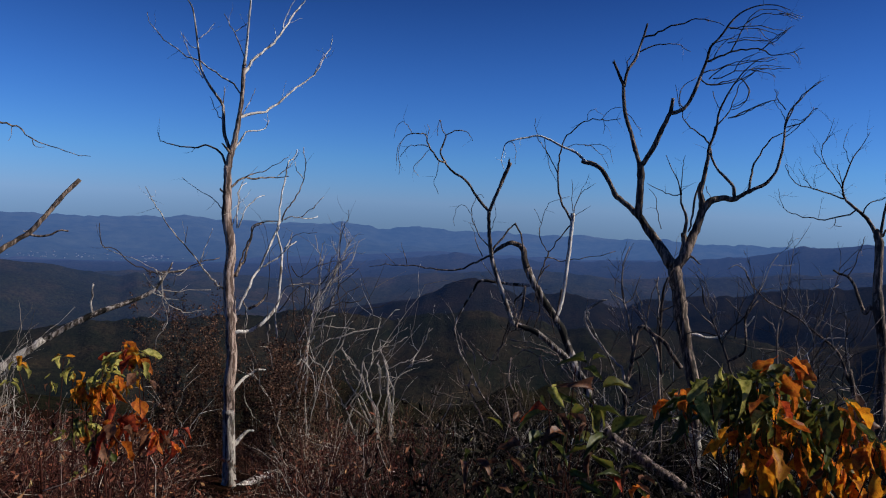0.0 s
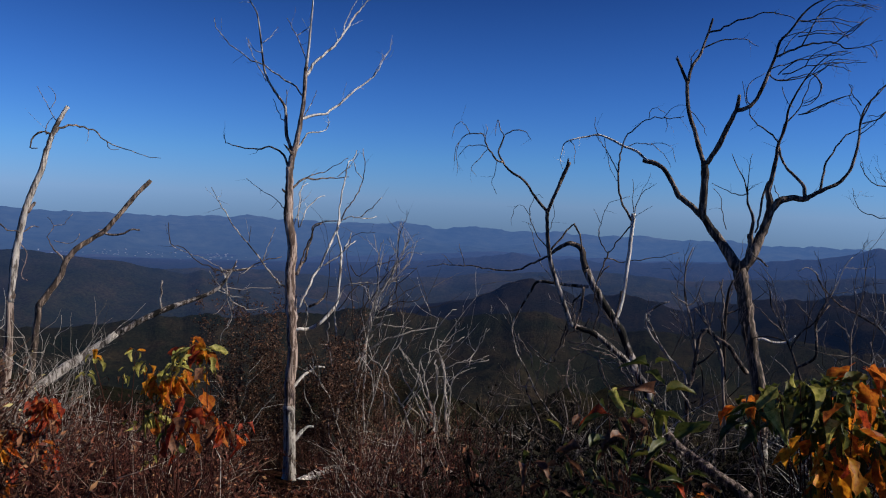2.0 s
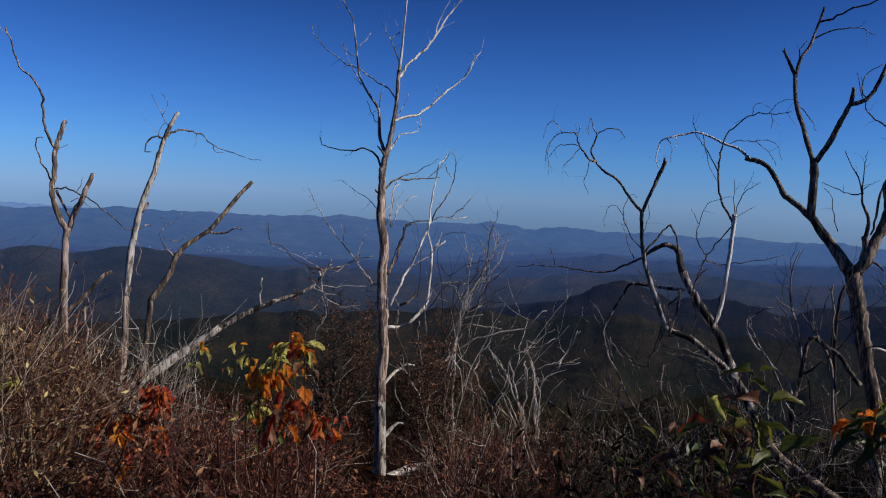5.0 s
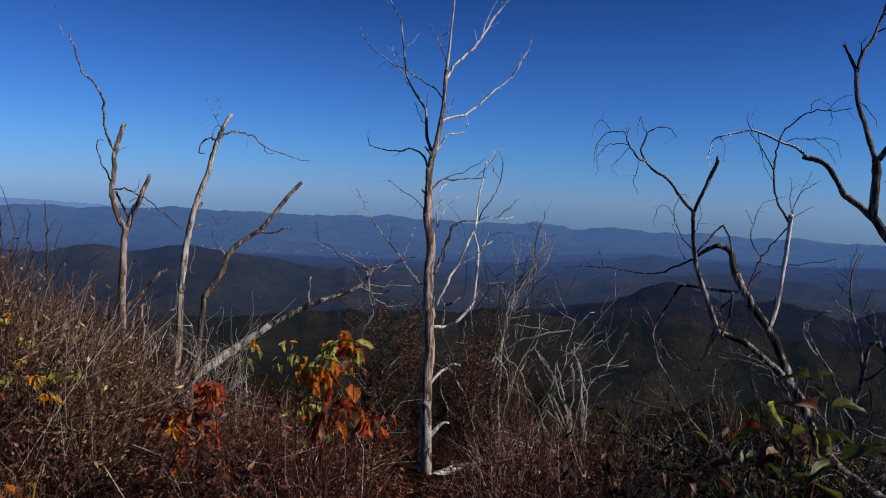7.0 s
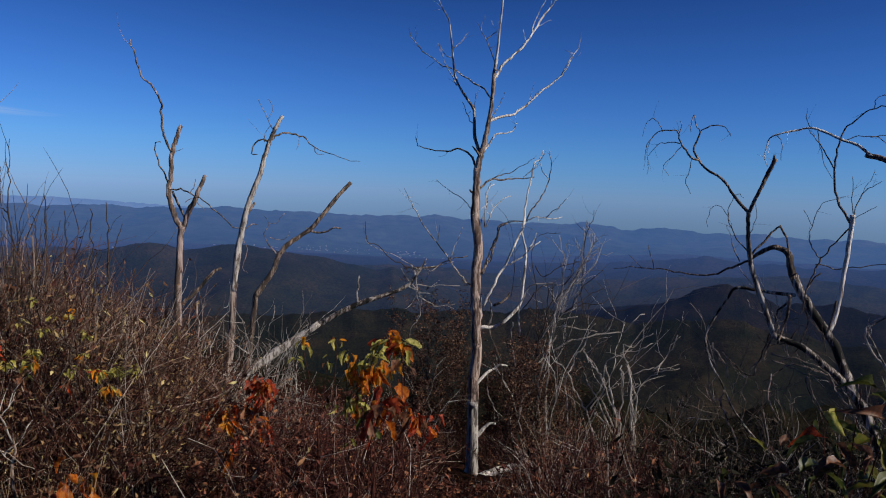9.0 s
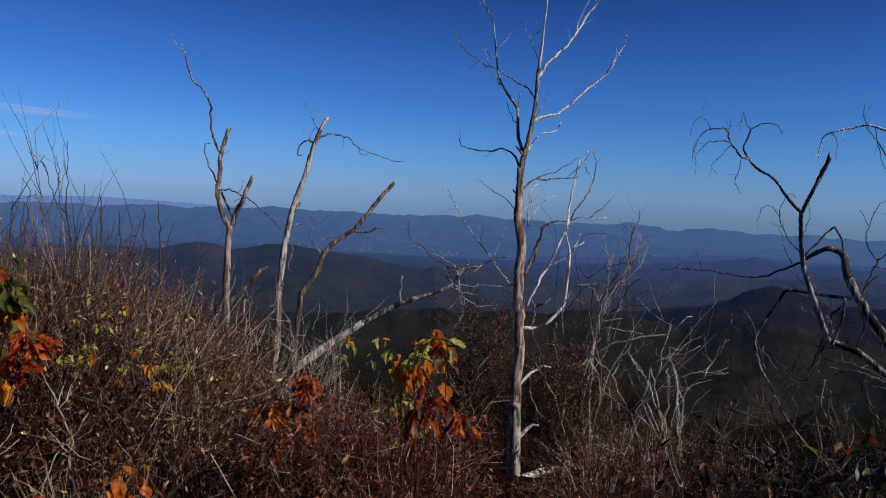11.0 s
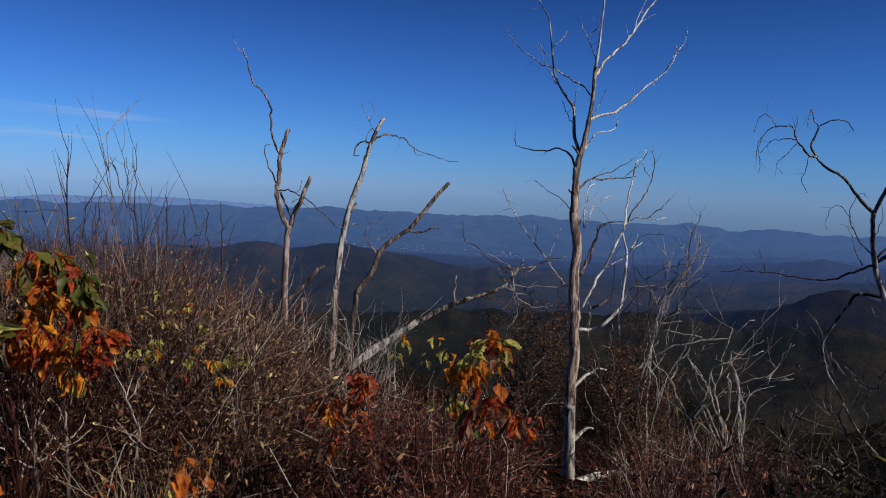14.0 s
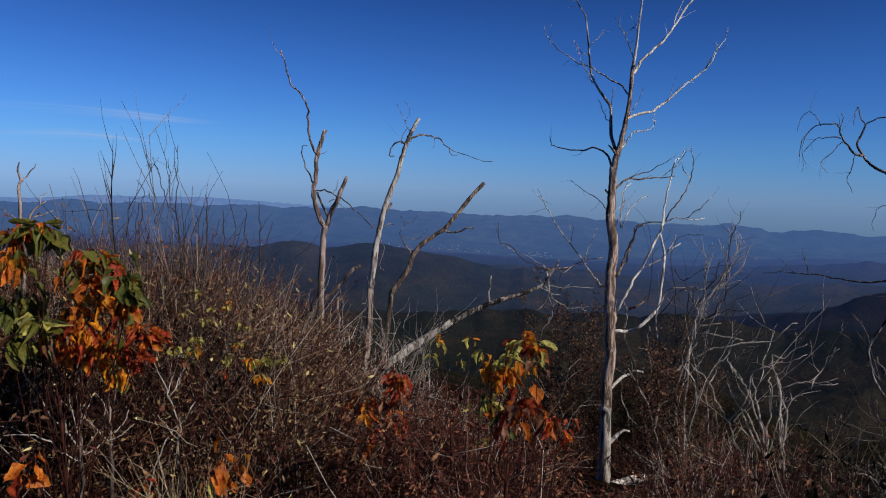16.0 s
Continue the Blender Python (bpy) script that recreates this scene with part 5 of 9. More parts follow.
limb(dark_tree, 'twig', [(-1.01, 0.85, 7.59), (-0.83, 0.71, 7.64), (-0.65, 0.59, 7.72), (-0.49, 0.52, 7.75), (-0.35, 0.40, 7.79), (-0.17, 0.29, 7.75), (0.06, 0.20, 7.66)], 15, 10.5, 4.6)
limb(dark_tree, 'twig', [(-1.08, 0.81, 7.34), (-0.83, 0.83, 7.45), (-0.61, 0.79, 7.49), (-0.43, 0.75, 7.46), (-0.28, 0.72, 7.36)], 12, 8.7, 4.3)
limb(dark_tree, 'twig', [(-1.28, 0.76, 6.99), (-1.27, 0.79, 7.18), (-1.19, 0.77, 7.29)], 10, 7.7, 5.8)
limb(dark_tree, 'twig', [(-1.25, 0.72, 6.33), (-1.07, 0.72, 6.11), (-0.96, 0.74, 5.93)], 7, 5.2, 3.3)
limb(dark_tree, 'limb', [(-1.06, 0.31, 5.47), (-0.97, 0.14, 5.70), (-0.91, -0.03, 5.95), (-0.86, -0.16, 6.15), (-0.81, -0.15, 6.28), (-0.82, -0.22, 6.44)], 46, 35.1, 26.2)
limb(dark_tree, 'limb', [(-0.81, -0.16, 6.23), (-0.68, -0.19, 6.27), (-0.58, -0.19, 6.37), (-0.48, -0.17, 6.58), (-0.40, -0.15, 6.80), (-0.33, -0.17, 7.03), (-0.28, -0.15, 7.23), (-0.14, -0.14, 7.40), (-0.02, -0.23, 7.61), (0.15, -0.20, 7.77), (0.35, -0.30, 7.84), (0.55, -0.41, 7.82), (0.73, -0.47, 7.74)], 31, 17.8, 4.3)
limb(dark_tree, 'limb', [(-0.32, -0.18, 7.01), (-0.18, -0.29, 7.08), (-0.10, -0.48, 7.10), (0.05, -0.62, 7.11), (0.22, -0.79, 7.08), (0.32, -0.83, 7.01), (0.47, -1.01, 6.99), (0.65, -1.12, 7.06)], 15, 9.2, 3.2)
limb(dark_tree, 'limb', [(-0.11, -0.48, 7.10), (0.02, -0.46, 7.38), (0.14, -0.45, 7.56), (0.34, -0.45, 7.67), (0.55, -0.52, 7.65), (0.69, -0.56, 7.64), (0.80, -0.59, 7.55)], 11, 7.0, 2.6)
limb(dark_tree, 'twig', [(-0.08, -0.18, 7.52), (0.13, -0.18, 7.51), (0.35, -0.26, 7.50), (0.57, -0.34, 7.44), (0.71, -0.36, 7.41)], 9, 6.2, 3.0)
limb(dark_tree, 'twig', [(0.23, -0.80, 7.10), (0.32, -0.89, 7.21), (0.43, -0.98, 7.31), (0.54, -1.03, 7.37)], 7, 4.9, 2.9)
limb(dark_tree, 'twig', [(-0.40, -0.16, 6.76), (-0.25, -0.11, 6.69), (-0.05, -0.14, 6.73), (0.12, -0.14, 6.78), (0.28, -0.16, 6.79)], 11, 8.8, 4.4)
limb(dark_tree, 'twig', [(-0.37, -0.16, 6.84), (-0.11, -0.15, 6.94), (0.12, -0.19, 7.03), (0.34, -0.26, 7.04), (0.55, -0.27, 7.07)], 9, 6.2, 3.5)
limb(dark_tree, 'twig', [(-0.25, -0.14, 7.29), (-0.04, -0.21, 7.35), (0.20, -0.24, 7.37), (0.43, -0.29, 7.35), (0.59, -0.33, 7.28)], 7, 4.8, 2.6)
limb(dark_tree, 'twig', [(0.10, -0.44, 7.54), (0.29, -0.43, 7.73), (0.51, -0.49, 7.73), (0.69, -0.57, 7.66), (0.84, -0.59, 7.62)], 7, 4.8, 2.6)
limb(dark_tree, 'twig', [(0.39, -0.27, 7.50), (0.52, -0.28, 7.36), (0.58, -0.34, 7.25)], 5, 4.4, 3.0)
limb(dark_tree, 'twig', [(0.47, -1.01, 6.99), (0.56, -1.01, 6.96), (0.61, -1.03, 6.86)], 4, 3.7, 2.4)
limb(dark_tree, 'limb', [(-0.46, 0.18, 3.87), (-0.33, 0.15, 4.13), (-0.23, 0.21, 4.36), (-0.15, 0.22, 4.58), (-0.10, 0.17, 4.81), (0.02, 0.16, 4.95), (0.20, 0.17, 5.00), (0.35, 0.10, 4.99), (0.46, 0.07, 5.06), (0.59, -0.01, 5.15), (0.76, -0.01, 5.24), (0.89, -0.04, 5.42), (0.94, -0.06, 5.64), (0.98, -0.05, 5.90), (1.00, -0.01, 6.16), (1.06, -0.02, 6.38), (1.13, -0.12, 6.50), (1.27, -0.11, 6.67), (1.39, -0.20, 6.79)], 86, 26.5, 4.4)
limb(dark_tree, 'limb', [(-0.11, 0.18, 4.74), (-0.14, 0.14, 4.94), (-0.17, 0.15, 5.07), (-0.14, 0.14, 5.25), (-0.13, 0.04, 5.60), (-0.12, 0.03, 5.77), (-0.05, 0.00, 6.03), (-0.05, -0.06, 6.28), (0.01, -0.13, 6.49), (0.11, -0.16, 6.70), (0.23, -0.24, 6.90), (0.39, -0.33, 7.05), (0.57, -0.39, 7.07)], 45, 15.5, 3.0)
limb(dark_tree, 'limb', [(-0.11, 0.03, 5.81), (-0.28, 0.02, 5.95), (-0.43, 0.07, 6.06), (-0.55, 0.05, 6.23), (-0.61, 0.08, 6.40), (-0.72, 0.04, 6.69)], 13, 8.9, 3.6)
limb(dark_tree, 'limb', [(-0.10, 0.02, 5.84), (-0.01, 0.11, 6.09), (0.16, 0.10, 6.31), (0.25, 0.14, 6.54), (0.32, 0.14, 6.76), (0.47, 0.11, 6.93), (0.68, 0.10, 7.07), (0.81, 0.03, 6.89)], 13, 7.2, 2.2)
limb(dark_tree, 'twig', [(0.16, 0.09, 6.22), (0.33, 0.06, 6.27), (0.47, 0.02, 6.36), (0.62, -0.03, 6.44), (0.75, -0.07, 6.50)], 9, 7.1, 3.5)
limb(dark_tree, 'twig', [(0.21, 0.10, 6.36), (0.38, 0.11, 6.45), (0.45, 0.10, 6.63), (0.38, 0.12, 6.80)], 7, 4.9, 3.6)
limb(dark_tree, 'twig', [(0.11, -0.16, 6.70), (0.33, -0.21, 6.93), (0.62, -0.22, 6.98), (0.81, -0.29, 6.96)], 6, 3.9, 2.6)
limb(dark_tree, 'twig', [(-0.19, -0.12, 6.60), (-0.10, -0.10, 6.40), (-0.03, -0.15, 6.29)], 6, 5.7, 4.4)
limb(dark_tree, 'limb', [(0.35, 0.10, 5.01), (0.33, 0.13, 5.18), (0.24, 0.23, 5.32), (0.14, 0.32, 5.45), (0.06, 0.38, 5.63), (0.02, 0.37, 5.79)], 31, 20.5, 16.0)
limb(dark_tree, 'limb', [(0.53, 0.03, 5.10), (0.59, 0.14, 5.33), (0.65, 0.18, 5.55), (0.77, 0.19, 5.78), (0.93, 0.22, 5.96), (1.11, 0.19, 6.06), (1.25, 0.14, 6.19)], 18, 10.4, 4.5)
limb(dark_tree, 'twig', [(1.00, -0.05, 5.94), (1.11, -0.16, 6.11), (1.23, -0.22, 6.27), (1.32, -0.31, 6.38)], 7, 4.8, 3.0)
limb(dark_tree, 'twig', [(1.00, -0.01, 6.21), (0.95, 0.06, 6.38), (0.89, 0.14, 6.52)], 6, 5.4, 3.6)
limb(dark_tree, 'twig', [(1.07, -0.03, 6.23), (1.25, -0.10, 6.25), (1.35, -0.13, 6.42)], 5, 4.4, 3.1)
limb(dark_tree, 'twig', [(0.88, 0.13, 6.52), (0.91, 0.10, 6.65), (0.89, 0.18, 6.72)], 4, 3.6, 2.7)
limb(dark_tree, 'limb', [(-0.34, 0.20, 4.28), (-0.36, 0.18, 4.44), (-0.37, 0.13, 4.67), (-0.47, 0.11, 4.88), (-0.48, 0.13, 5.01), (-0.56, 0.07, 5.23), (-0.64, 0.15, 5.41), (-0.75, 0.13, 5.62)], 36, 13.4, 4.5)
limb(dark_tree, 'twig', [(-0.48, 0.13, 5.01), (-0.48, 0.12, 5.32), (-0.45, 0.19, 5.50), (-0.45, 0.13, 5.63)], 9, 5.4, 3.6)
limb(dark_tree, 'twig', [(-0.48, 0.13, 5.01), (-0.63, 0.22, 5.01), (-0.78, 0.32, 5.09), (-0.95, 0.37, 5.18)], 9, 5.9, 3.7)
limb(dark_tree, 'stub', [(-0.39, 0.17, 4.04), (-0.36, 0.17, 4.26), (-0.39, 0.14, 4.41)], 41, 40.5, 40.3)
limb(dark_tree, 'limb', [(-0.31, 0.17, 4.43), (-0.26, 0.18, 4.71), (-0.21, 0.23, 5.03), (-0.16, 0.21, 5.24)], 13, 18.1, 18.0)
limb(dark_tree, 'twig', [(-0.10, 0.13, 5.17), (-0.05, 0.11, 5.03), (0.06, 0.08, 4.95)], 7, 6.2, 4.5)
limb(dark_tree, 'stub', [(-0.27, 0.13, 4.07), (-0.19, 0.10, 4.01), (-0.10, 0.13, 3.94)], 18, 13.4, 9.0)
limb(dark_tree, 'twig', [(-0.68, 0.37, 4.47), (-0.72, 0.45, 4.69), (-0.77, 0.48, 4.96), (-0.87, 0.49, 5.09)], 7, 5.5, 3.2)
limb(dark_tree, 'limb', [(-0.23, 0.13, 2.78), (-0.11, 0.09, 2.83), (0.06, 0.11, 2.78), (0.26, 0.10, 2.80), (0.34, 0.03, 2.92)], 23, 22.7, 15.8, LIMB_WHITE)
limb(dark_tree, 'twig', [(-0.24, -0.77, 7.35), (-0.08, -0.91, 7.37), (0.17, -1.01, 7.33), (0.44, -0.96, 7.30)], 7.9, 5.9, 3.9)
limb(dark_tree, 'twig', [(-0.27, -0.75, 7.17), (-0.08, -0.88, 7.18), (0.11, -0.93, 7.17), (0.29, -1.01, 7.19), (0.44, -1.04, 7.33)], 8.8, 6.4, 3.9)
limb(dark_tree, 'twig', [(-0.47, -0.68, 6.65), (-0.29, -0.72, 6.83), (-0.04, -0.83, 6.87), (0.17, -1.01, 6.88), (0.26, -1.15, 6.88)], 8.8, 6.4, 3.9)
limb(dark_tree, 'twig', [(-0.41, -0.70, 6.65), (-0.13, -0.80, 6.75), (0.08, -0.89, 6.79), (0.34, -0.95, 6.79), (0.48, -1.09, 6.79)], 8.8, 6.4, 3.9)
limb(dark_tree, 'twig', [(-0.51, -0.66, 6.58), (-0.30, -0.78, 6.58), (-0.09, -0.81, 6.64), (0.05, -0.97, 6.73), (0.19, -1.01, 6.77)], 9.7, 7.0, 4.4)
limb(dark_tree, 'twig', [(-0.07, -0.84, 6.65), (0.01, -0.92, 6.50), (0.03, -0.86, 6.40), (0.01, -0.76, 6.33), (-0.12, -0.78, 6.26)], 10.5, 8.3, 6.1)
limb(dark_tree, 'twig', [(-0.17, -0.79, 6.10), (0.02, -0.81, 6.21), (0.17, -0.93, 6.29), (0.36, -1.01, 6.35)], 11.4, 8.3, 5.3)
limb(dark_tree, 'twig', [(0.48, -1.09, 5.95), (0.51, -1.13, 6.13), (0.58, -1.15, 6.30), (0.63, -1.29, 6.44), (0.82, -1.33, 6.59)], 11.4, 7.9, 4.4)
limb(dark_tree, 'twig', [(0.50, -1.10, 5.98), (0.65, -1.24, 6.04), (0.77, -1.19, 6.19), (0.84, -1.23, 6.24)], 8.8, 6.4, 3.9)
limb(dark_tree, 'twig', [(0.47, -1.08, 6.21), (0.39, -0.98, 6.38), (0.38, -0.95, 6.49)], 7.9, 6.1, 4.4)
limb(dark_tree, 'twig', [(-0.78, -0.57, 6.26), (-0.84, -0.57, 6.39), (-0.76, -0.52, 6.59), (-0.58, -0.53, 6.70)], 8.8, 6.6, 4.4)
limb(dark_tree, 'twig', [(0.32, -1.01, 7.55), (0.45, -1.07, 7.49), (0.59, -1.08, 7.45)], 7.0, 5.3, 3.5)
limb(dark_tree, 'twig', [(0.12, -0.92, 7.04), (0.22, -0.97, 7.11), (0.32, -1.10, 7.19), (0.47, -1.08, 7.35)], 7.9, 5.9, 3.9)
limb(dark_tree, 'twig', [(0.04, -0.89, 6.77), (0.19, -0.99, 6.73), (0.33, -1.01, 6.66)], 6.6, 5.0, 3.5)
limb(dark_tree, 'twig', [(0.51, -1.10, 7.00), (0.55, -1.15, 6.93), (0.59, -1.12, 6.83)], 6.1, 4.8, 3.5)
limb(dark_tree, 'twig', [(-0.46, -0.68, 6.89), (-0.42, -0.81, 7.03), (-0.22, -0.66, 7.24), (-0.10, -0.75, 7.30)], 7.9, 5.9, 3.9)
limb(dark_tree, 'twig', [(-0.16, -0.80, 6.75), (-0.10, -0.84, 6.89), (0.01, -0.92, 6.97), (0.16, -0.94, 7.02)], 7.0, 5.3, 3.5)
call(dark_tree, "dead_tree", "large dark dead tree with twisted bare limbs", "tree")

edge_tree = thing_at(7.16, 10.96, -2.05)
edge_tree.name, wood_of["dead_tree_edge_tree"], twigginess["dead_tree_edge_tree"] = "dead_tree_edge_tree", DARK_BARK, 3.0
limb(edge_tree, 'trunk', [(0.00, 0.00, 0.00), (-0.01, 0.00, 0.56), (-0.01, 0.02, 1.10), (-0.02, 0.05, 1.65), (-0.11, 0.04, 2.19), (-0.14, 0.11, 2.54), (-0.16, 0.11, 2.90), (-0.16, 0.14, 3.35), (-0.25, 0.12, 3.55)], 90, 77.3, 54.3)
limb(edge_tree, 'limb', [(-0.24, 0.13, 3.51), (-0.30, 0.27, 3.71), (-0.39, 0.37, 3.84), (-0.48, 0.47, 3.95), (-0.54, 0.55, 4.06), (-0.56, 0.59, 4.25), (-0.51, 0.60, 4.44), (-0.42, 0.60, 4.72), (-0.28, 0.63, 4.91), (-0.20, 0.56, 5.14)], 32, 14.2, 4.2)
limb(edge_tree, 'limb', [(-0.54, 0.55, 4.04), (-0.76, 0.57, 4.10), (-1.03, 0.60, 4.18), (-1.30, 0.64, 4.26), (-1.45, 0.66, 4.44), (-1.51, 0.65, 4.58)], 14, 8.5, 3.8)
limb(edge_tree, 'limb', [(-0.42, 0.40, 3.83), (-0.57, 0.69, 3.73), (-0.75, 0.87, 3.69), (-0.92, 1.10, 3.73), (-1.09, 1.27, 3.80), (-1.22, 1.33, 3.99), (-1.23, 1.40, 4.19)], 14, 7.9, 3.5)
limb(edge_tree, 'twig', [(-0.56, 0.58, 4.20), (-0.66, 0.71, 4.43), (-0.75, 0.84, 4.63), (-0.80, 0.87, 4.86), (-0.68, 0.86, 5.10)], 10, 7.2, 3.9)
limb(edge_tree, 'twig', [(-0.57, 0.60, 4.25), (-0.59, 0.67, 4.48), (-0.61, 0.72, 4.62)], 7, 5.7, 3.8)
limb(edge_tree, 'twig', [(-0.73, 0.83, 4.61), (-0.85, 0.94, 4.77), (-0.89, 1.01, 4.96)], 6, 4.9, 2.9)
limb(edge_tree, 'twig', [(-0.80, 0.87, 4.86), (-0.70, 0.91, 5.06), (-0.62, 0.88, 5.39)], 5, 4.4, 2.9)
limb(edge_tree, 'twig', [(-0.46, 0.60, 4.62), (-0.50, 0.73, 4.91), (-0.47, 0.74, 5.15)], 6, 4.8, 2.9)
limb(edge_tree, 'twig', [(-1.03, 0.60, 4.17), (-1.12, 0.72, 4.34), (-1.20, 0.79, 4.51)], 6, 4.8, 2.9)
limb(edge_tree, 'limb', [(-0.16, 0.14, 3.34), (-0.18, 0.05, 3.81), (-0.20, -0.07, 4.25), (-0.29, -0.09, 4.59), (-0.25, -0.12, 4.94)], 27, 13.3, 5.3)
limb(edge_tree, 'limb', [(-0.15, 0.11, 3.45), (0.07, 0.14, 3.73), (0.25, 0.13, 4.09), (0.33, 0.10, 4.54)], 18, 10.9, 7.2)
limb(edge_tree, 'limb', [(-0.35, 0.33, 3.81), (-0.26, 0.31, 3.98), (-0.08, 0.31, 4.04), (0.03, 0.21, 4.10)], 12, 7.4, 4.6)
limb(edge_tree, 'twig', [(-0.57, 0.69, 3.72), (-0.58, 0.68, 3.59), (-0.49, 0.64, 3.57)], 7, 5.7, 3.8)
limb(edge_tree, 'limb', [(-0.14, 0.07, 2.23), (-0.23, 0.13, 2.31), (-0.26, 0.20, 2.20), (-0.29, 0.34, 2.41), (-0.34, 0.41, 2.63), (-0.42, 0.48, 2.76), (-0.48, 0.62, 2.79), (-0.59, 0.60, 2.85)], 41, 23.4, 14.2)
limb(edge_tree, 'twig', [(-0.42, 0.48, 2.76), (-0.29, 0.50, 3.00), (-0.25, 0.45, 3.24), (-0.21, 0.45, 3.43)], 9, 6.1, 3.7)
call(edge_tree, "dead_tree", "dark bare dead tree with drooping limbs", "tree")

bare_sapling = thing_at(-3.04, 1.69, 1.08)
bare_sapling.name, wood_of["bare_sapling_bare_sapling"], twigginess["bare_sapling_bare_sapling"] = "bare_sapling_bare_sapling", GREY_BARK, 0.5
limb(bare_sapling, 'trunk', [(0.000, 0.000, 0.000), (0.000, 0.006, 0.120), (0.001, 0.007, 0.241), (-0.002, -0.006, 0.312), (0.004, -0.010, 0.384), (-0.012, -0.006, 0.454), (-0.010, 0.001, 0.483), (-0.016, -0.007, 0.525), (-0.003, -0.007, 0.560)], 10, 7.2, 2.5)
limb(bare_sapling, 'limb', [(-0.009, 0.002, 0.478), (-0.020, 0.041, 0.515), (-0.002, 0.060, 0.557)], 3, 2.5, 1.5)
limb(bare_sapling, 'limb', [(0.001, 0.007, 0.229), (0.033, 0.005, 0.279), (0.039, 0.011, 0.338), (0.057, 0.025, 0.367), (0.085, 0.052, 0.399)], 7, 4.6, 2.1)
limb(bare_sapling, 'twig', [(0.039, 0.011, 0.333), (0.046, 0.061, 0.343), (0.061, 0.101, 0.362)], 3, 2.3, 1.3)
limb(bare_sapling, 'twig', [(0.070, 0.037, 0.377), (0.057, 0.049, 0.422), (0.063, 0.079, 0.439)], 2, 1.7, 1.0)
limb(bare_sapling, 'twig', [(-0.004, -0.008, 0.300), (-0.027, -0.027, 0.335), (-0.066, -0.052, 0.362), (-0.095, -0.081, 0.379)], 3, 1.6, 1.0)
call(bare_sapling, "bare_sapling", "small grey forked bare sapling above the brush", "sapling")

bare_stems = thing_at(-3.30, 2.74, 0.47)
bare_stems.name, wood_of["bare_shrub_bare_stems"], twigginess["bare_shrub_bare_stems"] = "bare_shrub_bare_stems", DARK_TWIGS, 2.9
limb(bare_stems, 'stem', [(0.000, 0.000, 0.000), (-0.003, -0.004, 0.115), (-0.009, -0.014, 0.224), (-0.011, -0.014, 0.334), (-0.027, -0.012, 0.430), (-0.011, -0.026, 0.532), (-0.008, -0.030, 0.631), (-0.029, -0.024, 0.729), (-0.021, -0.036, 0.825), (-0.029, -0.053, 0.937), (-0.027, -0.052, 1.049), (-0.043, -0.036, 1.176), (-0.040, -0.040, 1.315)], 6, 5.0, 1.4)
limb(bare_stems, 'stem', [(-0.029, -0.053, 0.934), (-0.062, -0.073, 0.967), (-0.101, -0.074, 1.030), (-0.128, -0.079, 1.093), (-0.133, -0.095, 1.172), (-0.155, -0.115, 1.234)], 3, 2.3, 1.2)
limb(bare_stems, 'stem', [(-0.062, -0.073, 0.971), (-0.094, -0.049, 1.078), (-0.089, -0.046, 1.159), (-0.100, -0.053, 1.238)], 2, 1.9, 1.4)
limb(bare_stems, 'stem', [(-0.090, -0.045, 1.095), (-0.138, -0.028, 1.182), (-0.191, -0.013, 1.272), (-0.248, -0.028, 1.407)], 2, 1.6, 1.1)
limb(bare_stems, 'stem', [(-0.164, -0.216, 0.083), (-0.181, -0.196, 0.184), (-0.219, -0.176, 0.287), (-0.228, -0.159, 0.392), (-0.236, -0.144, 0.508), (-0.256, -0.132, 0.616), (-0.276, -0.113, 0.728), (-0.299, -0.090, 0.841), (-0.293, -0.080, 0.973), (-0.305, -0.060, 1.055), (-0.312, -0.093, 1.116)], 4, 3.2, 1.3)
limb(bare_stems, 'stem', [(-0.039, -0.048, 0.070), (-0.026, -0.066, 0.205), (-0.030, -0.089, 0.345), (-0.011, -0.110, 0.477), (-0.003, -0.133, 0.607), (-0.014, -0.146, 0.734), (-0.015, -0.180, 0.830), (-0.023, -0.194, 0.923), (-0.043, -0.204, 0.999), (-0.057, -0.216, 1.051)], 4, 3.0, 1.5)
limb(bare_stems, 'stem', [(-0.011, -0.017, 0.792), (-0.013, 0.003, 0.889), (-0.035, 0.059, 1.018), (-0.021, 0.059, 1.083)], 2, 1.6, 1.1)
limb(bare_stems, 'stem', [(-0.133, -0.095, 1.172), (-0.156, -0.107, 1.203), (-0.177, -0.142, 1.194)], 2, 1.4, 0.9)
limb(bare_stems, 'stem', [(-0.039, -0.040, 1.144), (-0.092, -0.021, 1.224), (-0.099, -0.012, 1.298)], 2, 1.4, 0.9)
limb(bare_stems, 'stem', [(0.076, 0.090, 0.061), (0.028, 0.122, 0.195), (-0.024, 0.171, 0.324), (-0.065, 0.197, 0.460), (-0.097, 0.227, 0.604), (-0.118, 0.237, 0.720), (-0.131, 0.250, 0.843), (-0.149, 0.264, 0.934), (-0.167, 0.278, 1.032)], 6, 4.7, 2.4)
limb(bare_stems, 'stem', [(0.138, 0.162, 0.058), (0.100, 0.187, 0.178), (0.082, 0.201, 0.304), (0.042, 0.238, 0.424), (0.020, 0.255, 0.551), (-0.005, 0.272, 0.678), (-0.006, 0.275, 0.815), (-0.015, 0.272, 0.945)], 5, 4.2, 2.0)
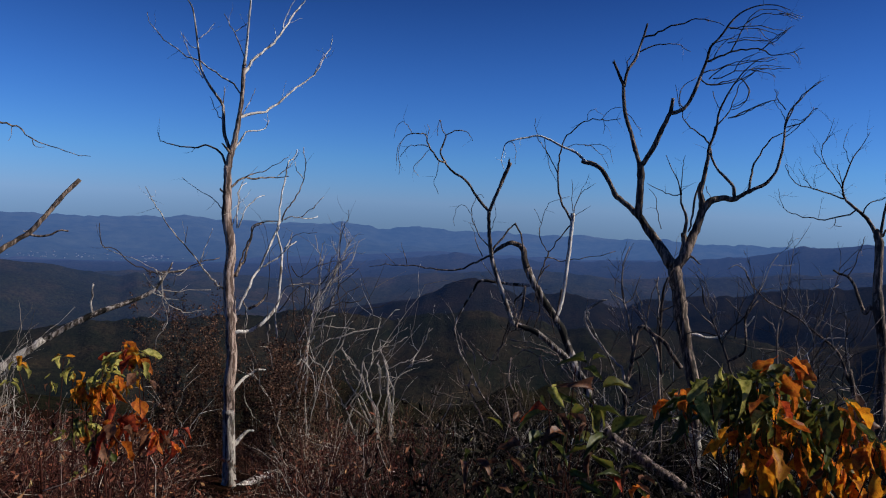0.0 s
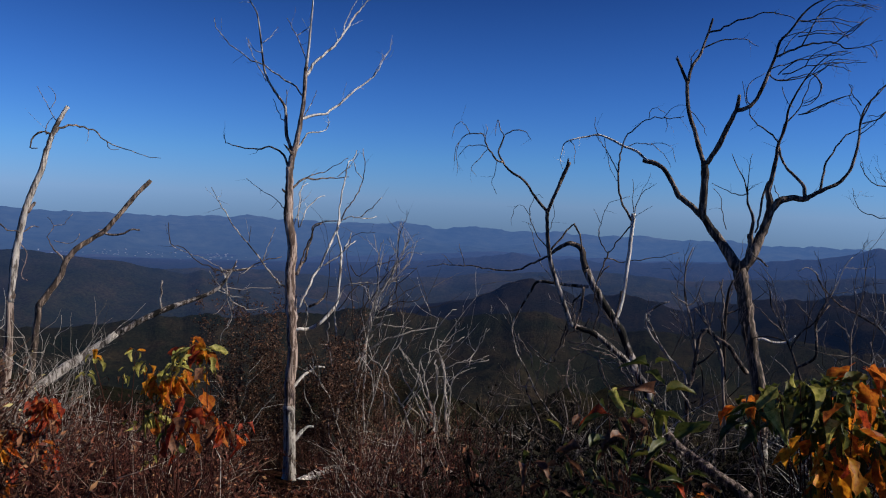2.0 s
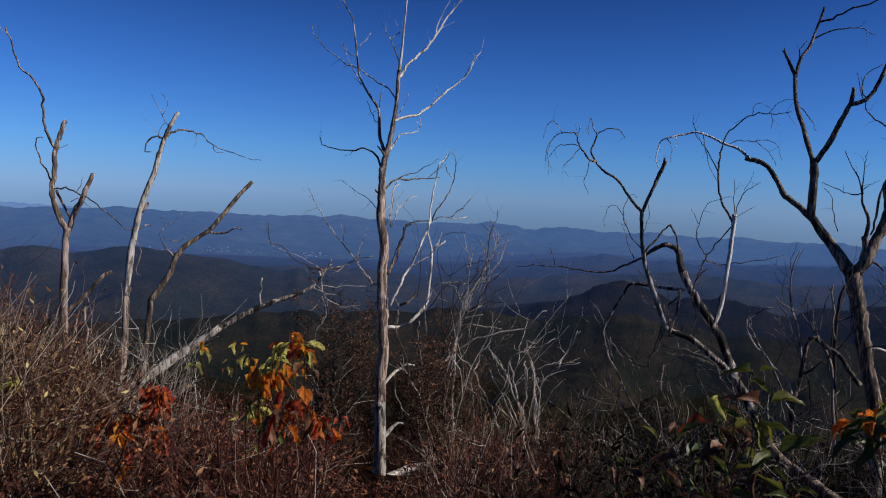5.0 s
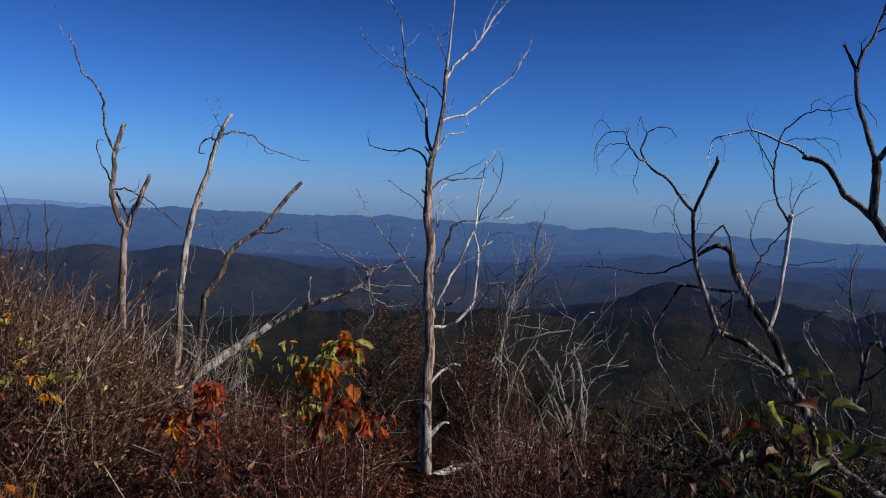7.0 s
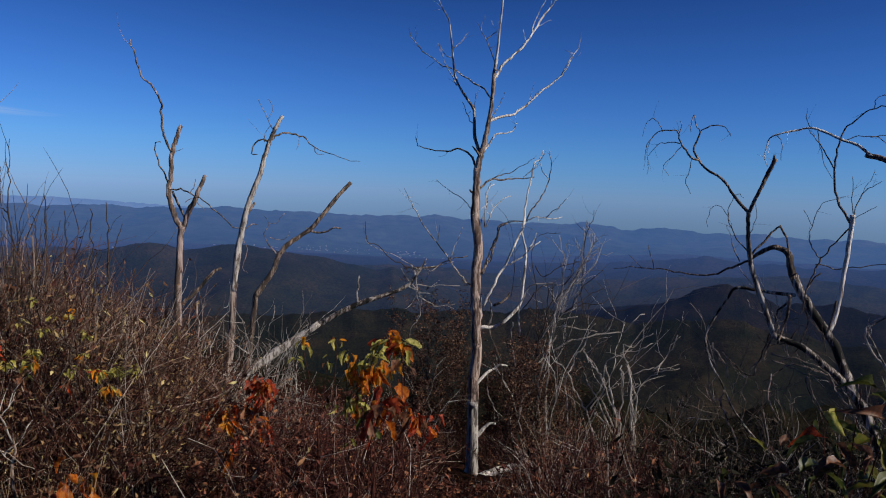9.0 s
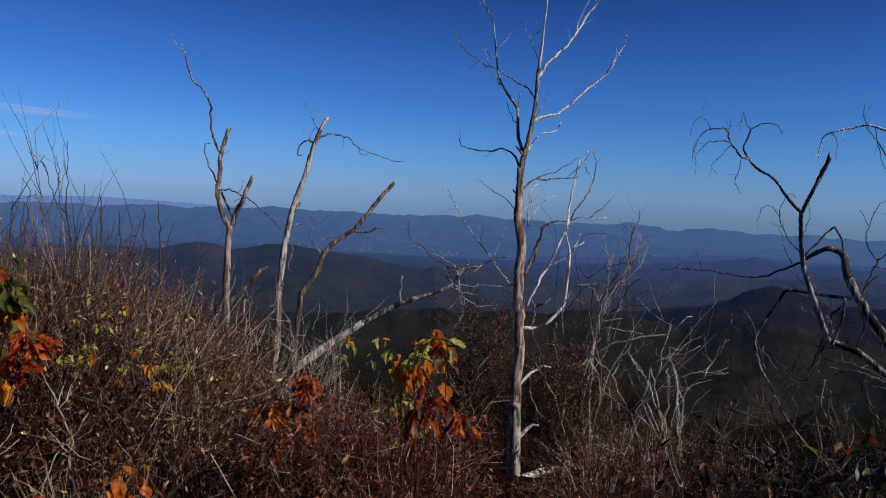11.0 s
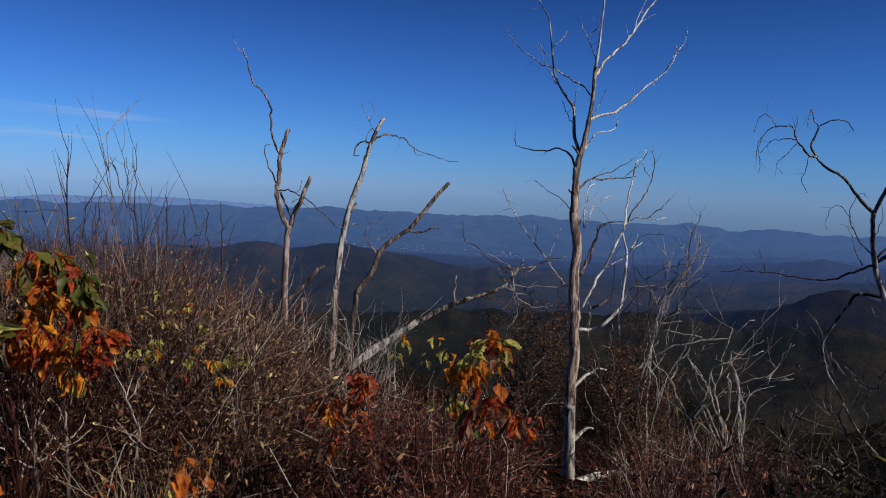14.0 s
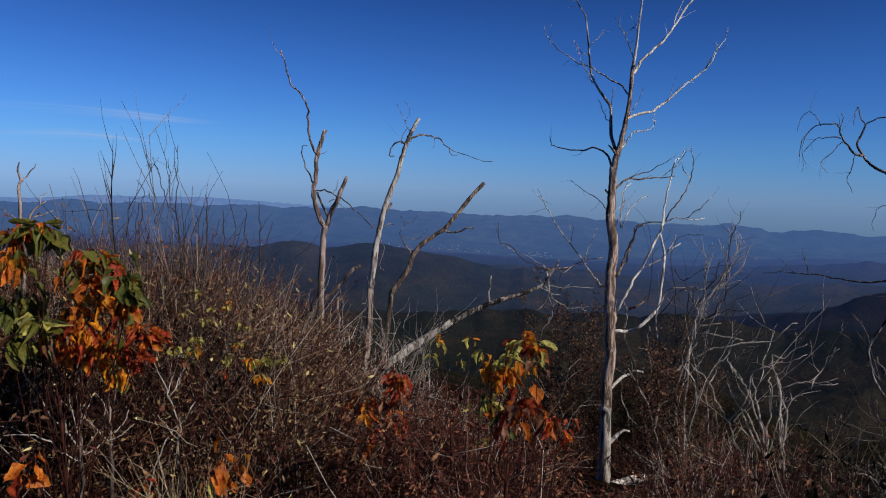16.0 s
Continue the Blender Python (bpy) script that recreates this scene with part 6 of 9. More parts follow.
limb(bare_stems, 'stem', [(0.221, 0.252, 0.053), (0.168, 0.300, 0.175), (0.101, 0.360, 0.299), (0.054, 0.396, 0.430), (-0.004, 0.455, 0.561), (-0.038, 0.475, 0.699), (-0.068, 0.502, 0.826), (-0.074, 0.499, 0.955)], 5, 4.4, 2.1)
limb(bare_stems, 'stem', [(0.286, 0.318, -0.019), (0.257, 0.347, 0.103), (0.200, 0.390, 0.223), (0.175, 0.420, 0.346), (0.133, 0.455, 0.472), (0.109, 0.464, 0.604), (0.087, 0.486, 0.727), (0.071, 0.492, 0.849), (0.058, 0.501, 1.000)], 7, 6.0, 2.1)
limb(bare_stems, 'stem', [(0.103, 0.469, 0.639), (0.077, 0.547, 0.740), (0.055, 0.615, 0.863)], 3, 2.8, 1.8)
limb(bare_stems, 'stem', [(-0.124, 0.178, 0.570), (-0.147, 0.247, 0.702), (-0.148, 0.305, 0.752), (-0.147, 0.377, 0.892)], 4, 2.7, 1.7)
limb(bare_stems, 'stem', [(-0.189, -0.251, 0.086), (-0.219, -0.222, 0.205), (-0.249, -0.201, 0.327), (-0.267, -0.175, 0.452), (-0.296, -0.151, 0.581), (-0.311, -0.125, 0.679), (-0.316, -0.108, 0.775), (-0.314, -0.098, 0.874), (-0.319, -0.083, 0.972)], 4, 3.2, 1.9)
limb(bare_stems, 'stem', [(0.028, 0.034, 0.332), (-0.026, 0.084, 0.455), (-0.055, 0.112, 0.582), (-0.087, 0.154, 0.712), (-0.094, 0.163, 0.810), (-0.123, 0.174, 0.913)], 3, 3.0, 2.0)
limb(bare_stems, 'stem', [(0.029, 0.036, 0.065), (-0.021, 0.057, 0.191), (-0.060, 0.069, 0.318), (-0.091, 0.070, 0.448), (-0.104, 0.079, 0.566), (-0.139, 0.091, 0.678), (-0.179, 0.085, 0.759), (-0.193, 0.068, 0.844), (-0.222, 0.050, 0.936)], 4, 3.4, 2.0)
call(bare_stems, "bare_shrub", "tall thin dark bare shrub stems", "shrub")

pale_shrub = thing_at(-1.25, 8.31, -2.08)
pale_shrub.name, wood_of["dead_shrub_pale_shrub"], twigginess["dead_shrub_pale_shrub"] = "dead_shrub_pale_shrub", PALE_TWIGS, 1.7
limb(pale_shrub, 'stem', [(-0.24, -0.04, 0.08), (-0.26, -0.12, 0.60), (-0.32, -0.13, 1.02), (-0.38, -0.03, 1.33), (-0.31, -0.20, 1.73), (-0.25, -0.06, 2.05), (-0.21, -0.18, 2.25), (-0.21, 0.03, 2.39), (-0.17, -0.02, 2.64), (-0.20, 0.05, 2.80), (-0.14, -0.06, 2.95)], 13.4, 9.8, 6.0)
limb(pale_shrub, 'stem', [(-0.17, -0.03, 0.09), (-0.25, -0.02, 0.70), (-0.29, -0.07, 1.28), (-0.27, -0.10, 1.71), (-0.24, -0.03, 2.24), (-0.11, -0.10, 2.55), (-0.03, -0.03, 2.72), (0.03, 0.04, 2.85), (0.09, 0.01, 2.94), (0.19, -0.00, 3.06)], 13.4, 9.8, 6.0, PALE_TWIGS)
limb(pale_shrub, 'twig', [(-0.37, -0.07, 2.66), (-0.18, 0.10, 2.66), (-0.03, -0.00, 2.75), (0.04, -0.03, 2.86)], 5.4, 5.4, 5.4)
limb(pale_shrub, 'stem', [(-0.37, -0.07, 1.28), (-0.44, -0.07, 1.62), (-0.39, -0.11, 1.95), (-0.32, -0.08, 2.22), (-0.27, -0.07, 2.47), (-0.32, 0.06, 2.65)], 8.9, 6.8, 4.8, DARK_TWIGS)
limb(pale_shrub, 'limb', [(-0.22, -0.04, 1.85), (-0.07, -0.01, 1.97), (0.11, 0.02, 2.03), (0.34, 0.08, 2.10), (0.52, 0.18, 2.12), (0.60, 0.05, 2.19), (0.69, 0.03, 2.32), (0.77, 0.23, 2.36)], 10.9, 7.4, 4.3)
limb(pale_shrub, 'twig', [(-0.19, -0.03, 2.08), (-0.08, -0.11, 2.18), (0.07, -0.02, 2.15), (0.27, 0.07, 2.12)], 7.7, 6.2, 4.8)
limb(pale_shrub, 'limb', [(-0.01, -0.00, 1.00), (-0.07, 0.12, 1.30), (-0.06, -0.07, 1.52), (-0.01, -0.15, 1.64), (-0.00, 0.04, 1.70), (0.04, -0.03, 1.84), (0.11, -0.01, 1.91), (0.14, 0.04, 1.99), (0.16, 0.03, 2.09), (0.19, 0.04, 2.17), (0.24, 0.00, 2.23)], 8.9, 7.4, 6.0)
limb(pale_shrub, 'stem', [(0.44, 0.05, 0.11), (0.40, 0.13, 0.43), (0.36, 0.13, 0.67), (0.27, 0.04, 0.91), (0.22, -0.00, 1.13), (0.13, 0.06, 1.25), (0.04, 0.03, 1.41), (-0.03, -0.07, 1.60), (-0.15, -0.06, 1.71), (-0.30, 0.01, 1.80), (-0.40, -0.08, 1.97)], 10.9, 8.3, 6.0)
limb(pale_shrub, 'stem', [(0.64, 0.07, 0.13), (0.64, 0.05, 0.48), (0.60, 0.08, 0.85), (0.57, 0.06, 1.14), (0.48, 0.06, 1.28), (0.41, -0.07, 1.48), (0.34, 0.15, 1.56), (0.28, 0.05, 1.68), (0.19, -0.03, 1.80), (0.12, 0.07, 1.90)], 12.0, 9.5, 7.2)
limb(pale_shrub, 'limb', [(0.17, 0.02, 1.16), (0.27, 0.05, 1.29), (0.34, 0.04, 1.44), (0.36, 0.11, 1.53), (0.36, 0.18, 1.69), (0.42, 0.08, 1.80), (0.58, 0.16, 1.87), (0.67, 0.20, 1.92)], 7.7, 6.0, 4.3)
limb(pale_shrub, 'limb', [(0.61, 0.07, 0.68), (0.59, 0.00, 0.84), (0.56, 0.03, 0.94), (0.49, 0.10, 1.05), (0.41, -0.05, 1.27), (0.32, 0.02, 1.36)], 12.0, 9.9, 7.7)
limb(pale_shrub, 'limb', [(0.64, 0.07, 0.54), (0.59, 0.14, 0.87), (0.59, 0.13, 1.30), (0.60, 0.10, 1.45), (0.61, -0.05, 1.66), (0.54, 0.20, 1.70)], 9.5, 8.1, 6.6)
limb(pale_shrub, 'stem', [(0.73, 0.07, 0.13), (0.73, 0.11, 0.53), (0.73, 0.12, 0.74), (0.74, 0.10, 0.96), (0.74, -0.03, 1.25), (0.70, -0.01, 1.42), (0.69, -0.00, 1.62), (0.62, 0.18, 1.75)], 10.2, 8.3, 6.6)
limb(pale_shrub, 'twig', [(0.61, 0.07, 0.86), (0.64, 0.02, 1.05), (0.67, 0.06, 1.20), (0.69, 0.06, 1.40), (0.74, 0.11, 1.54)], 6.6, 5.7, 4.8)
limb(pale_shrub, 'twig', [(0.09, 0.01, 2.27), (0.06, 0.04, 2.54), (0.06, 0.02, 2.96), (0.09, -0.07, 3.24), (0.13, -0.17, 3.41), (0.15, 0.03, 3.57)], 5.4, 4.3, 2.9, DARK_TWIGS)
limb(pale_shrub, 'twig', [(-0.13, -0.03, 2.88), (-0.17, -0.01, 3.01), (-0.25, 0.03, 3.25)], 4.8, 3.9, 2.9)
limb(pale_shrub, 'twig', [(-0.19, -0.03, 2.80), (-0.15, -0.03, 3.09), (-0.11, -0.06, 3.20)], 4.3, 3.7, 2.9)
limb(pale_shrub, 'twig', [(-0.50, -0.10, 2.87), (-0.43, -0.06, 2.76), (-0.34, -0.16, 2.77), (-0.22, -0.10, 2.87), (-0.09, -0.08, 2.92), (0.03, 0.02, 2.95)], 5.4, 4.5, 3.7, DARK_TWIGS)
limb(pale_shrub, 'limb', [(-0.63, -0.13, 1.97), (-0.68, -0.01, 2.26), (-0.63, -0.08, 2.44), (-0.57, -0.04, 2.57), (-0.52, -0.09, 2.64), (-0.36, -0.05, 2.66)], 10.2, 7.7, 5.4)
limb(pale_shrub, 'twig', [(-0.18, -0.03, 2.26), (-0.06, -0.04, 2.37), (0.09, -0.01, 2.45), (0.28, -0.11, 2.49), (0.41, -0.02, 2.54)], 5.7, 4.5, 3.3, DARK_TWIGS)
limb(pale_shrub, 'twig', [(-0.11, -0.02, 2.33), (0.01, -0.08, 2.45), (0.13, 0.06, 2.54), (0.29, 0.08, 2.65)], 5.4, 4.3, 3.3, DARK_TWIGS)
limb(pale_shrub, 'twig', [(-0.23, -0.04, 2.24), (-0.12, 0.05, 2.25), (0.02, 0.09, 2.28)], 7.7, 6.2, 4.8)
limb(pale_shrub, 'limb', [(-0.56, -0.11, 1.69), (-0.52, -0.12, 2.11), (-0.42, -0.01, 2.24), (-0.34, 0.06, 2.37), (-0.32, -0.06, 2.60)], 7.7, 6.2, 4.8, DARK_TWIGS)
limb(pale_shrub, 'twig', [(-0.13, -0.02, 2.16), (-0.06, 0.05, 2.39), (0.09, -0.00, 2.67), (0.30, -0.06, 2.87)], 5.4, 4.3, 2.9, DARK_TWIGS)
limb(pale_shrub, 'twig', [(0.62, 0.07, 1.74), (0.71, 0.08, 1.88), (0.80, 0.03, 2.00), (0.91, 0.09, 2.05)], 5.4, 4.6, 3.9)
limb(pale_shrub, 'limb', [(0.71, 0.07, 1.32), (0.80, 0.05, 1.53), (0.86, 0.10, 1.61), (0.96, -0.04, 1.73), (1.03, 0.21, 1.84), (1.11, 0.17, 2.00), (1.17, 0.07, 2.18)], 6.6, 5.1, 3.7)
limb(pale_shrub, 'twig', [(0.94, 0.09, 1.70), (1.07, 0.03, 1.76), (1.22, 0.09, 1.80)], 5.4, 4.5, 3.7)
limb(pale_shrub, 'twig', [(-0.27, -0.05, 2.45), (-0.16, 0.01, 2.57), (-0.05, 0.01, 2.67), (0.02, 0.02, 2.88)], 5.4, 4.5, 3.7, DARK_TWIGS)
limb(pale_shrub, 'twig', [(-0.61, -0.12, 2.33), (-0.46, -0.21, 2.54), (-0.37, -0.14, 2.64), (-0.27, 0.03, 2.67)], 5.7, 4.8, 3.9, DARK_TWIGS)
limb(pale_shrub, 'twig', [(-0.40, -0.07, 1.93), (-0.45, -0.07, 2.18), (-0.45, -0.18, 2.47), (-0.45, -0.14, 2.63), (-0.49, -0.18, 2.81), (-0.52, -0.16, 3.07), (-0.46, -0.02, 3.24), (-0.21, -0.05, 3.29)], 5.7, 4.3, 2.7, DARK_TWIGS)
limb(pale_shrub, 'limb', [(-0.65, -0.13, 1.55), (-0.72, -0.08, 1.88), (-0.73, -0.14, 2.03), (-0.68, -0.23, 2.19)], 7.2, 6.0, 4.8)
limb(pale_shrub, 'limb', [(-0.59, -0.12, 0.99), (-0.54, -0.14, 1.25), (-0.48, 0.05, 1.29), (-0.37, -0.12, 1.41), (-0.32, -0.12, 1.43)], 10.9, 9.3, 7.7)
limb(pale_shrub, 'limb', [(-0.41, -0.08, 1.62), (-0.34, 0.01, 1.78), (-0.25, -0.04, 1.96), (-0.20, -0.04, 2.04)], 12.0, 9.5, 7.2)
call(pale_shrub, "dead_shrub", "bleached dead shrub with angular forking stems", "shrub")

pale_stems = thing_at(-0.60, 8.68, -1.66)
pale_stems.name, wood_of["dead_shrub_pale_stems"], twigginess["dead_shrub_pale_stems"] = "dead_shrub_pale_stems", PALE_TWIGS, 3.0
limb(pale_stems, 'stem', [(0.00, 0.00, 0.00), (-0.08, -0.02, 0.31), (-0.11, -0.03, 0.53), (-0.19, -0.03, 0.82), (-0.24, 0.01, 1.02), (-0.29, -0.06, 1.25)], 17, 12.1, 8.0)
limb(pale_stems, 'stem', [(0.09, 0.01, 0.00), (0.07, 0.03, 0.17), (0.08, 0.06, 0.36), (0.04, 0.07, 0.54), (0.05, 0.13, 0.71), (0.01, 0.17, 0.92), (-0.01, 0.16, 1.14), (-0.08, 0.16, 1.32), (-0.11, 0.18, 1.50)], 17, 14.0, 4.9)
limb(pale_stems, 'stem', [(0.15, 0.02, 0.09), (0.11, -0.01, 0.32), (0.08, -0.05, 0.55), (0.11, -0.04, 0.83), (0.05, -0.10, 1.06), (-0.03, -0.12, 1.24)], 14, 10.5, 5.9)
limb(pale_stems, 'stem', [(-0.14, -0.03, 0.38), (-0.26, -0.03, 0.60), (-0.38, 0.02, 0.80), (-0.49, 0.01, 0.99), (-0.56, 0.01, 1.12)], 11, 8.9, 4.0)
limb(pale_stems, 'stem', [(-0.18, -0.02, 0.49), (-0.34, -0.03, 0.59), (-0.44, -0.04, 0.70), (-0.31, 0.00, 0.88), (-0.30, 0.06, 1.04)], 8, 7.3, 4.1)
limb(pale_stems, 'twig', [(-0.11, 0.17, 1.49), (0.01, 0.21, 1.46), (0.11, 0.26, 1.57), (0.23, 0.29, 1.64)], 6, 4.1, 2.9)
limb(pale_stems, 'twig', [(0.01, -0.11, 1.17), (0.22, -0.06, 1.28), (0.32, -0.01, 1.27), (0.56, 0.05, 1.34)], 6, 4.0, 2.4)
limb(pale_stems, 'twig', [(0.28, -0.02, 1.27), (0.39, 0.05, 1.37), (0.45, 0.07, 1.55), (0.55, 0.10, 1.69)], 4, 2.8, 2.0)
limb(pale_stems, 'stem', [(-0.09, 0.15, 0.84), (-0.11, 0.19, 1.06), (-0.11, 0.19, 1.17)], 8, 7.4, 6.1)
limb(pale_stems, 'stem', [(-0.50, 0.01, 1.23), (-0.56, 0.08, 1.35), (-0.40, 0.13, 1.15)], 6, 5.6, 4.9)
call(pale_stems, "dead_shrub", "low clump of bleached dead stems", "shrub")

dark_shrub = thing_at(3.09, 10.66, -3.17)
dark_shrub.name, wood_of["dead_shrub_dark_shrub"], twigginess["dead_shrub_dark_shrub"] = "dead_shrub_dark_shrub", CROOKED_WOOD, 2.9
limb(dark_shrub, 'stem', [(-0.05, 0.01, 0.91), (-0.05, 0.14, 1.51), (-0.15, -0.11, 2.09), (-0.06, 0.05, 2.23), (-0.05, -0.08, 2.60), (-0.02, -0.11, 2.93), (0.06, -0.09, 3.03)], 36.1, 32.7, 29.3, DARK_BARK)
limb(dark_shrub, 'limb', [(0.03, -0.01, 3.00), (0.13, 0.06, 3.01), (0.24, -0.09, 2.92), (0.36, -0.27, 2.84), (0.50, -0.26, 2.64), (0.69, -0.09, 2.44)], 29.3, 32.7, 36.1, DARK_BARK)
limb(dark_shrub, 'limb', [(-0.03, 0.01, 2.65), (-0.06, 0.10, 2.90), (-0.17, -0.05, 3.22), (-0.16, 0.25, 3.38), (-0.26, 0.04, 3.66), (-0.27, -0.03, 4.00), (-0.17, 0.04, 4.25)], 20.3, 13.5, 6.8)
limb(dark_shrub, 'twig', [(-0.21, 0.06, 3.40), (-0.32, 0.17, 3.45), (-0.39, 0.24, 3.55)], 12.6, 10.4, 8.1, PALE_TWIGS)
limb(dark_shrub, 'twig', [(-0.20, 0.06, 3.36), (-0.06, 0.10, 3.45), (-0.04, -0.03, 3.64), (-0.01, -0.05, 3.82)], 9.0, 7.0, 5.0)
limb(dark_shrub, 'limb', [(-0.11, 0.03, 2.10), (-0.23, -0.06, 2.37), (-0.37, 0.09, 2.54), (-0.57, 0.10, 2.74), (-0.70, 0.20, 2.92), (-0.79, 0.09, 3.15), (-0.74, 0.14, 3.25), (-0.63, 0.09, 3.36), (-0.50, 0.03, 3.42)], 18.9, 14.0, 9.0, PALE_TWIGS)
limb(dark_shrub, 'stem', [(0.45, -0.14, 1.01), (0.38, -0.22, 1.75), (0.33, -0.19, 2.24), (0.29, -0.19, 2.65), (0.26, -0.03, 2.83), (0.12, -0.03, 3.07), (-0.03, -0.11, 3.24), (-0.07, 0.06, 3.33)], 22.5, 18.0, 13.5)
limb(dark_shrub, 'limb', [(0.37, -0.12, 2.31), (0.34, -0.08, 2.97), (0.37, 0.01, 3.37), (0.34, -0.12, 3.64), (0.39, -0.14, 3.82)], 24.8, 17.8, 10.8, DARK_TWIGS)
limb(dark_shrub, 'limb', [(0.32, -0.10, 3.05), (0.27, -0.14, 3.43), (0.27, -0.07, 3.58), (0.24, -0.03, 3.78)], 18.0, 13.5, 9.0)
limb(dark_shrub, 'twig', [(0.12, -0.04, 3.07), (0.16, -0.04, 3.36), (0.19, -0.08, 3.62), (0.27, -0.03, 3.79)], 10.8, 8.6, 6.3)
limb(dark_shrub, 'limb', [(-0.00, -0.00, 2.49), (0.12, -0.03, 2.60), (0.24, -0.05, 2.75)], 18.0, 14.4, 10.8, DARK_TWIGS)
limb(dark_shrub, 'twig', [(-0.13, 0.04, 2.06), (-0.36, 0.02, 2.13), (-0.49, 0.15, 2.11), (-0.68, 0.09, 1.98)], 10.8, 8.6, 6.3, DARK_TWIGS)
limb(dark_shrub, 'twig', [(0.02, -0.01, 2.51), (0.08, -0.10, 2.20), (0.11, -0.02, 1.84)], 9.9, 8.6, 7.2, DARK_TWIGS)
limb(dark_shrub, 'twig', [(0.36, -0.11, 2.22), (0.48, 0.03, 2.32), (0.45, -0.06, 2.47)], 11.7, 9.9, 8.1)
limb(dark_shrub, 'limb', [(0.30, -0.09, 2.63), (0.17, -0.05, 2.95), (0.09, -0.04, 3.19), (0.06, 0.07, 3.38), (-0.02, 0.12, 3.58)], 13.5, 9.9, 6.3)
limb(dark_shrub, 'twig', [(0.34, -0.11, 3.30), (0.47, -0.04, 3.34), (0.51, -0.18, 3.41)], 11.7, 9.2, 6.8, DARK_TWIGS)
call(dark_shrub, "dead_shrub", "dark crooked dead shrub with forked stems on the slope", "shrub")

forked_shrub = thing_at(4.44, 9.73, -2.86)
forked_shrub.name, wood_of["dead_shrub_forked_shrub"], twigginess["dead_shrub_forked_shrub"] = "dead_shrub_forked_shrub", CROOKED_WOOD, 2.9
limb(forked_shrub, 'stem', [(0.07, -0.03, 0.90), (-0.03, 0.04, 1.57), (-0.13, 0.03, 2.02), (-0.23, 0.08, 2.29), (-0.32, 0.07, 2.53), (-0.38, 0.15, 2.72), (-0.52, 0.03, 2.93), (-0.57, 0.14, 3.10), (-0.59, 0.29, 3.22), (-0.66, 0.20, 3.45)], 26.1, 17.8, 9.6, DARK_BARK)
limb(forked_shrub, 'limb', [(-0.42, 0.18, 2.83), (-0.54, 0.28, 2.97), (-0.73, 0.19, 3.12), (-0.85, 0.32, 3.25)], 11.3, 8.7, 6.1)
limb(forked_shrub, 'limb', [(-0.27, 0.12, 2.40), (-0.15, 0.11, 2.46), (-0.10, -0.05, 2.59), (-0.08, -0.03, 2.75), (-0.00, 0.23, 2.97), (-0.09, -0.02, 3.16), (-0.01, -0.05, 3.35), (0.05, -0.07, 3.50)], 21.7, 15.2, 8.7, DARK_BARK)
limb(forked_shrub, 'limb', [(-0.34, 0.15, 2.64), (-0.24, 0.11, 2.89), (-0.11, 0.05, 3.06), (0.07, 0.06, 3.30)], 17.4, 13.0, 8.7, DARK_BARK)
limb(forked_shrub, 'twig', [(0.04, -0.01, 3.33), (-0.01, 0.08, 3.52), (-0.12, 0.02, 3.72)], 10.4, 7.8, 5.2)
limb(forked_shrub, 'twig', [(-0.10, 0.05, 3.70), (-0.23, 0.07, 3.79), (-0.37, 0.04, 3.74)], 7.0, 5.6, 4.3, PALE_TWIGS)
limb(forked_shrub, 'twig', [(-0.39, 0.17, 2.75), (-0.62, 0.13, 2.81), (-0.81, 0.27, 2.74)], 9.6, 7.8, 6.1, DARK_TWIGS)
limb(forked_shrub, 'twig', [(-0.11, 0.05, 3.05), (-0.20, 0.16, 3.17), (-0.33, 0.16, 3.30)], 7.8, 6.5, 5.2)
limb(forked_shrub, 'twig', [(-0.08, 0.04, 2.91), (0.01, 0.07, 2.98), (0.05, 0.07, 3.08)], 10.4, 9.1, 7.8, PALE_TWIGS)
limb(forked_shrub, 'twig', [(-0.47, 0.20, 2.95), (-0.44, 0.18, 3.16), (-0.43, 0.37, 3.34)], 7.8, 6.1, 4.3)
call(forked_shrub, "dead_shrub", "dark forked dead shrub behind the large-leaved shrub", "shrub")

far_shrub = thing_at(5.47, 9.88, -3.05)
far_shrub.name, wood_of["dead_shrub_far_shrub"], twigginess["dead_shrub_far_shrub"] = "dead_shrub_far_shrub", CROOKED_WOOD, 2.9
limb(far_shrub, 'stem', [(0.48, -0.28, 1.76), (0.41, -0.29, 2.31), (0.32, -0.24, 2.47), (0.26, -0.19, 2.70), (0.22, -0.02, 2.86), (0.01, -0.01, 3.01), (-0.22, 0.05, 3.20), (-0.38, 0.24, 3.32), (-0.56, 0.40, 3.42), (-0.75, 0.37, 3.58), (-0.87, 0.42, 3.74), (-0.88, 0.54, 3.87)], 25.3, 15.8, 6.4, DARK_BARK)
limb(far_shrub, 'stem', [(-0.35, 0.19, 1.74), (-0.38, 0.29, 2.22), (-0.42, 0.31, 2.64), (-0.50, 0.19, 2.99), (-0.44, 0.26, 3.23), (-0.39, 0.24, 3.45), (-0.44, 0.07, 3.63)], 20.7, 14.9, 9.2)
limb(far_shrub, 'twig', [(-0.47, 0.25, 2.97), (-0.50, 0.37, 3.09), (-0.65, 0.35, 3.21)], 11.0, 8.5, 6.0)
limb(far_shrub, 'stem', [(-0.22, 0.12, 1.60), (-0.29, 0.13, 2.10), (-0.17, 0.30, 2.35), (-0.15, 0.10, 2.61), (-0.07, -0.03, 2.85), (0.07, -0.04, 2.97), (0.22, -0.07, 2.99), (0.34, -0.12, 3.01)], 16.5, 11.9, 7.3, PALE_TWIGS)
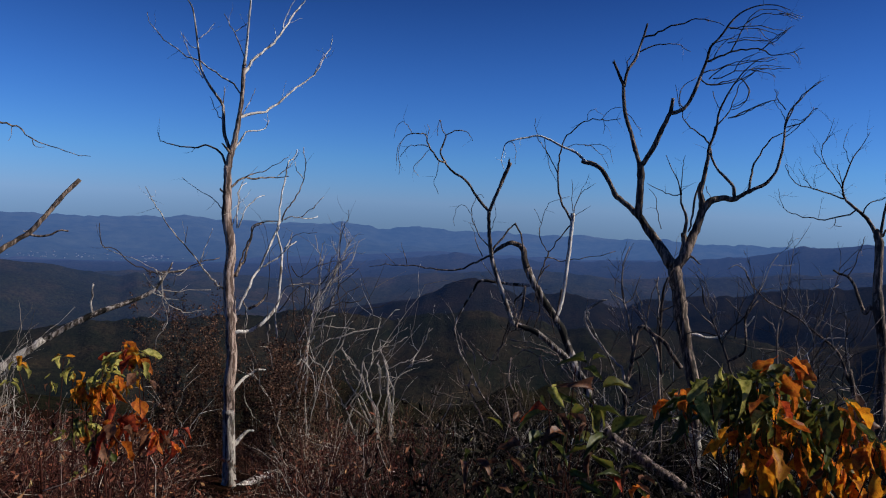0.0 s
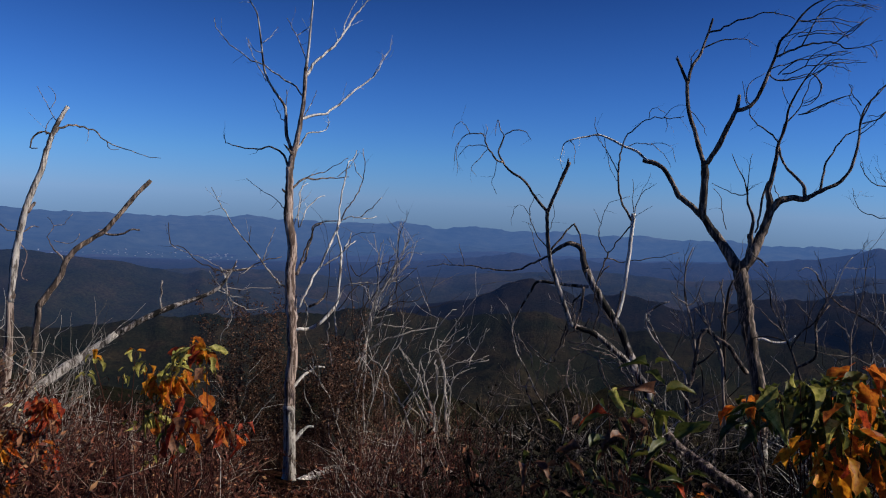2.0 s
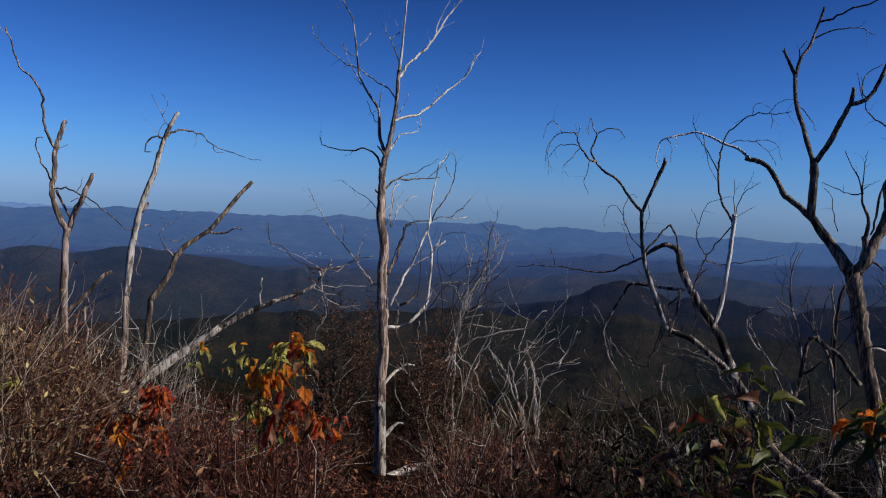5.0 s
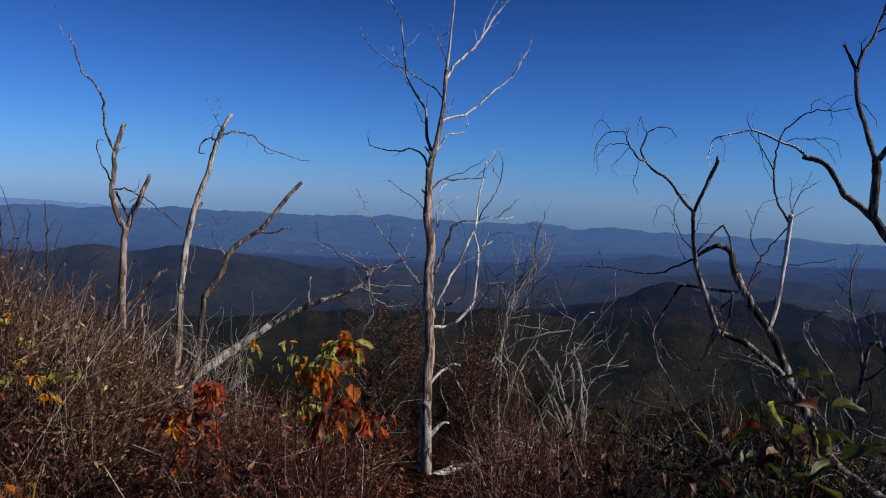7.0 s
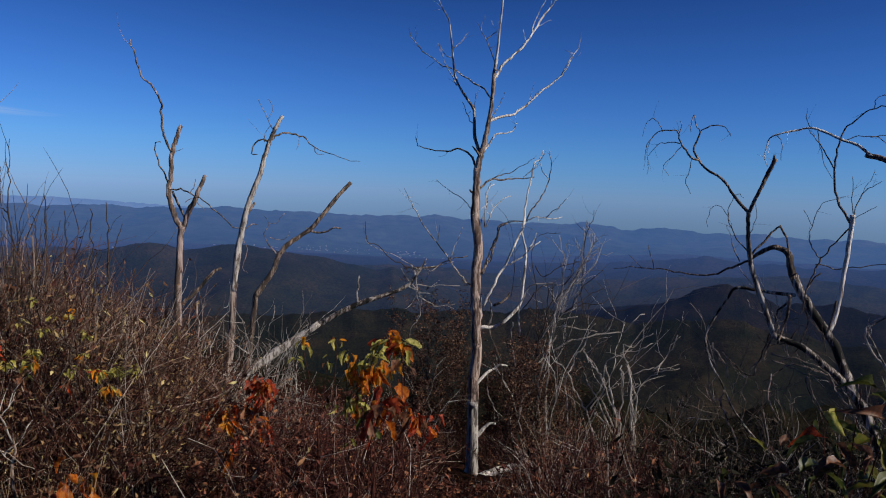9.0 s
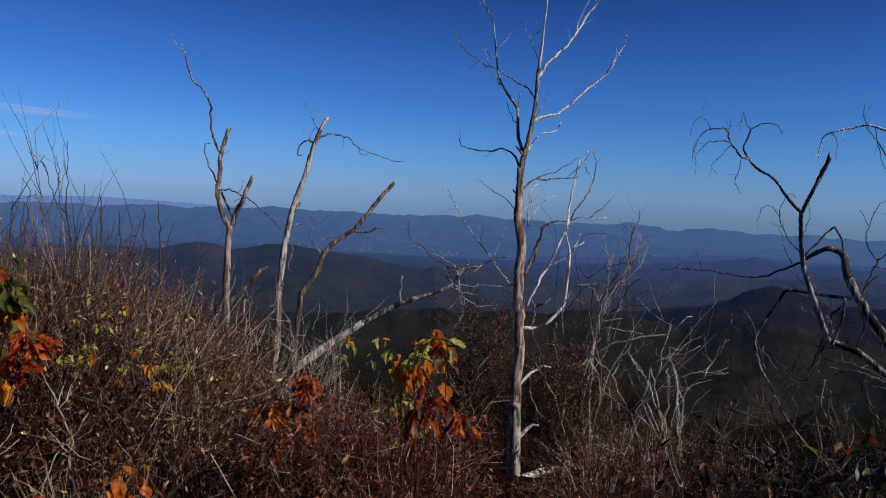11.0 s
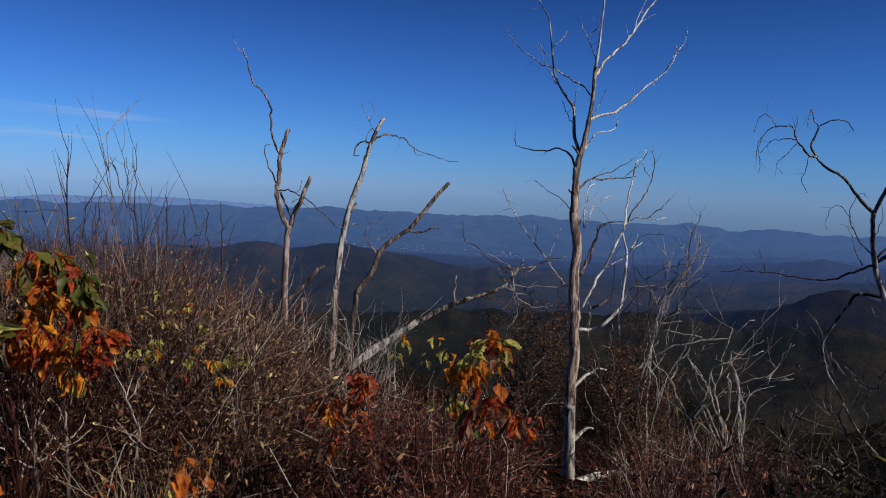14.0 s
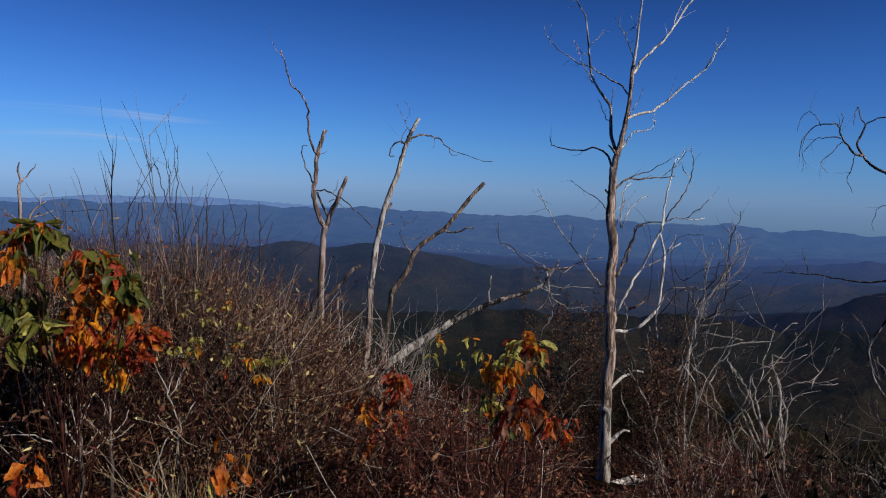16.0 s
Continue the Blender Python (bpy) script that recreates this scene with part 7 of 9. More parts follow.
limb(far_shrub, 'limb', [(-0.09, 0.05, 2.13), (-0.06, 0.03, 2.43), (-0.05, -0.05, 2.65), (0.03, -0.08, 2.84)], 12.9, 9.9, 6.9, PALE_TWIGS)
limb(far_shrub, 'limb', [(-0.04, 0.03, 2.45), (0.03, -0.09, 2.62), (0.12, -0.16, 2.77), (0.27, -0.16, 2.92)], 11.0, 8.3, 5.5, PALE_TWIGS)
limb(far_shrub, 'limb', [(-0.28, 0.15, 2.18), (-0.28, 0.11, 2.52), (-0.19, 0.11, 2.77), (-0.15, 0.01, 3.04)], 11.9, 9.0, 6.0, PALE_TWIGS)
limb(far_shrub, 'stem', [(-0.11, 0.06, 1.62), (-0.19, 0.03, 2.13), (-0.13, 0.06, 2.54), (-0.07, 0.01, 3.05), (0.07, 0.07, 3.29), (0.03, -0.10, 3.64), (0.16, -0.07, 3.76)], 12.9, 9.2, 5.5)
limb(far_shrub, 'stem', [(0.45, -0.26, 1.51), (0.43, -0.26, 2.08), (0.34, -0.32, 2.41), (0.40, -0.16, 2.58)], 36.7, 29.8, 23.0, DARK_BARK)
limb(far_shrub, 'limb', [(0.43, -0.25, 2.29), (0.33, -0.18, 2.32), (0.09, -0.24, 2.43)], 13.8, 10.6, 7.3, PALE_TWIGS)
limb(far_shrub, 'twig', [(0.01, -0.00, 3.00), (0.10, 0.00, 3.22), (0.23, -0.04, 3.40)], 10.1, 7.8, 5.5)
limb(far_shrub, 'twig', [(-0.19, 0.11, 3.18), (-0.17, 0.02, 3.41), (-0.10, 0.22, 3.63)], 10.1, 7.8, 5.5)
limb(far_shrub, 'twig', [(-0.38, 0.20, 3.32), (-0.29, 0.18, 3.32), (-0.30, 0.06, 3.40)], 9.2, 7.3, 5.5, PALE_TWIGS)
limb(far_shrub, 'limb', [(-0.04, 0.02, 1.97), (0.02, 0.04, 2.22), (0.09, -0.08, 2.50), (0.18, -0.23, 2.70), (0.30, -0.37, 2.80)], 10.1, 7.8, 5.5)
call(far_shrub, "dead_shrub", "tangled grey dead shrub with an arching stem", "shrub")

stick_sapling = thing_at(-2.34, 1.51, 0.34)
stick_sapling.name, wood_of["bare_sapling_stick_sapling"], twigginess["bare_sapling_stick_sapling"] = "bare_sapling_stick_sapling", PALE_TWIGS, 1.5
limb(stick_sapling, 'stem', [(0.000, 0.000, 0.000), (0.002, 0.000, 0.106), (0.004, 0.000, 0.274), (0.000, -0.004, 0.377), (0.007, -0.001, 0.450)], 8, 6.8, 3.4, DARK_BARK)
limb(stick_sapling, 'stem', [(0.006, 0.003, 0.269), (-0.033, -0.026, 0.335), (-0.067, -0.065, 0.401), (-0.112, -0.098, 0.502), (-0.132, -0.125, 0.565)], 3, 2.1, 1.1)
limb(stick_sapling, 'stem', [(0.000, 0.002, 0.283), (0.007, -0.028, 0.396), (0.006, -0.047, 0.492)], 2, 1.9, 1.3)
limb(stick_sapling, 'stem', [(0.002, -0.026, 0.364), (0.016, 0.008, 0.419), (0.019, 0.038, 0.474)], 2, 1.5, 1.0)
limb(stick_sapling, 'stem', [(0.008, 0.007, 0.256), (0.022, 0.068, 0.288), (0.048, 0.128, 0.308), (0.064, 0.164, 0.344)], 2, 1.5, 1.1)
limb(stick_sapling, 'stem', [(-0.033, -0.026, 0.335), (-0.049, -0.036, 0.407), (-0.068, -0.044, 0.477)], 2, 1.4, 1.0)
limb(stick_sapling, 'stem', [(-0.139, -0.188, 0.360), (-0.068, -0.124, 0.353), (-0.034, -0.075, 0.309), (0.000, -0.056, 0.280), (0.017, -0.011, 0.247)], 2, 2.3, 1.7)
call(stick_sapling, "bare_sapling", "bare brown sapling with pale forked twigs", "sapling")

stub_sapling = thing_at(-2.37, 1.65, 0.25)
stub_sapling.name, wood_of["bare_sapling_stub_sapling"], twigginess["bare_sapling_stub_sapling"] = "bare_sapling_stub_sapling", PALE_TWIGS, 1.5
limb(stub_sapling, 'stem', [(0.000, 0.000, 0.000), (0.005, -0.003, 0.136), (-0.003, 0.003, 0.309), (-0.006, -0.002, 0.441), (-0.015, -0.007, 0.528)], 8, 6.4, 3.5, DARK_BARK)
limb(stub_sapling, 'stem', [(-0.005, 0.000, 0.332), (-0.030, -0.025, 0.378), (-0.053, -0.055, 0.435), (-0.065, -0.069, 0.491)], 2, 1.6, 1.1)
limb(stub_sapling, 'stem', [(-0.003, 0.003, 0.375), (0.011, 0.040, 0.412), (0.021, 0.057, 0.464)], 2, 1.8, 1.3)
limb(stub_sapling, 'stem', [(-0.007, -0.003, 0.442), (-0.029, -0.014, 0.494), (-0.059, -0.039, 0.549)], 2, 1.6, 1.1)
call(stub_sapling, "bare_sapling", "bare brown sapling with short pale twigs", "sapling")

split_sapling = thing_at(-2.30, 1.90, 0.14)
split_sapling.name, wood_of["bare_sapling_split_sapling"], twigginess["bare_sapling_split_sapling"] = "bare_sapling_split_sapling", PALE_TWIGS, 1.5
limb(split_sapling, 'stem', [(0.000, 0.000, 0.000), (0.001, -0.002, 0.169), (0.001, -0.008, 0.314), (-0.004, 0.000, 0.451), (-0.002, 0.004, 0.521)], 7, 5.9, 2.9, DARK_BARK)
limb(split_sapling, 'stem', [(-0.071, -0.096, 0.161), (-0.070, -0.064, 0.291), (-0.058, -0.033, 0.379), (-0.044, 0.010, 0.440), (-0.022, 0.047, 0.482), (-0.007, 0.077, 0.544)], 3, 2.9, 2.0)
limb(split_sapling, 'stem', [(-0.007, -0.003, 0.480), (-0.011, -0.043, 0.601), (-0.025, -0.072, 0.674), (-0.035, -0.104, 0.740)], 3, 2.0, 1.5)
limb(split_sapling, 'stem', [(-0.011, -0.043, 0.596), (-0.001, -0.012, 0.630), (0.011, -0.003, 0.676)], 2, 1.5, 1.0)
limb(split_sapling, 'stem', [(-0.002, -0.001, 0.405), (-0.025, -0.032, 0.456), (-0.056, -0.061, 0.516)], 2, 1.6, 1.2)
call(split_sapling, "bare_sapling", "bare brown sapling crossed by pale dead twigs", "sapling")


# ---- leafy plants ----
SKINS = {'o': LEAF_ORANGE, 'r': LEAF_RED, 'G': LEAF_GOLD, 'y': LEAF_YELLOW, 'g': LEAF_GREEN, 'd': LEAF_DARK, 'b': LEAF_BROWN}
leaf_meshes = {}


def leaf_mesh(shape, skin):
    """A leaf of unit length along +x: pointed oval, raised along the sides, curling down; shape picks how curled and wide it is."""
    if (shape, skin) not in leaf_meshes:
        wide, curl, fold, twist = ((0.48, 0.7, 0.8, 0.35), (0.42, 1.2, 1.2, 0.8), (0.54, 0.5, 0.5, -0.6), (0.36, 1.6, 1.7, 1.2), (0.46, -0.4, 1.0, 0.7), (0.32, 2.0, 2.2, -1.5))[shape]
        bm = bmesh.new()
        rows = []
        for i, (s, w) in enumerate(((-0.2, 0.03), (0.0, 0.05), (0.1, 0.4), (0.24, 0.74), (0.4, 0.95), (0.58, 1.0), (0.74, 0.86), (0.87, 0.6), (0.95, 0.34), (1.0, 0.06))):
            row = []
            for k in (-1, -0.55, 0, 0.55, 1):
                y = k * w * wide * 0.5 * (1 + 0.28 * math.sin(5 * i + 4 * k + 2.1 * shape) * abs(k))
                z = -curl * max(s, 0) ** 2 * 0.45 + fold * abs(y) * 0.8 + 0.06 * math.sin(i * 1.9 + k * 2.6 + shape * 1.7) * min(1, 2 * abs(k) * w)
                a = twist * max(s, 0)
                row.append(bm.verts.new((s, y * math.cos(a) - z * math.sin(a) * 0.3, z + y * math.sin(a))))
            rows.append(row)
        for a, b in zip(rows, rows[1:]):
            for p, q, r, s in zip(a, a[1:], b[1:], b):
                bm.faces.new((p, q, r, s)).smooth = True
        me = bpy.data.meshes.new("leaf")
        bm.to_mesh(me)
        bm.free()
        me.materials.append(SKINS[skin])
        leaf_meshes[shape, skin] = me
    return leaf_meshes[shape, skin]


def leafy_plant(name, label, category, x, y):
    """A plant rooted on the slope; its stems grow with each whorl of leaves."""
    return tagged(thing_named(name, x, y), label, category)


def thing_named(name, x, y):
    ob = new(name)
    ob.location = (x, y, float(ground_z(x, y)))
    return ob


hubs = {}


def whorl(plant, at, count, length, droop, skins):
    """A spray of leaves round the end of a stem."""
    foot = np.array(plant.location)
    tip = np.array(at) - foot
    t = Tubes()
    if plant.name not in hubs:
        # the main stem, from which the others branch
        hubs[plant.name] = smooth_line([(0, 0, -0.04), tip * np.array([0.1, 0.1, 0.3]), tip * np.array([0.25, 0.25, 0.62])], 5)
        t.tube(hubs[plant.name], np.linspace(0.011, 0.006, len(hubs[plant.name])), 6)
    stem = hubs[plant.name]
    start = stem[int(RNG.integers(2, len(stem)))]
    line = smooth_line([start, start + (tip - start) * np.array([0.5, 0.5, 0.45]) + RNG.normal(size=3) * 0.03, tip * 0.94 + start * 0.06 + np.array([0, 0, 0.02]), tip], 4)
    t.tube(line, np.linspace(0.0045, 0.0016, len(line)) * (0.3 + 3.5 * length), 5)
    stalk = part_of("stem", t.mesh("stem"), BRUSH, plant)
    shapes = (1, 3, 5) if plant.name.startswith("evergreen") else (0, 1, 2, 3, 4, 5)
    for i in range(count):
        # leaves stand alternately along the last of the stem, each turned and hanging in its own way
        turn = 137.5 * i + RNG.uniform(-50, 50)
        dip = math.degrees(math.atan(droop)) + max(-18.0, RNG.normal() * 20)
        size = length * RNG.uniform(0.5, 1.05)
        ob = new("leaf", leaf_mesh(shapes[int(RNG.integers(0, len(shapes)))], skins[int(RNG.integers(0, len(skins)))]))
        ob.parent = stalk
        back = abs(RNG.normal()) * 0.45 * length
        along = (line[-2] - tip) / (np.linalg.norm(line[-2] - tip) + 1e-9)
        a = radians(turn)
        out = 0.2 * size + RNG.uniform(0, 0.12) * length
        place = tip + along * back + np.array([math.cos(a) * out, math.sin(a) * out, RNG.normal() * 0.12 * length])
        ob.matrix_local = pose(*place, 0, 0, turn) @ pose(0, 0, 0, RNG.normal() * 34, dip, 0) @ Matrix.Diagonal((size, size, size, 1))


sassafras = leafy_plant("leafy_sapling", "sapling with drooping orange, red and yellow-green autumn leaves", "sapling", -1.09, 2.40)
whorl(sassafras, (-1.077, 2.470, 1.005), 18, 0.075, 0.25, "yyggoGr")
whorl(sassafras, (-0.920, 2.265, 1.059), 13, 0.068, 0.5, "roGry")
whorl(sassafras, (-1.082, 2.340, 0.987), 9, 0.062, 0.5, "yyg")
whorl(sassafras, (-1.160, 2.385, 0.905), 18, 0.080, 1.2, "oGoGoGgr")
whorl(sassafras, (-1.105, 2.383, 0.908), 16, 0.080, 1.4, "oGoGGoG")
whorl(sassafras, (-1.108, 2.477, 0.901), 13, 0.056, 0.7, "yyoG")
whorl(sassafras, (-1.009, 2.496, 0.945), 6, 0.056, 1.0, "yboG")
whorl(sassafras, (-1.186, 2.439, 0.779), 16, 0.075, 1.3, "yygo")
whorl(sassafras, (-0.943, 2.131, 0.865), 17, 0.075, 1.0, "rorb")
whorl(sassafras, (-0.966, 2.315, 0.830), 17, 0.075, 0.7, "rorb")
whorl(sassafras, (-1.057, 2.296, 0.748), 13, 0.062, 1.4, "rbd")
whorl(sassafras, (-0.841, 2.194, 0.840), 13, 0.062, 0.7, "rbo")
whorl(sassafras, (-0.794, 2.185, 0.818), 9, 0.056, 1.2, "obr")
whorl(sassafras, (-1.208, 2.385, 0.970), 6, 0.050, 1.1, "yG")
whorl(sassafras, (-0.901, 2.595, 0.688), 6, 0.056, 0.4, "br")

rhodo = leafy_plant("leafy_shrub", "large-leaved shrub with dark green and golden drooping leaves", "shrub", 1.02, 1.94)
whorl(rhodo, (0.748, 2.076, 1.060), 11, 0.076, 0.5, "dgdodoo")
whorl(rhodo, (0.785, 2.063, 1.048), 11, 0.076, 1.0, "dgd")
whorl(rhodo, (0.764, 1.960, 1.123), 14, 0.076, 0.3, "dggdo")
whorl(rhodo, (0.792, 1.861, 1.120), 14, 0.076, 0.4, "dggd")
whorl(rhodo, (0.802, 1.767, 1.196), 14, 0.076, 0.3, "dgd")
whorl(rhodo, (0.892, 1.852, 1.194), 14, 0.076, 0.4, "dgogdoo")
whorl(rhodo, (0.825, 1.894, 1.067), 11, 0.076, 0.8, "dgd")
whorl(rhodo, (0.818, 1.756, 1.108), 11, 0.082, 1.0, "dgd")
whorl(rhodo, (0.638, 1.833, 1.084), 11, 0.069, 0.8, "d")
whorl(rhodo, (0.734, 2.154, 1.038), 10, 0.064, 0.4, "dgdgoo")
whorl(rhodo, (0.812, 1.993, 1.069), 14, 0.069, 0.6, "dg")
whorl(rhodo, (0.770, 1.851, 1.166), 11, 0.069, 0.3, "dgdd")
whorl(rhodo, (0.838, 1.898, 1.112), 14, 0.069, 0.5, "dgdd")
whorl(rhodo, (1.008, 2.026, 1.101), 14, 0.069, 0.5, "dgd")
whorl(rhodo, (0.946, 2.027, 1.082), 14, 0.069, 0.6, "dgooGo")
whorl(rhodo, (0.879, 2.038, 0.961), 10, 0.068, 1.2, "dboGd")
whorl(rhodo, (1.016, 1.788, 1.108), 11, 0.069, 0.6, "dg")
whorl(rhodo, (0.944, 1.869, 1.110), 15, 0.087, 0.8, "dgdG")
whorl(rhodo, (1.011, 1.906, 1.072), 14, 0.087, 1.0, "dggd")
whorl(rhodo, (0.884, 1.729, 1.064), 10, 0.084, 1.4, "gdGoGoGd")
whorl(rhodo, (1.008, 1.859, 0.981), 10, 0.078, 1.6, "dgGoGd")
whorl(rhodo, (0.880, 1.814, 1.021), 10, 0.074, 1.3, "boGdGoGd")
whorl(rhodo, (0.926, 2.030, 0.933), 8, 0.078, 1.5, "GbdoGd")
whorl(rhodo, (0.901, 1.963, 0.859), 8, 0.078, 1.7, "oGGboGd")
whorl(rhodo, (1.106, 1.930, 1.007), 10, 0.078, 1.2, "dgdoGd")
whorl(rhodo, (1.006, 1.726, 1.126), 11, 0.076, 0.9, "oGgd")
whorl(rhodo, (1.163, 1.905, 1.049), 11, 0.082, 1.0, "oGbd")
whorl(rhodo, (1.143, 1.909, 0.954), 10, 0.074, 1.5, "gdGoGd")
whorl(rhodo, (1.016, 1.633, 1.049), 10, 0.074, 1.4, "boGroGd")
whorl(rhodo, (1.105, 1.864, 0.908), 8, 0.074, 1.6, "GoGoGoGd")
whorl(rhodo, (1.024, 1.621, 1.093), 10, 0.068, 1.1, "oGGbgoGd")
whorl(rhodo, (1.151, 1.748, 1.041), 10, 0.074, 1.2, "oGrboGd")
whorl(rhodo, (1.152, 1.719, 0.968), 8, 0.074, 1.3, "oGboGd")
whorl(rhodo, (0.898, 1.778, 0.933), 8, 0.078, 1.6, "gdoGd")
whorl(rhodo, (0.973, 1.785, 0.919), 8, 0.074, 1.5, "bdGoGd")
whorl(rhodo, (1.001, 1.766, 0.971), 8, 0.074, 1.5, "dboGoGd")
whorl(rhodo, (0.820, 1.795, 0.945), 8, 0.084, 1.7, "oGGboGd")
whorl(rhodo, (0.868, 1.986, 0.808), 6, 0.078, 1.5, "GGoGoGd")
whorl(rhodo, (0.910, 1.869, 0.973), 8, 0.078, 1.4, "oGGboGd")
whorl(rhodo, (1.127, 1.888, 0.915), 8, 0.078, 1.5, "GGoGoGd")
whorl(rhodo, (0.906, 1.786, 1.060), 8, 0.074, 1.2, "GgoGd")
whorl(rhodo, (0.744, 1.721, 1.052), 6, 0.085, 1.3, "oGG")
whorl(rhodo, (0.801, 1.693, 1.087), 6, 0.080, 1.3, "oGr")
whorl(rhodo, (0.777, 1.705, 1.015), 6, 0.090, 1.3, "GoG")
whorl(rhodo, (0.816, 1.686, 1.142), 5, 0.080, 1.3, "Goy")
whorl(rhodo, (0.679, 1.749, 1.163), 6, 0.085, 1.3, "gyg")
whorl(rhodo, (0.713, 1.735, 1.209), 6, 0.085, 1.3, "gyd")

lowgreen = leafy_plant("evergreen_shrub", "low shrub with green upright leaves", "shrub", 0.57, 2.85)
whorl(lowgreen, (0.541, 2.665, 1.011), 3, 0.110, -0.8, "dddgdb")
whorl(lowgreen, (0.501, 2.991, 0.773), 3, 0.119, -0.2, "ydb")
whorl(lowgreen, (0.612, 2.645, 0.880), 3, 0.119, -0.5, "dddgdb")
whorl(lowgreen, (0.632, 2.869, 0.791), 3, 0.110, 0.4, "dddbdg")
whorl(lowgreen, (0.303, 2.961, 0.590), 3, 0.119, -0.6, "dddbdg")
whorl(lowgreen, (0.163, 2.744, 0.593), 3, 0.099, 0.2, "dddgdb")
whorl(lowgreen, (0.297, 2.756, 0.595), 3, 0.099, 0.2, "dddbdg")
whorl(lowgreen, (0.360, 2.717, 0.590), 3, 0.110, -0.3, "ddb")
whorl(lowgreen, (0.421, 2.580, 0.710), 4, 0.110, 0.0, "dddb")
whorl(lowgreen, (0.556, 2.735, 0.682), 4, 0.110, 0.0, "dddbdg")
whorl(lowgreen, (0.662, 2.595, 0.737), 3, 0.119, -0.5, "dddgdb")
whorl(lowgreen, (0.639, 2.608, 0.656), 3, 0.110, 0.1, "dddbdg")
whorl(lowgreen, (0.526, 2.599, 0.580), 3, 0.110, 0.2, "dddgdb")
whorl(lowgreen, (0.665, 2.571, 0.598), 3, 0.110, 0.4, "bdr")
whorl(lowgreen, (0.251, 2.939, 0.400), 3, 0.089, 0.1, "dddgdb")
whorl(lowgreen, (0.368, 2.740, 0.491), 3, 0.089, 0.0, "dddbdg")
whorl(lowgreen, (0.719, 2.587, 0.636), 3, 0.099, -0.4, "dddbdg")
whorl(lowgreen, (0.444, 2.810, 0.488), 3, 0.099, 0.0, "dd")
whorl(lowgreen, (0.628, 2.781, 0.738), 3, 0.110, -0.2, "db")
whorl(lowgreen, (0.522, 2.823, 0.765), 3, 0.110, 0.2, "bdr")
whorl(lowgreen, (0.850, 2.873, 0.456), 3, 0.099, 0.2, "db")
whorl(lowgreen, (0.803, 2.508, 0.588), 3, 0.099, 0.2, "bo")

redsap = leafy_plant("leafy_sapling", "sapling with red, orange and green autumn leaves in the brush", "sapling", -2.35, 1.49)
whorl(redsap, (-2.363, 1.295, 1.379), 23, 0.072, 0.4, "roGg")
whorl(redsap, (-2.291, 1.240, 1.307), 26, 0.079, 0.8, "oGog")
whorl(redsap, (-2.269, 1.307, 1.403), 19, 0.066, 0.3, "rgog")
whorl(redsap, (-2.253, 1.342, 1.385), 19, 0.079, 1.1, "gdg")
whorl(redsap, (-2.434, 1.586, 1.320), 12, 0.052, 0.2, "r")
whorl(redsap, (-2.268, 1.545, 1.306), 19, 0.066, 0.4, "gdo")
whorl(redsap, (-2.274, 1.570, 1.264), 19, 0.072, 0.3, "ogr")
whorl(redsap, (-2.200, 1.392, 1.267), 19, 0.072, 1.2, "gob")
whorl(redsap, (-2.301, 1.534, 1.215), 26, 0.079, 0.5, "oGor")
whorl(redsap, (-2.041, 1.465, 1.258), 23, 0.072, 0.6, "gdr")
whorl(redsap, (-1.995, 1.473, 1.225), 23, 0.079, 0.8, "gdd")
whorl(redsap, (-2.342, 1.614, 1.129), 26, 0.079, 0.7, "GoGog")
whorl(redsap, (-1.989, 1.448, 1.175), 23, 0.079, 0.9, "rogo")
whorl(redsap, (-2.450, 1.552, 1.083), 19, 0.079, 0.6, "oGbg")
whorl(redsap, (-2.463, 1.389, 1.133), 23, 0.085, 0.8, "gdg")
whorl(redsap, (-2.473, 1.329, 1.101), 19, 0.079, 0.6, "gd")
whorl(redsap, (-2.070, 1.358, 1.105), 19, 0.072, 0.8, "orGo")
whorl(redsap, (-2.172, 1.328, 1.077), 19, 0.066, 0.6, "obG")
whorl(redsap, (-2.342, 1.613, 0.983), 26, 0.079, 0.9, "orGo")
whorl(redsap, (-2.232, 1.429, 1.013), 19, 0.072, 1.2, "rogo")
whorl(redsap, (-2.232, 1.595, 0.983), 19, 0.072, 0.8, "rogb")
whorl(redsap, (-2.002, 1.519, 1.089), 19, 0.066, 0.8, "rob")
whorl(redsap, (-2.016, 1.550, 1.043), 16, 0.060, 0.5, "ro")
whorl(redsap, (-2.193, 1.546, 0.918), 23, 0.079, 1.4, "oGyr")
whorl(redsap, (-2.428, 1.388, 1.010), 23, 0.079, 0.9, "yggb")
whorl(redsap, (-2.247, 1.498, 0.958), 12, 0.052, 0.6, "G")
whorl(redsap, (-2.155, 1.266, 1.108), 19, 0.072, 0.3, "yg")
whorl(redsap, (-2.283, 1.711, 0.910), 16, 0.060, 0.7, "rr")
whorl(redsap, (-2.206, 1.201, 1.059), 19, 0.072, 0.7, "bg")
whorl(redsap, (-2.093, 1.641, 1.026), 16, 0.052, 0.3, "rb")

orangelow = leafy_plant("leafy_sapling", "low sapling with rusty orange leaves in the brush", "sapling", -2.17, 3.12)
whorl(orangelow, (-2.215, 3.251, 0.518), 19, 0.075, 0.9, "orb")
whorl(orangelow, (-1.944, 2.987, 0.594), 16, 0.075, 0.8, "or")
whorl(orangelow, (-2.078, 3.139, 0.473), 22, 0.083, 0.9, "orb")
whorl(orangelow, (-2.203, 3.187, 0.373), 19, 0.075, 0.9, "oob")
whorl(orangelow, (-2.256, 3.101, 0.368), 19, 0.075, 0.6, "oro")
whorl(orangelow, (-2.395, 3.154, 0.343), 16, 0.075, 0.9, "or")
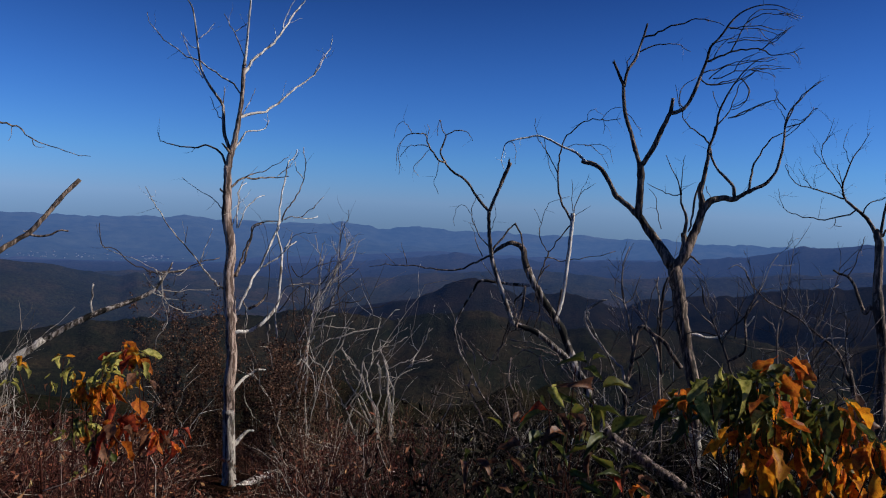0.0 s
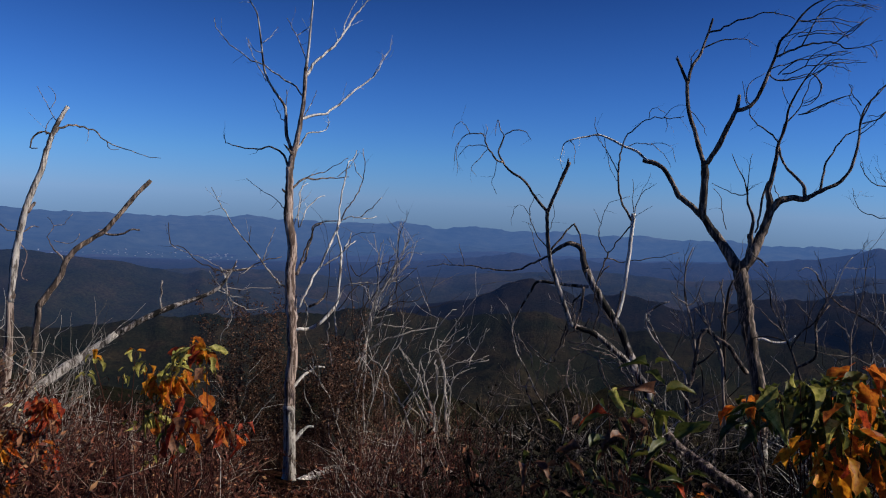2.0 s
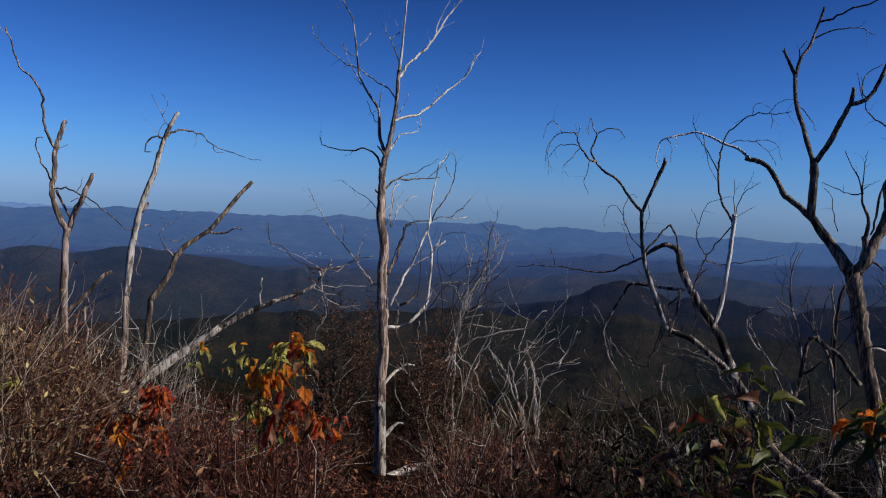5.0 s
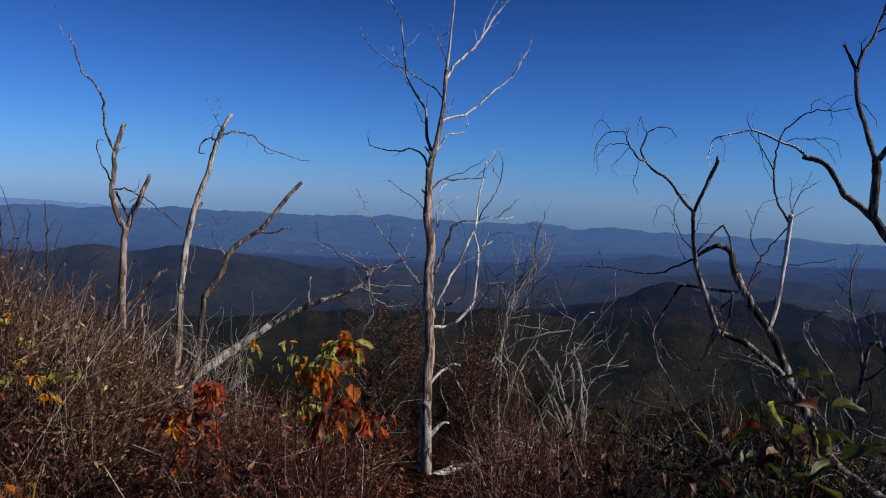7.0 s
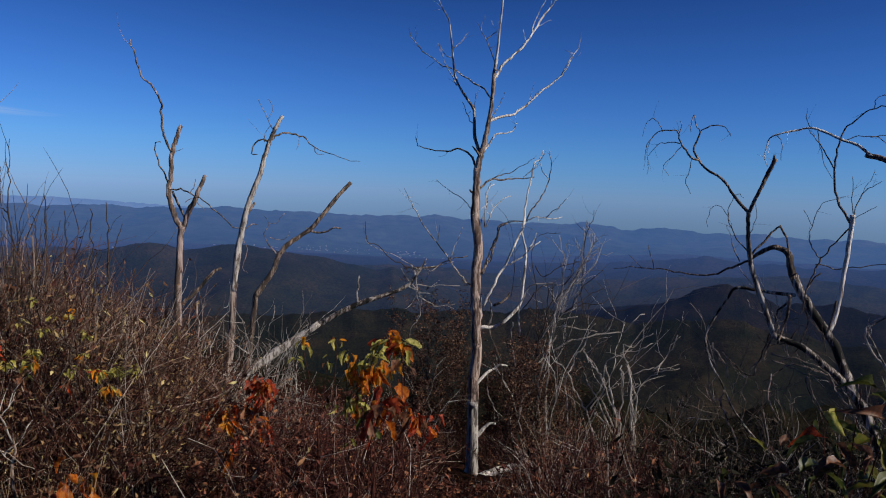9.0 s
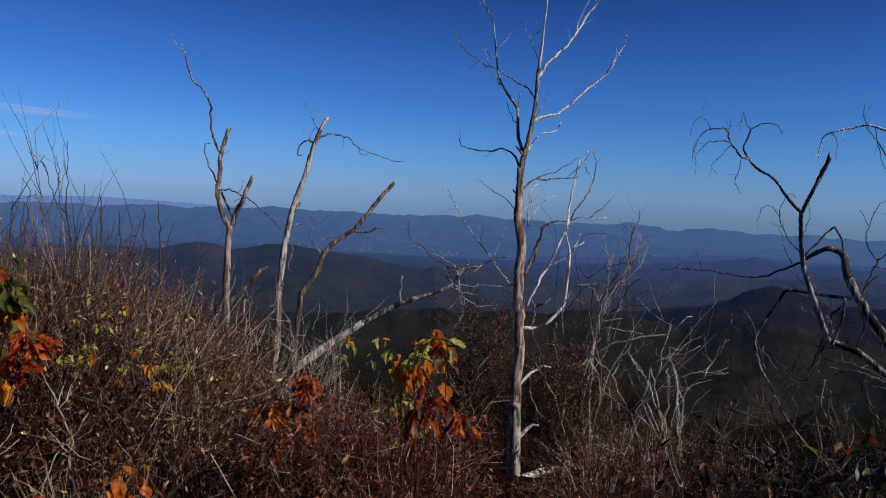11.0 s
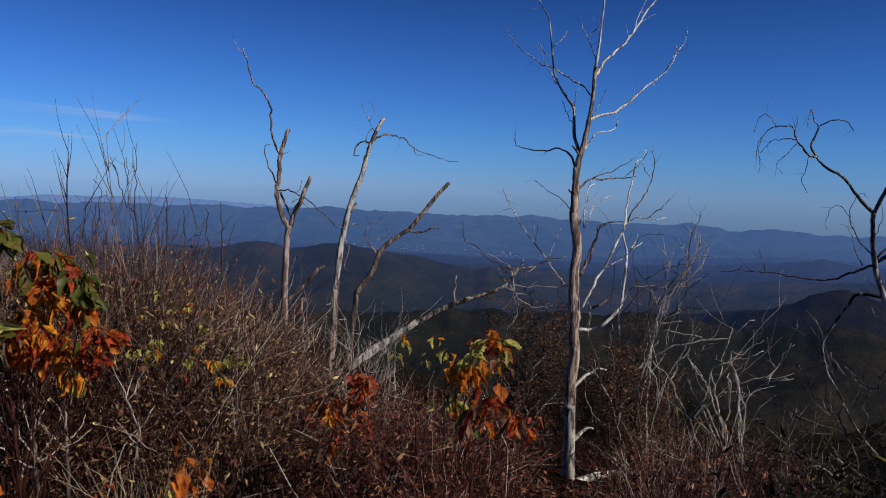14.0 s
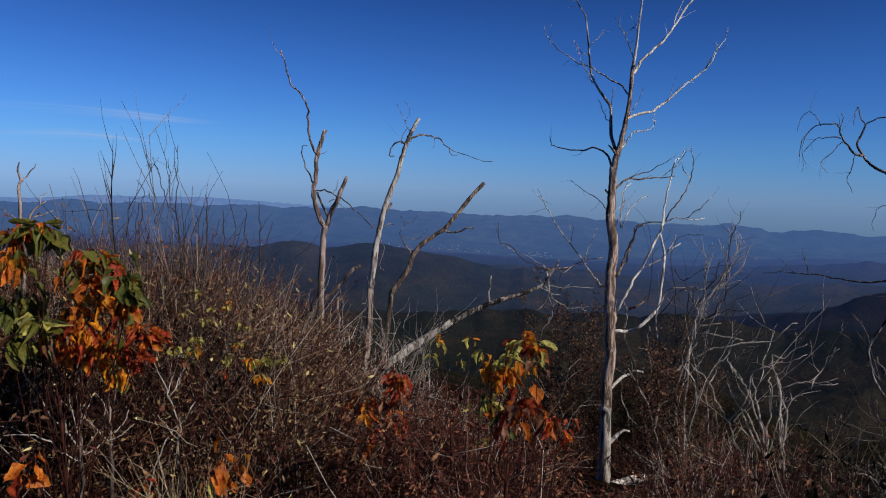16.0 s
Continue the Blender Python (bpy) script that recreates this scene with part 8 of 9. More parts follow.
whorl(orangelow, (-2.205, 3.250, 0.274), 16, 0.075, 0.8, "obr")
whorl(orangelow, (-2.165, 3.321, 0.213), 16, 0.083, 0.8, "orr")
whorl(orangelow, (-2.007, 2.742, 0.470), 12, 0.068, 0.6, "oG")
whorl(orangelow, (-2.266, 2.870, 0.366), 12, 0.068, 0.7, "rb")
whorl(orangelow, (-2.130, 3.012, 0.293), 12, 0.068, 0.8, "rb")
whorl(orangelow, (-2.028, 2.757, 0.289), 12, 0.075, 0.5, "ob")

tuftleaf = leafy_plant("leafy_sapling", "small seedling with a few orange leaves in dry grass", "sapling", -2.13, 1.96)
whorl(tuftleaf, (-1.985, 1.843, 0.524), 8, 0.09, 0.7, "oob")
whorl(tuftleaf, (-2.165, 2.111, 0.388), 5, 0.081, 1.2, "oG")
whorl(tuftleaf, (-2.008, 1.811, 0.442), 8, 0.09, 0.4, "yob")
whorl(tuftleaf, (-2.133, 2.006, 0.360), 6, 0.072, 0.6, "ob")

leftleaf = leafy_plant("leafy_sapling", "small seedling with orange leaves near the ground", "sapling", -2.42, 1.36)
whorl(leftleaf, (-2.275, 1.255, 0.586), 8, 0.081, 0.4, "orb")
whorl(leftleaf, (-2.514, 1.448, 0.484), 8, 0.081, 0.3, "ob")
whorl(leftleaf, (-2.249, 1.295, 0.635), 4, 0.072, 0.2, "o")
whorl(leftleaf, (-2.254, 1.691, 0.421), 5, 0.072, 0.5, "ro")

yellowtwig = leafy_plant("leafy_sapling", "thin shrub with small pale yellow leaves", "shrub", -2.30, 2.21)
whorl(yellowtwig, (-2.403, 2.309, 0.846), 15, 0.034, 0.4, "yG")
whorl(yellowtwig, (-2.076, 2.080, 0.859), 15, 0.034, 0.6, "yyG")
whorl(yellowtwig, (-2.267, 2.352, 0.786), 21, 0.038, 0.6, "yy")
whorl(yellowtwig, (-2.030, 2.082, 0.808), 12, 0.038, 0.8, "yG")
whorl(yellowtwig, (-2.345, 2.022, 0.923), 15, 0.034, 0.4, "yy")
whorl(yellowtwig, (-2.199, 1.887, 0.923), 18, 0.038, 0.4, "yG")
whorl(yellowtwig, (-2.339, 2.170, 0.810), 15, 0.038, 0.4, "yb")
whorl(yellowtwig, (-2.407, 2.215, 0.738), 12, 0.043, 0.8, "rb")
whorl(yellowtwig, (-2.174, 2.143, 0.842), 12, 0.034, 0.3, "ry")
whorl(yellowtwig, (-2.479, 2.226, 1.010), 15, 0.03, 0.4, "yb")
whorl(yellowtwig, (-2.395, 2.216, 1.035), 12, 0.03, 0.4, "yG")
whorl(yellowtwig, (-2.334, 1.888, 0.901), 12, 0.034, 0.4, "y")
whorl(yellowtwig, (-2.466, 1.922, 0.934), 12, 0.034, 0.3, "yb")
whorl(yellowtwig, (-2.195, 2.367, 0.794), 12, 0.034, 0.4, "y")
whorl(yellowtwig, (-2.457, 2.146, 0.973), 12, 0.03, 0.3, "yb")
whorl(yellowtwig, (-2.561, 2.109, 0.990), 12, 0.03, 0.3, "yb")
whorl(yellowtwig, (-2.222, 1.866, 0.889), 12, 0.034, 0.3, "bd")
whorl(yellowtwig, (-2.314, 2.241, 0.953), 12, 0.03, 0.3, "yb")
whorl(yellowtwig, (-2.201, 1.886, 1.156), 12, 0.025, 0.3, "yb")
whorl(yellowtwig, (-2.564, 2.081, 1.144), 12, 0.025, 0.3, "b")

midleaf = leafy_plant("leafy_sapling", "slender seedling with a few yellow-green leaves", "sapling", -1.72, 3.16)
whorl(midleaf, (-1.816, 3.079, 0.803), 5, 0.06, 0.7, "yG")
whorl(midleaf, (-1.734, 3.312, 0.790), 5, 0.054, 0.7, "Gy")
whorl(midleaf, (-1.748, 3.222, 0.698), 5, 0.048, 0.8, "yb")
whorl(midleaf, (-1.719, 2.858, 0.788), 4, 0.054, 0.6, "y")
whorl(midleaf, (-1.580, 2.989, 0.547), 5, 0.048, 0.5, "yg")
whorl(midleaf, (-1.665, 3.331, 0.224), 5, 0.06, 0.4, "yg")


# ---- brush on the overlook ----
def brush_reach(deg):
    """How high, in degrees from the eye, the brush stands at a bearing: tall at the uphill end, low on the slope."""
    return np.interp(deg, [-60, -30, -22, -15, -9, 0, 9, 11.3, 12.6, 19, 20.5, 22, 28, 36, 41, 46, 52, 70, 100], [-12.5, -14, -19, -19, -15, -15.5, -15.5, -18, -26, -26, -19, -16.5, -14.5, -13, -10.5, -6.5, -4.0, -3.0, -3])


def brush_patch(name, count, near, far, span, material, label, category, tall=(0.55, 1.0), twigs=3, leafy=0, seed=1, leaf_material=None, r=(0.0016, 0.0035), lean=0.25, leaf=(0.015, 0.045), lift=0.0, bow=0.28, top=None):
    global RNG
    RNG = np.random.default_rng(seed)
    t, l = Tubes(), Tubes()
    for _ in range(count):
        deg = RNG.uniform(*span)
        d = math.sqrt(RNG.uniform(near ** 2, far ** 2))
        x, y = -math.sin(radians(deg)) * d, math.cos(radians(deg)) * d
        z = float(ground_z(x, y))
        room = EYE_HEIGHT + d * math.tan(radians(float(brush_reach(deg) if top is None else top) + lift)) - z
        h = np.clip(room, 0.2, 3.5 if top else 1.9) * RNG.uniform(*tall)
        way = np.array([RNG.normal() * lean, RNG.normal() * lean, 1.0])
        line = twig(t, (x, y, z - 0.03), way, h, RNG.uniform(*r), 0.03, 3, bow)
        for _ in range(RNG.poisson(twigs)):
            k = RNG.integers(1, 4)
            side = twig(t, line[k], np.array([RNG.normal(), RNG.normal(), RNG.uniform(0.2, 1.3)]), h * RNG.uniform(0.12, 0.4), 0.0019 if r[1] < 0.0055 else 0.003, 0.0, 3, bow * 1.2)
            if leafy and RNG.random() < leafy:
                for q in side[2:]:
                    l.blade(q, RNG.normal(size=3), RNG.normal(size=3), RNG.uniform(*leaf), RNG.uniform(0.18, 0.4) * leaf[1])
    ob = tagged(new(name), label, category, "", "stuff")
    part_of("stems", t.mesh("stems"), material, ob)
    if l.v:
        part_of("dry_leaves", l.mesh("dry_leaves"), leaf_material or DRY_LEAVES, ob)
    return ob


def fork(t, at, way, length, r, level, rng, up=0.12, kink=0.20, splay=0.62):
    """A crooked dead shoot that forks again and again at sharp angles."""
    n = 6 if level > 1 else 4
    line = [np.array(at, float)]
    way = way / np.linalg.norm(way)
    for k in range(n):
        way = way + rng.normal(size=3) * kink + np.array([0, 0, up * 0.5])
        way = way / np.linalg.norm(way)
        line.append(line[-1] + way * length / n * rng.uniform(0.7, 1.3))
    line = np.array(line)
    t.tube(line, np.linspace(r, r * (0.45 if level else 0.3), n + 1), 5 if r > 0.006 else 3)
    if level:
        for k in range(1, n + 1):
            for _ in range(1 + (rng.random() < 0.45)):
                if rng.random() < 0.62:
                    ahead = line[k] - line[k - 1]
                    ahead = ahead / np.linalg.norm(ahead)
                    fork(t, line[k], ahead + rng.normal(size=3) * splay + np.array([0, 0, up]), length * rng.uniform(0.32, 0.6), max(r * rng.uniform(0.5, 0.7), 0.0021), level - 1, rng, up, kink, splay)


def dead_bush(x, y, stems, height, spread, r, material, seed, label, level=2, kink=0.20, lean=(0, 0), splay=0.62):
    """A dead shrub: a clump of forking bare stems from one root."""
    rng = np.random.default_rng(seed)
    ob = tagged(thing_named("dead_bush", x, y), label, "bush", "dead bushes")
    for _ in range(stems):
        t = Tubes()
        foot = np.append(rng.normal(size=2) * 0.12, -0.04)
        fork(t, foot, np.array([rng.normal() * spread + lean[0], rng.normal() * spread + lean[1], 1.0]), height * rng.uniform(0.6, 1.05), r * rng.uniform(0.7, 1.2), level, rng, kink=kink, splay=splay)
        part_of("stem", t.mesh("stem"), material, ob)
    return ob


def bush_at(deg, d, *rest, **more):
    return dead_bush(-math.sin(radians(deg)) * d, math.cos(radians(deg)) * d, *rest, **more)


def spray(tree, at, way, length, r, material, seed, splay=0.5):
    """A fan of fine forking twigs on a limb of a dead tree or shrub."""
    t = Tubes()
    fork(t, np.array(at), np.array(way), length, r, 2, np.random.default_rng(seed), kink=0.16, splay=splay)
    owner = min(limbs_of[tree], key=lambda g: np.linalg.norm(g[1] - np.array(at), axis=1).min())[0]
    part_of("twig", t.mesh("twig"), material, owner)


for i, at in enumerate(((-0.23, -0.04, 2.22), (-0.17, -0.03, 2.64), (-0.11, -0.02, 2.55), (0.04, 0.00, 2.85), (-0.25, -0.05, 2.05), (-0.32, -0.06, 1.70), (-0.08, -0.02, 2.68), (-0.01, -0.01, 2.73), (-0.31, -0.06, 2.39), (0.11, 0.01, 2.03), (-0.40, -0.07, 1.94))):
    spray(pale_shrub, at, (0.36, 0.0, 0.6), 0.52, 0.0062, (PALE_TWIGS, DARK_TWIGS, PALE_TWIGS, PALE_TWIGS)[i % 4], 300 + i)
spray(pale_shrub, (0.19, 0.02, 1.79), (0.25, 0.0, 0.6), 0.4, 0.0045, GREY_TWIGS, 321)
for i, at in enumerate(((-2.61, 0.86, 2.26), (-2.78, 0.87, 1.87), (-3.11, 0.90, 1.25), (-2.39, 0.83, 1.91), (-2.14, 0.79, 1.60), (-2.89, 0.89, 0.95), (-3.30, 0.91, 1.70), (-2.01, 0.77, 2.11))):
    spray(arched_tree, at, (-0.2 + 0.2 * (i % 3), 0.1, 0.3), 0.65, 0.0065, (CROOKED_WOOD, DARK_TWIGS, GREY_TWIGS)[i % 3], 340 + i)
for i, at in enumerate(((-0.03, 0.01, 2.58), (-0.21, 0.06, 3.37), (0.32, -0.10, 3.30), (0.12, -0.04, 3.07), (0.29, -0.09, 2.71), (-0.37, 0.10, 2.54), (-0.12, 0.03, 2.91))):
    spray(dark_shrub, at, (-0.3 + 0.3 * (i % 3), 0.0, 0.7), 0.75, 0.0075, (CROOKED_WOOD, DARK_TWIGS, GREY_TWIGS)[i % 3], 360 + i)
for i, at in enumerate(((-0.53, 0.23, 3.09), (-0.09, 0.04, 2.99), (0.01, -0.00, 3.33), (-0.37, 0.16, 2.71), (-0.19, 0.09, 2.74))):
    spray(forked_shrub, at, (-0.2 + 0.3 * (i % 3), 0.0, 0.7), 0.7, 0.007, (CROOKED_WOOD, DARK_TWIGS, PALE_TWIGS)[i % 3], 380 + i)
for i, at in enumerate(((-0.04, 0.02, 2.84), (-0.39, 0.21, 3.33), (-0.12, 0.07, 2.54), (0.17, -0.10, 2.88), (-0.46, 0.24, 2.90), (0.03, -0.01, 3.30), (0.35, -0.20, 2.50))):
    spray(far_shrub, at, (-0.2 + 0.3 * (i % 3), 0.0, 0.7), 0.8, 0.0075, (PALE_TWIGS, CROOKED_WOOD, DARK_TWIGS)[i % 3], 400 + i)

# bleached bushes round the foot of the snags
bush_at(40.3, 5.6, 7, 0.95, 0.35, 0.006, PALE_TWIGS, 101, "bleached dead bush at the foot of the snags")
bush_at(37.6, 5.9, 9, 1.15, 0.35, 0.006, PALE_TWIGS, 102, "bleached dead bush with curved forking twigs")
bush_at(35.6, 6.2, 9, 1.15, 0.35, 0.006, PALE_TWIGS, 103, "bleached dead bush below the fallen trunk")
bush_at(33.4, 6.4, 6, 0.85, 0.45, 0.005, PALE_TWIGS, 104, "low bleached dead bush below the fallen trunk")
# crooked bushes on the shaded slope
for i, (deg, d, tall) in enumerate(((-3.5, 9.6, 1.0), (-6.5, 10.4, 1.3), (-9.0, 9.4, 0.9), (-12.0, 10.8, 1.5), (-14.5, 9.8, 1.1), (-17.5, 11.2, 1.9), (-20.5, 10.0, 1.5), (-23.5, 11.4, 2.0), (-26.0, 10.2, 1.7), (-28.5, 11.6, 2.2), (-31.0, 10.6, 2.0), (-33.5, 11.2, 2.1))):
    bush_at(deg, d, 4, tall * 1.6, 0.26, 0.013, (CROOKED_WOOD, DARK_TWIGS, PALE_TWIGS)[i % 3], 120 + i, ("crooked grey dead bush on the shaded slope", "dark bare bush on the shaded slope", "bleached forking bush on the shaded slope")[i % 3], kink=0.26)
# fine dark bushes among the bleached stems
bush_at(11.6, 8.1, 2, 2.5, 0.10, 0.009, PALE_TWIGS, 160, "tall bleached bush beside the dead tree", kink=0.17, lean=(0.0, 0))
bush_at(10.8, 8.2, 2, 2.3, 0.12, 0.009, PALE_TWIGS, 161, "tall bleached bush with forking twigs", kink=0.17, lean=(0.0, 0))
bush_at(10.4, 8.3, 3, 2.5, 0.12, 0.007, DARK_TWIGS, 162, "tall dark bush among bleached stems", kink=0.16, lean=(0.18, 0))
# bare bushes at the uphill end of the brush
bush_at(52.8, 3.9, 5, 1.65, 0.05, 0.006, DARK_TWIGS, 190, "tall dark bare bush with short upright twigs", kink=0.08, splay=0.28)
bush_at(53.9, 3.8, 4, 1.45, 0.07, 0.006, GREY_TWIGS, 191, "tall grey bare bush with short upright twigs", kink=0.08, splay=0.28)
for i, (deg, d, tall) in enumerate(((44.5, 4.4, 1.05), (46.5, 4.0, 1.15), (48.5, 4.3, 1.25), (50.0, 3.7, 1.15), (51.5, 4.1, 1.35), (53.5, 3.8, 1.3), (55.5, 4.2, 1.35), (57.5, 3.9, 1.25), (60.0, 4.1, 1.3), (42.5, 4.8, 0.95), (63.0, 4.0, 1.2))):
    bush_at(deg, d, 5, tall, 0.2, 0.005, (BARE_STEMS, BARE_STEMS, DARK_TWIGS)[i % 3], 170 + i, ("bare brown bush standing above the brush", "twiggy brown bush in the brush", "dark bare bush standing above the brush")[i % 3], kink=0.12, splay=0.42)
# fine grey bushes in the brush ahead
for i, (deg, d, tall) in enumerate(((21.5, 6.5, 0.95), (24.0, 6.0, 0.8), (9.0, 7.0, 0.7), (5.5, 7.0, 0.8), (3.0, 7.6, 0.8), (26.0, 5.2, 0.8), (29.0, 5.8, 0.9))):
    bush_at(deg, d, 5, tall, 0.3, 0.005, (PALE_TWIGS, BARE_STEMS)[i % 2], 140 + i, ("fine bleached dead bush in the dark brush", "fine brown bare bush in the brush")[i % 2])

brush_patch("brush", 850, 3.2, 5.2, (0, 34), RED_STEMS, "upright dark red stems close ahead of the overlook", "brush", (0.5, 1.0), 3.0, 0.9, 31, None, (0.0020, 0.0042), 0.10, (0.02, 0.05), bow=0.14)
brush_patch("bleached_brush", 90, 3.4, 5.5, (0, 36), PALE_TWIGS, "thin upright grey stems in the dark brush", "brush", (0.5, 1.0), 3.0, 0, 32, None, (0.0018, 0.0032), 0.14, bow=0.2)
brush_patch("bleached_brush", 420, 4.5, 8.5, (-36, 2), PALE_TWIGS, "short tangled grey twigs low on the shaded slope", "brush", (0.4, 0.95), 5.0, 0, 33, None, (0.0014, 0.003), 0.4, bow=0.4, top=-19.5)
brush_patch("bare_brush", 1000, 3.6, 5.6, (37, 70), BARE_STEMS, "dense bare brown stems with small dry leaves", "brush", (0.55, 1.05), 5.0, 0.7, 34, DRY_LEAVES, (0.0018, 0.0038), 0.12, (0.02, 0.045), lift=0.4, bow=0.14)
brush_patch("bare_brush", 620, 3.4, 5.0, (43, 62), GREY_TWIGS, "brown and grey twigs with curled tan leaves", "brush", (0.6, 1.0), 7.0, 0.9, 35, OLD_GOLD, (0.0018, 0.0038), 0.10, (0.02, 0.05), lift=0.8, bow=0.12)
brush_patch("brush", 3300, 3.0, 7.0, (22, 82), BRUSH, "dense reddish-brown leafless brush on the slope", "brush", (0.3, 1.0), 4.0, 0.95, 11, None, (0.0018, 0.0042), 0.35, (0.025, 0.06), bow=0.38)
brush_patch("brush", 1700, 4.0, 8.0, (-1, 30), BRUSH, "brown and grey leafless brush on the slope", "brush", (0.3, 1.0), 4.5, 0.5, 12, None, (0.0024, 0.0050), 0.4, (0.03, 0.07))
brush_patch("brush", 900, 2.4, 5.0, (2, 30), BRUSH, "low dark brown brush close to the overlook", "brush", (0.25, 0.72), 3.0, 0.9, 13, None, (0.0016, 0.0036), 0.3, (0.015, 0.05))
brush_patch("brush", 420, 11.2, 13.0, (-3, 28), BRUSH, "tall dark brown leafless brush lower on the slope", "brush", (0.35, 1.0), 9.0, 0.4, 23, None, (0.002, 0.0045), 0.3, (0.02, 0.05), top=-15.0)
brush_patch("bleached_brush", 24, 9.6, 12.0, (-3, 11), PALE_TWIGS, "pale dead stems standing in the lower brush", "brush", (0.4, 1.0), 5.0, 0, 24, None, (0.0022, 0.0045), 0.3, bow=0.36, top=-13.5)
brush_patch("bleached_brush", 200, 3.8, 9.0, (-35, 80), PALE_TWIGS, "scattered bleached dead twigs in the brush", "brush", (0.25, 0.62), 7.0, 0, 14, None, (0.0022, 0.0045), 0.3, bow=0.45)
brush_patch("bleached_brush", 150, 4.5, 8.0, (0, 30), PALE_TWIGS, "upright pale dead stems among dark brush", "brush", (0.6, 1.05), 4.0, 0, 27, None, (0.0024, 0.0045), 0.22, bow=0.3)
# the shade over this undergrowth is put into its stem and leaf colours
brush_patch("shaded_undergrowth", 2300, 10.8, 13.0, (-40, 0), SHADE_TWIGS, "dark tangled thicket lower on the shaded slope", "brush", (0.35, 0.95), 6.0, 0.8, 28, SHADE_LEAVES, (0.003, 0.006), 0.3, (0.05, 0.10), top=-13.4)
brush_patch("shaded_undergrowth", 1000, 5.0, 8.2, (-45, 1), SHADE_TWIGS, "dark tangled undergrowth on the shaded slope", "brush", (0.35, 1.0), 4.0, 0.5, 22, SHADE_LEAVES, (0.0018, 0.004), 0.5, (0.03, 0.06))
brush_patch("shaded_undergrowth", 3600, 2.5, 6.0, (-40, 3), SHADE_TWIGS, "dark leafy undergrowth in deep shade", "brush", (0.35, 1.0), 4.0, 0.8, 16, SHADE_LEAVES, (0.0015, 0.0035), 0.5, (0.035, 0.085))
brush_patch("dead_thicket", 105, 9.3, 13.0, (-33, -2), CROOKED_WOOD, "thicket of crooked dark dead stems on the slope", "brush", (0.4, 1.0), 9.0, 0, 25, None, (0.006, 0.011), 0.25, bow=0.36, top=-9.0)
brush_patch("bare_brush", 420, 4.2, 6.5, (40, 58), BARE_STEMS, "upright bare stems above the brush", "brush", (0.5, 1.0), 4.0, 0, 26, None, (0.002, 0.0042), 0.08, lift=2.2, bow=0.10)
brush_patch("yellowing_brush", 2300, 3.2, 4.8, (41, 72), BRUSH, "tall brush with small yellowing leaves", "brush", (0.6, 1.05), 6.0, 0.9, 17, OLD_GOLD, (0.0018, 0.004), 0.18, (0.016, 0.042), bow=0.18)
brush_patch("bleached_thicket", 50, 5.5, 7.5, (31.5, 41), PALE_TWIGS, "thicket of bleached curved twigs round the snags", "brush", (0.5, 1.0), 5.5, 0, 18, None, (0.0022, 0.0046), 0.3, lift=5.0, bow=0.46)
brush_patch("green_grass", 1300, 2.6, 4.4, (47, 68), GREEN_GRASS, "short grass turning from green to straw", "grass", (0.07, 0.17), 0.5, 0, 19, None, (0.001, 0.002), 0.6)
brush_patch("straw_tuft", 90, 2.55, 2.85, (47.6, 50.4), STRAW, "clump of dry straw-coloured grass stems", "grass", (0.35, 0.55), 1.0, 0, 20, None, (0.0012, 0.002), 0.10, bow=0.14)
brush_patch("dry_weeds", 70, 5.0, 7.5, (-3, 8), STRAW, "thin dry weeds with pale tufted heads", "weeds", (0.7, 1.0), 2.5, 0.7, 21, STRAW, (0.0016, 0.0026), 0.2, (0.012, 0.026), 2.0)
brush_patch("dry_grass", 90, 2.9, 4.5, (30, 82), STRAW, "tufts of dry straw-coloured grass", "grass", (0.1, 0.4), 0.6, 0, 15, None, (0.0009, 0.0016), 0.4)


